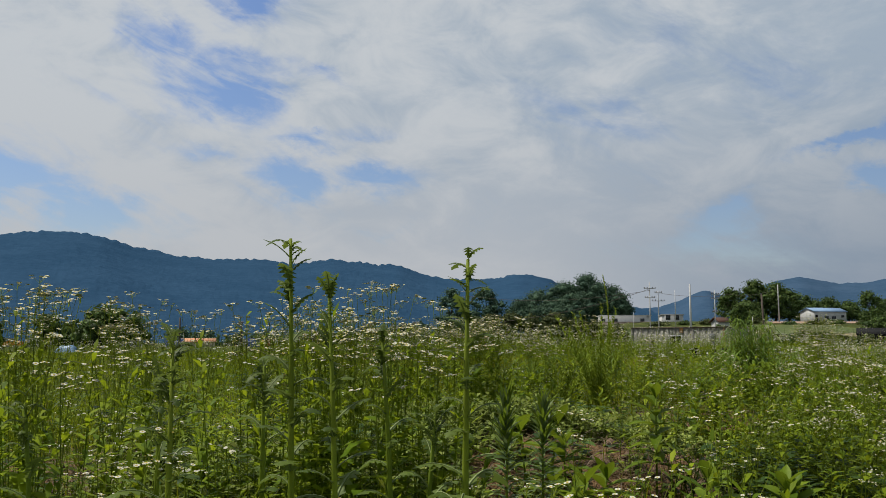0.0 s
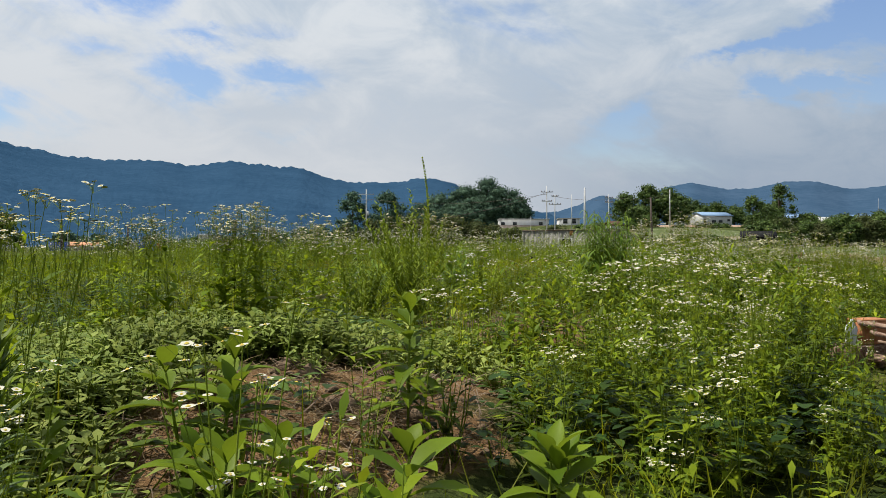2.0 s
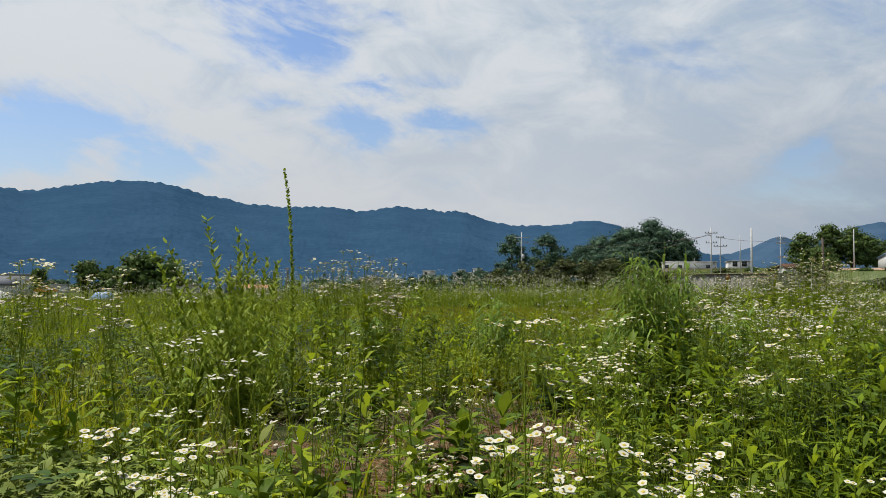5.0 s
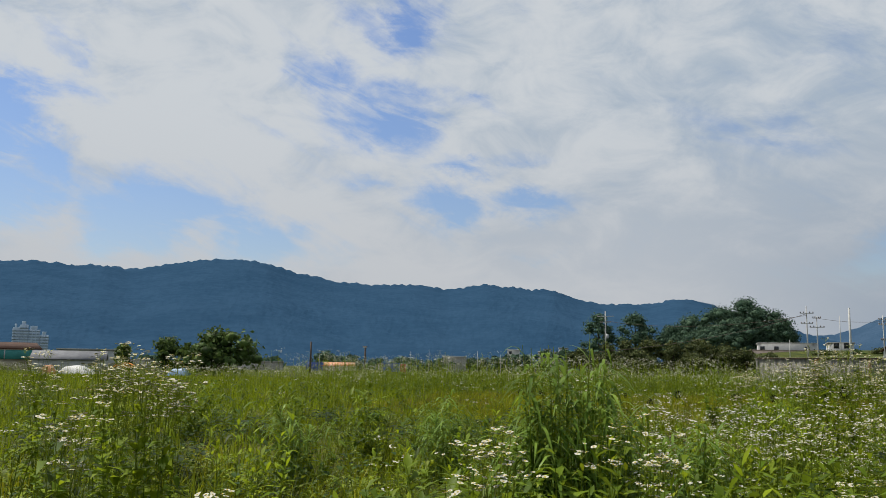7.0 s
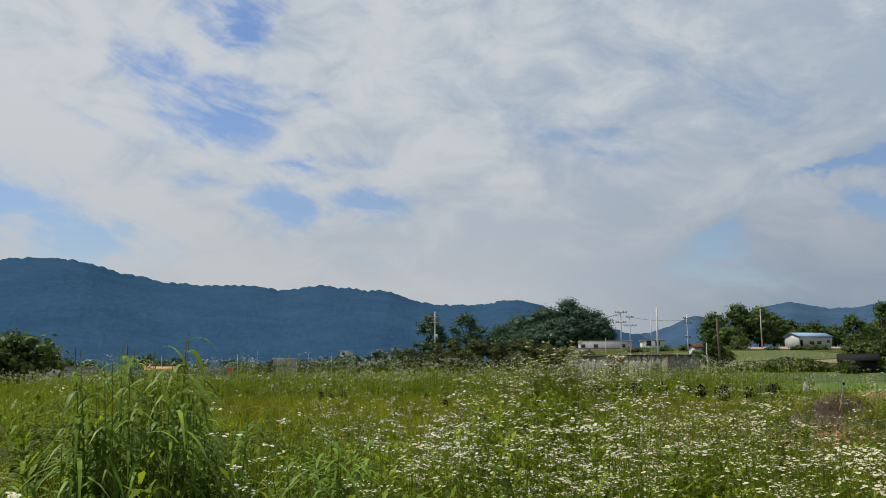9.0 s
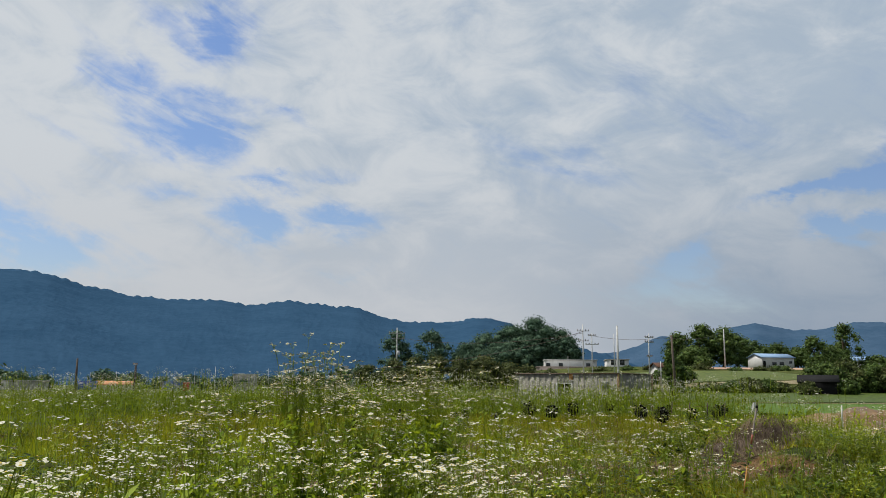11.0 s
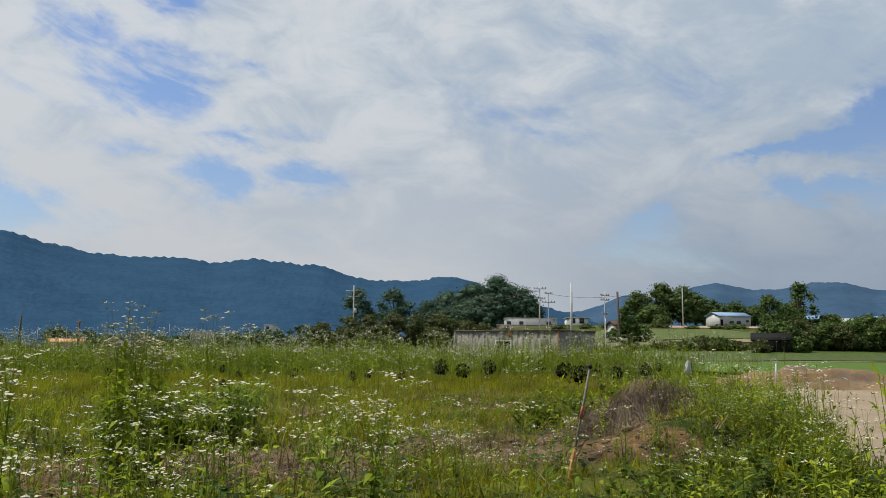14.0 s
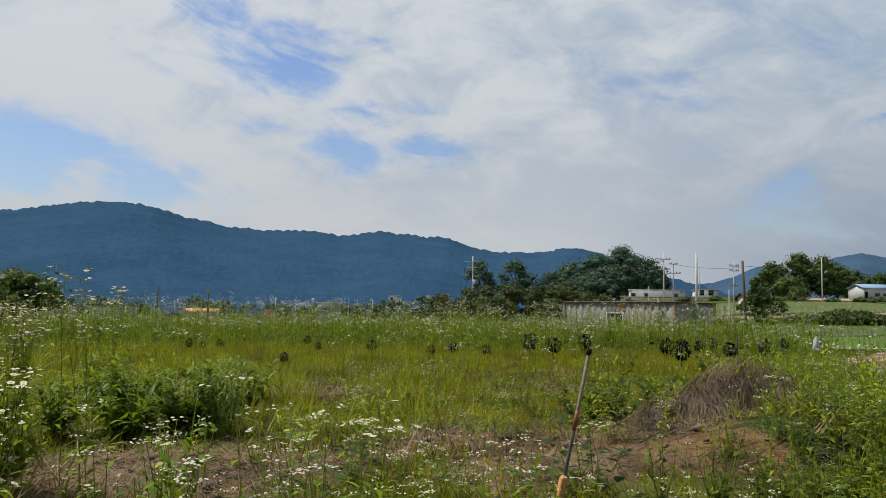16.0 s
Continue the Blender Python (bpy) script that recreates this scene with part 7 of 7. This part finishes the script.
ringz, ringr = [0.20, 0.24, 0.38, 0.52, 0.64, 0.72], [0.04, 0.13, 0.10, 0.11, 0.07, 0.05]
v = np.concatenate([np.stack([r * np.cos(an) * (1 + rs.normal(0, 0.3, 12)), r * np.sin(an) * 0.7, np.full(12, zz) + rs.normal(0, 0.012, 12)], 1) for zz, r in zip(ringz, ringr)])
t = [q for i in range(5) for j in range(12) for q in ((i * 12 + j, i * 12 + (j + 1) % 12, (i + 1) * 12 + (j + 1) % 12), (i * 12 + j, (i + 1) * 12 + (j + 1) % 12, (i + 1) * 12 + j))]
part("sack", Geo().add(v, t), M_WHITE, sk, "crumpled white sack", smooth=True)
fp = holder("fence_posts", (18.3, 46.5, float(land(18.3, 46.5))), "short dark posts with a slack wire", "fence")
for i in range(4):
    part("post", Geo().add(*tube([(i * 0.75 - 1.4, 0, -0.02), (i * 0.75 - 1.4, 0, 0.35), (i * 0.75 - 1.4 + 0.02, 0, 0.72)], 0.028, 6)), M_POLE_DARK, fp)
part("wire", Geo().add(*tube([(-1.4, 0, 0.6), (-0.3, 0, 0.56), (0.85, 0, 0.6)], 0.006, 4)), M_RUSTY, fp)

# dark young shrubs in rows
def shrub_ball(r, n):
    """A clipped-looking round crown of small dark leaves on a short trunk."""
    crown, trunk = Geo(), Geo()
    c = np.array([0, 0, 0.28 + r])
    trunk.add(*tube([(0, 0, -0.03), (0.01, 0, 0.2), (0, 0, 0.3 + r)], [0.018, 0.015, 0.01], 5), m=0)
    for i in range(n):
        d = way_of(rnd(0, 6.28), math.asin(rnd(-1, 1)))
        q = c + d * np.array([r, r, r * 0.95]) * rnd(0.72, 1.08) * (1 + 0.12 * math.sin(5 * d[0] + 3 * d[2]))
        crown.add(*blade(q, d + way_of(rnd(0, 6.28), rnd(-1, 1)) * 0.9, rnd(0.07, 0.12), 0.06, 0.3, 2, 0), m=0)
    return crown.arrays(), trunk.arrays()


SHRUB = [shrub_ball(rnd(0.20, 0.26), 320) for _ in range(4)]
SHRUB_MESH = [(mesh_of("crown", a, [M_DARKSHRUB]), mesh_of("trunk", b, [M_POLE_DARK])) for a, b in SHRUB]
rows_ = [(10.2, 41.8), (10.8, 40.6), (14.3, 53.8), (14.3, 42.0), (13.9, 38.3), (15.9, 44.6), (16.9, 46.9), (16.0, 41.5), (17.6, 43.3), (11.9, 42.4), (16.1, 53.9), (17.4, 53.8), (20.1, 49.0), (-0.4, 42.2), (0.0, 42.3), (0.4, 42.8), (4.3, 35.5), (2.6, 45.5), (3.7, 42.1), (5.6, 40.5), (7.4, 39.4), (7.9, 41.8), (8.9, 40.2)]
for x, y in rows_:
    k = int(rng.integers(0, 4))
    s = rnd(0.65, 1.0) * (0.62 if x < 9 else 1.0)
    ob = holder("dark_shrub", (x, y, float(land(x, y))), "young round shrub with nearly black leaves, planted in a row", "shrub", "dark shrubs in rows", rnd(0, 360))
    ob.scale = (s * rnd(0.85, 1.1), s * rnd(0.85, 1.1), s)
    part("crown", SHRUB_MESH[k][0], None, ob)
    part("trunk", SHRUB_MESH[k][1], None, ob)


def brush_hump(name, x, y, rx, ry, h, n, label):
    """A heap of dead stalks: a core darkened for the shaded inside, under many draped strands."""
    ob = holder(name, (x, y, float(land(x, y)) - 0.03), label, "brush", "brush heaps")
    core, hair = Geo(), Geo()
    nu, nv = 18, 7
    V = []
    for j in range(nv + 1):
        e = j / nv * 1.5708
        for i in range(nu):
            a = i / nu * 6.2832
            k = 0.86 + 0.22 * math.sin(3 * a + 5 * e) * math.cos(e) + rnd(-0.05, 0.05)
            V.append((rx * k * math.cos(a) * math.cos(e), ry * k * math.sin(a) * math.cos(e), h * 0.85 * math.sin(e) * k))
    core.add(np.array(V), [q for j in range(nv) for i in range(nu) for q in ((j * nu + i, j * nu + (i + 1) % nu, (j + 1) * nu + (i + 1) % nu), (j * nu + i, (j + 1) * nu + (i + 1) % nu, (j + 1) * nu + i))], 0)
    part("matted_core", core, [M_DRYCORE], ob)
    for _ in range(n):
        a, e = rnd(0, 6.28), math.asin(rnd(0.0, 1.0))
        q = np.array([rx * math.cos(a) * math.cos(e), ry * math.sin(a) * math.cos(e), h * math.sin(e)]) * rnd(0.82, 1.05)
        hair.add(*blade(q, way_of(a + rnd(-1.3, 1.3), rnd(-0.5, 0.3)), rnd(0.10, 0.30), rnd(0.004, 0.009), rnd(0.6, 1.6), 2, 0, (1, 0.9, 0.3)), m=0)
    tagged(part("thatch", hair, [M_DRYSTEM], ob), "tangled grey-brown stalks", kind="stuff")


# darker than the strands: shade inside the heap is put into this colour
M_DRYCORE = plain_material("stalk_brown_inner_shade", (0.075, 0.055, 0.042), (0.20, 0.155, 0.125), 26, 0.95, 0, 0.9)
brush_hump("dry_brush", 11.75, 25.6, 0.72, 0.6, 0.80, 3600, "hump of dead grey-brown brush among green weeds")
brush_hump("dry_brush", 12.6, 26.3, 0.6, 0.5, 0.42, 1200, "low hump of dead brush beside a larger one")
brush_hump("dry_brush", 11.1, 25.3, 0.6, 0.45, 0.50, 1500, "flattened heap of dead stalks on bare earth")
single("dry_brush", bushy_weed(1.5, 3.0, 500, 0.5, 0.06, stems=60, droop=0.2, lo=0.3), [M_DRYSTEM, M_DRYSTEM], 12.6, 71.5, "dry tangle of bare twigs by the shed", "brush", "brush heaps")
for x, y, h in [(9.9, 20.0, 0.34), (10.4, 20.4, 0.38), (11.0, 20.8, 0.38), (11.6, 21.3, 0.4), (10.5, 26.2, 0.75), (11.2, 27.3, 0.6), (10.1, 26.1, 0.55), (13.4, 33.5, 0.6)]:
    single("green_bush", bushy_weed(h, 1.0, 200, 0.15, 0.4, stems=10), [M_WEED, M_STEM], x, y, "low green bush with broad leaves", "shrub", "low bushes", rnd(0, 360))

# scrap boards, a hollow clay block and a white bottle left in the weeds
SX, SY = 3.7, 9.4
sc = holder("scrap_boards", (SX, SY, float(land(SX, SY))), "heap of broken rust-stained boards in the weeds", "scrap wood")
M_BOARD = plain_material("stained_board", (0.12, 0.055, 0.035), (0.34, 0.25, 0.18), 9.0, 0.9, 0, 0.5)
for i in range(9):
    o = part("board", boxes((-0.5, -0.05, -0.012, 0.5, 0.05, 0.012), bevel=0.004), M_BOARD, sc)
    o.location, o.rotation_euler = (0.25 + rnd(-0.2, 0.2), rnd(-0.2, 0.2), 0.06 + i * 0.035), (rnd(-0.2, 0.2), rnd(-0.05, 0.25), rnd(-0.5, 0.5))
cb = holder("clay_block", (SX + 0.0, SY + 0.42, float(land(SX, SY + 0.42)) + 0.20), "hollow orange clay block lying on scrap boards", "block", turn=8)
M_CLAY = plain_material("terracotta", (0.33, 0.13, 0.06), (0.46, 0.21, 0.10), 10, 0.85, 0, 0.3)
part("shell", boxes((-0.15, -0.10, 0, 0.15, 0.10, 0.025), (-0.15, -0.10, 0.195, 0.15, 0.10, 0.22), (-0.15, -0.10, 0.025, -0.125, 0.10, 0.195), (0.125, -0.10, 0.025, 0.15, 0.10, 0.195), (-0.125, 0.075, 0.025, 0.125, 0.10, 0.195), (-0.125, -0.098, 0.025, 0.125, -0.085, 0.195), bevel=0.004), M_CLAY, cb)
part("support_board", boxes((-0.4, -0.12, -0.24, 0.5, 0.12, -0.003), bevel=0.006), M_BOARD, cb)
bo = holder("white_bottle", (SX - 0.22, SY + 0.33, float(land(SX - 0.22, SY + 0.33)) + 0.2), "crushed white plastic bottle beside a clay block", "bottle")
pr, pz = [0.0, 0.05, 0.055, 0.045, 0.055, 0.05, 0.02, 0.018, 0.0], [0.0, 0.0, 0.04, 0.09, 0.13, 0.16, 0.20, 0.225, 0.225]
v = np.concatenate([np.stack([r * np.cos(an), 0.8 * r * np.sin(an), np.full(12, zz)], 1) for zz, r in zip(pz, pr)])
t = [q for i in range(8) for j in range(12) for q in ((i * 12 + j, i * 12 + (j + 1) % 12, (i + 1) * 12 + (j + 1) % 12), (i * 12 + j, (i + 1) * 12 + (j + 1) % 12, (i + 1) * 12 + j))]
part("body", Geo().add(v, t), plain_material("white_plastic", (0.55, 0.58, 0.60), (0.66, 0.68, 0.70), 8, 0.4), bo, smooth=True)
part("support_board", boxes((-0.2, -0.1, -0.24, 0.2, 0.1, -0.003), bevel=0.006), M_BOARD, bo)
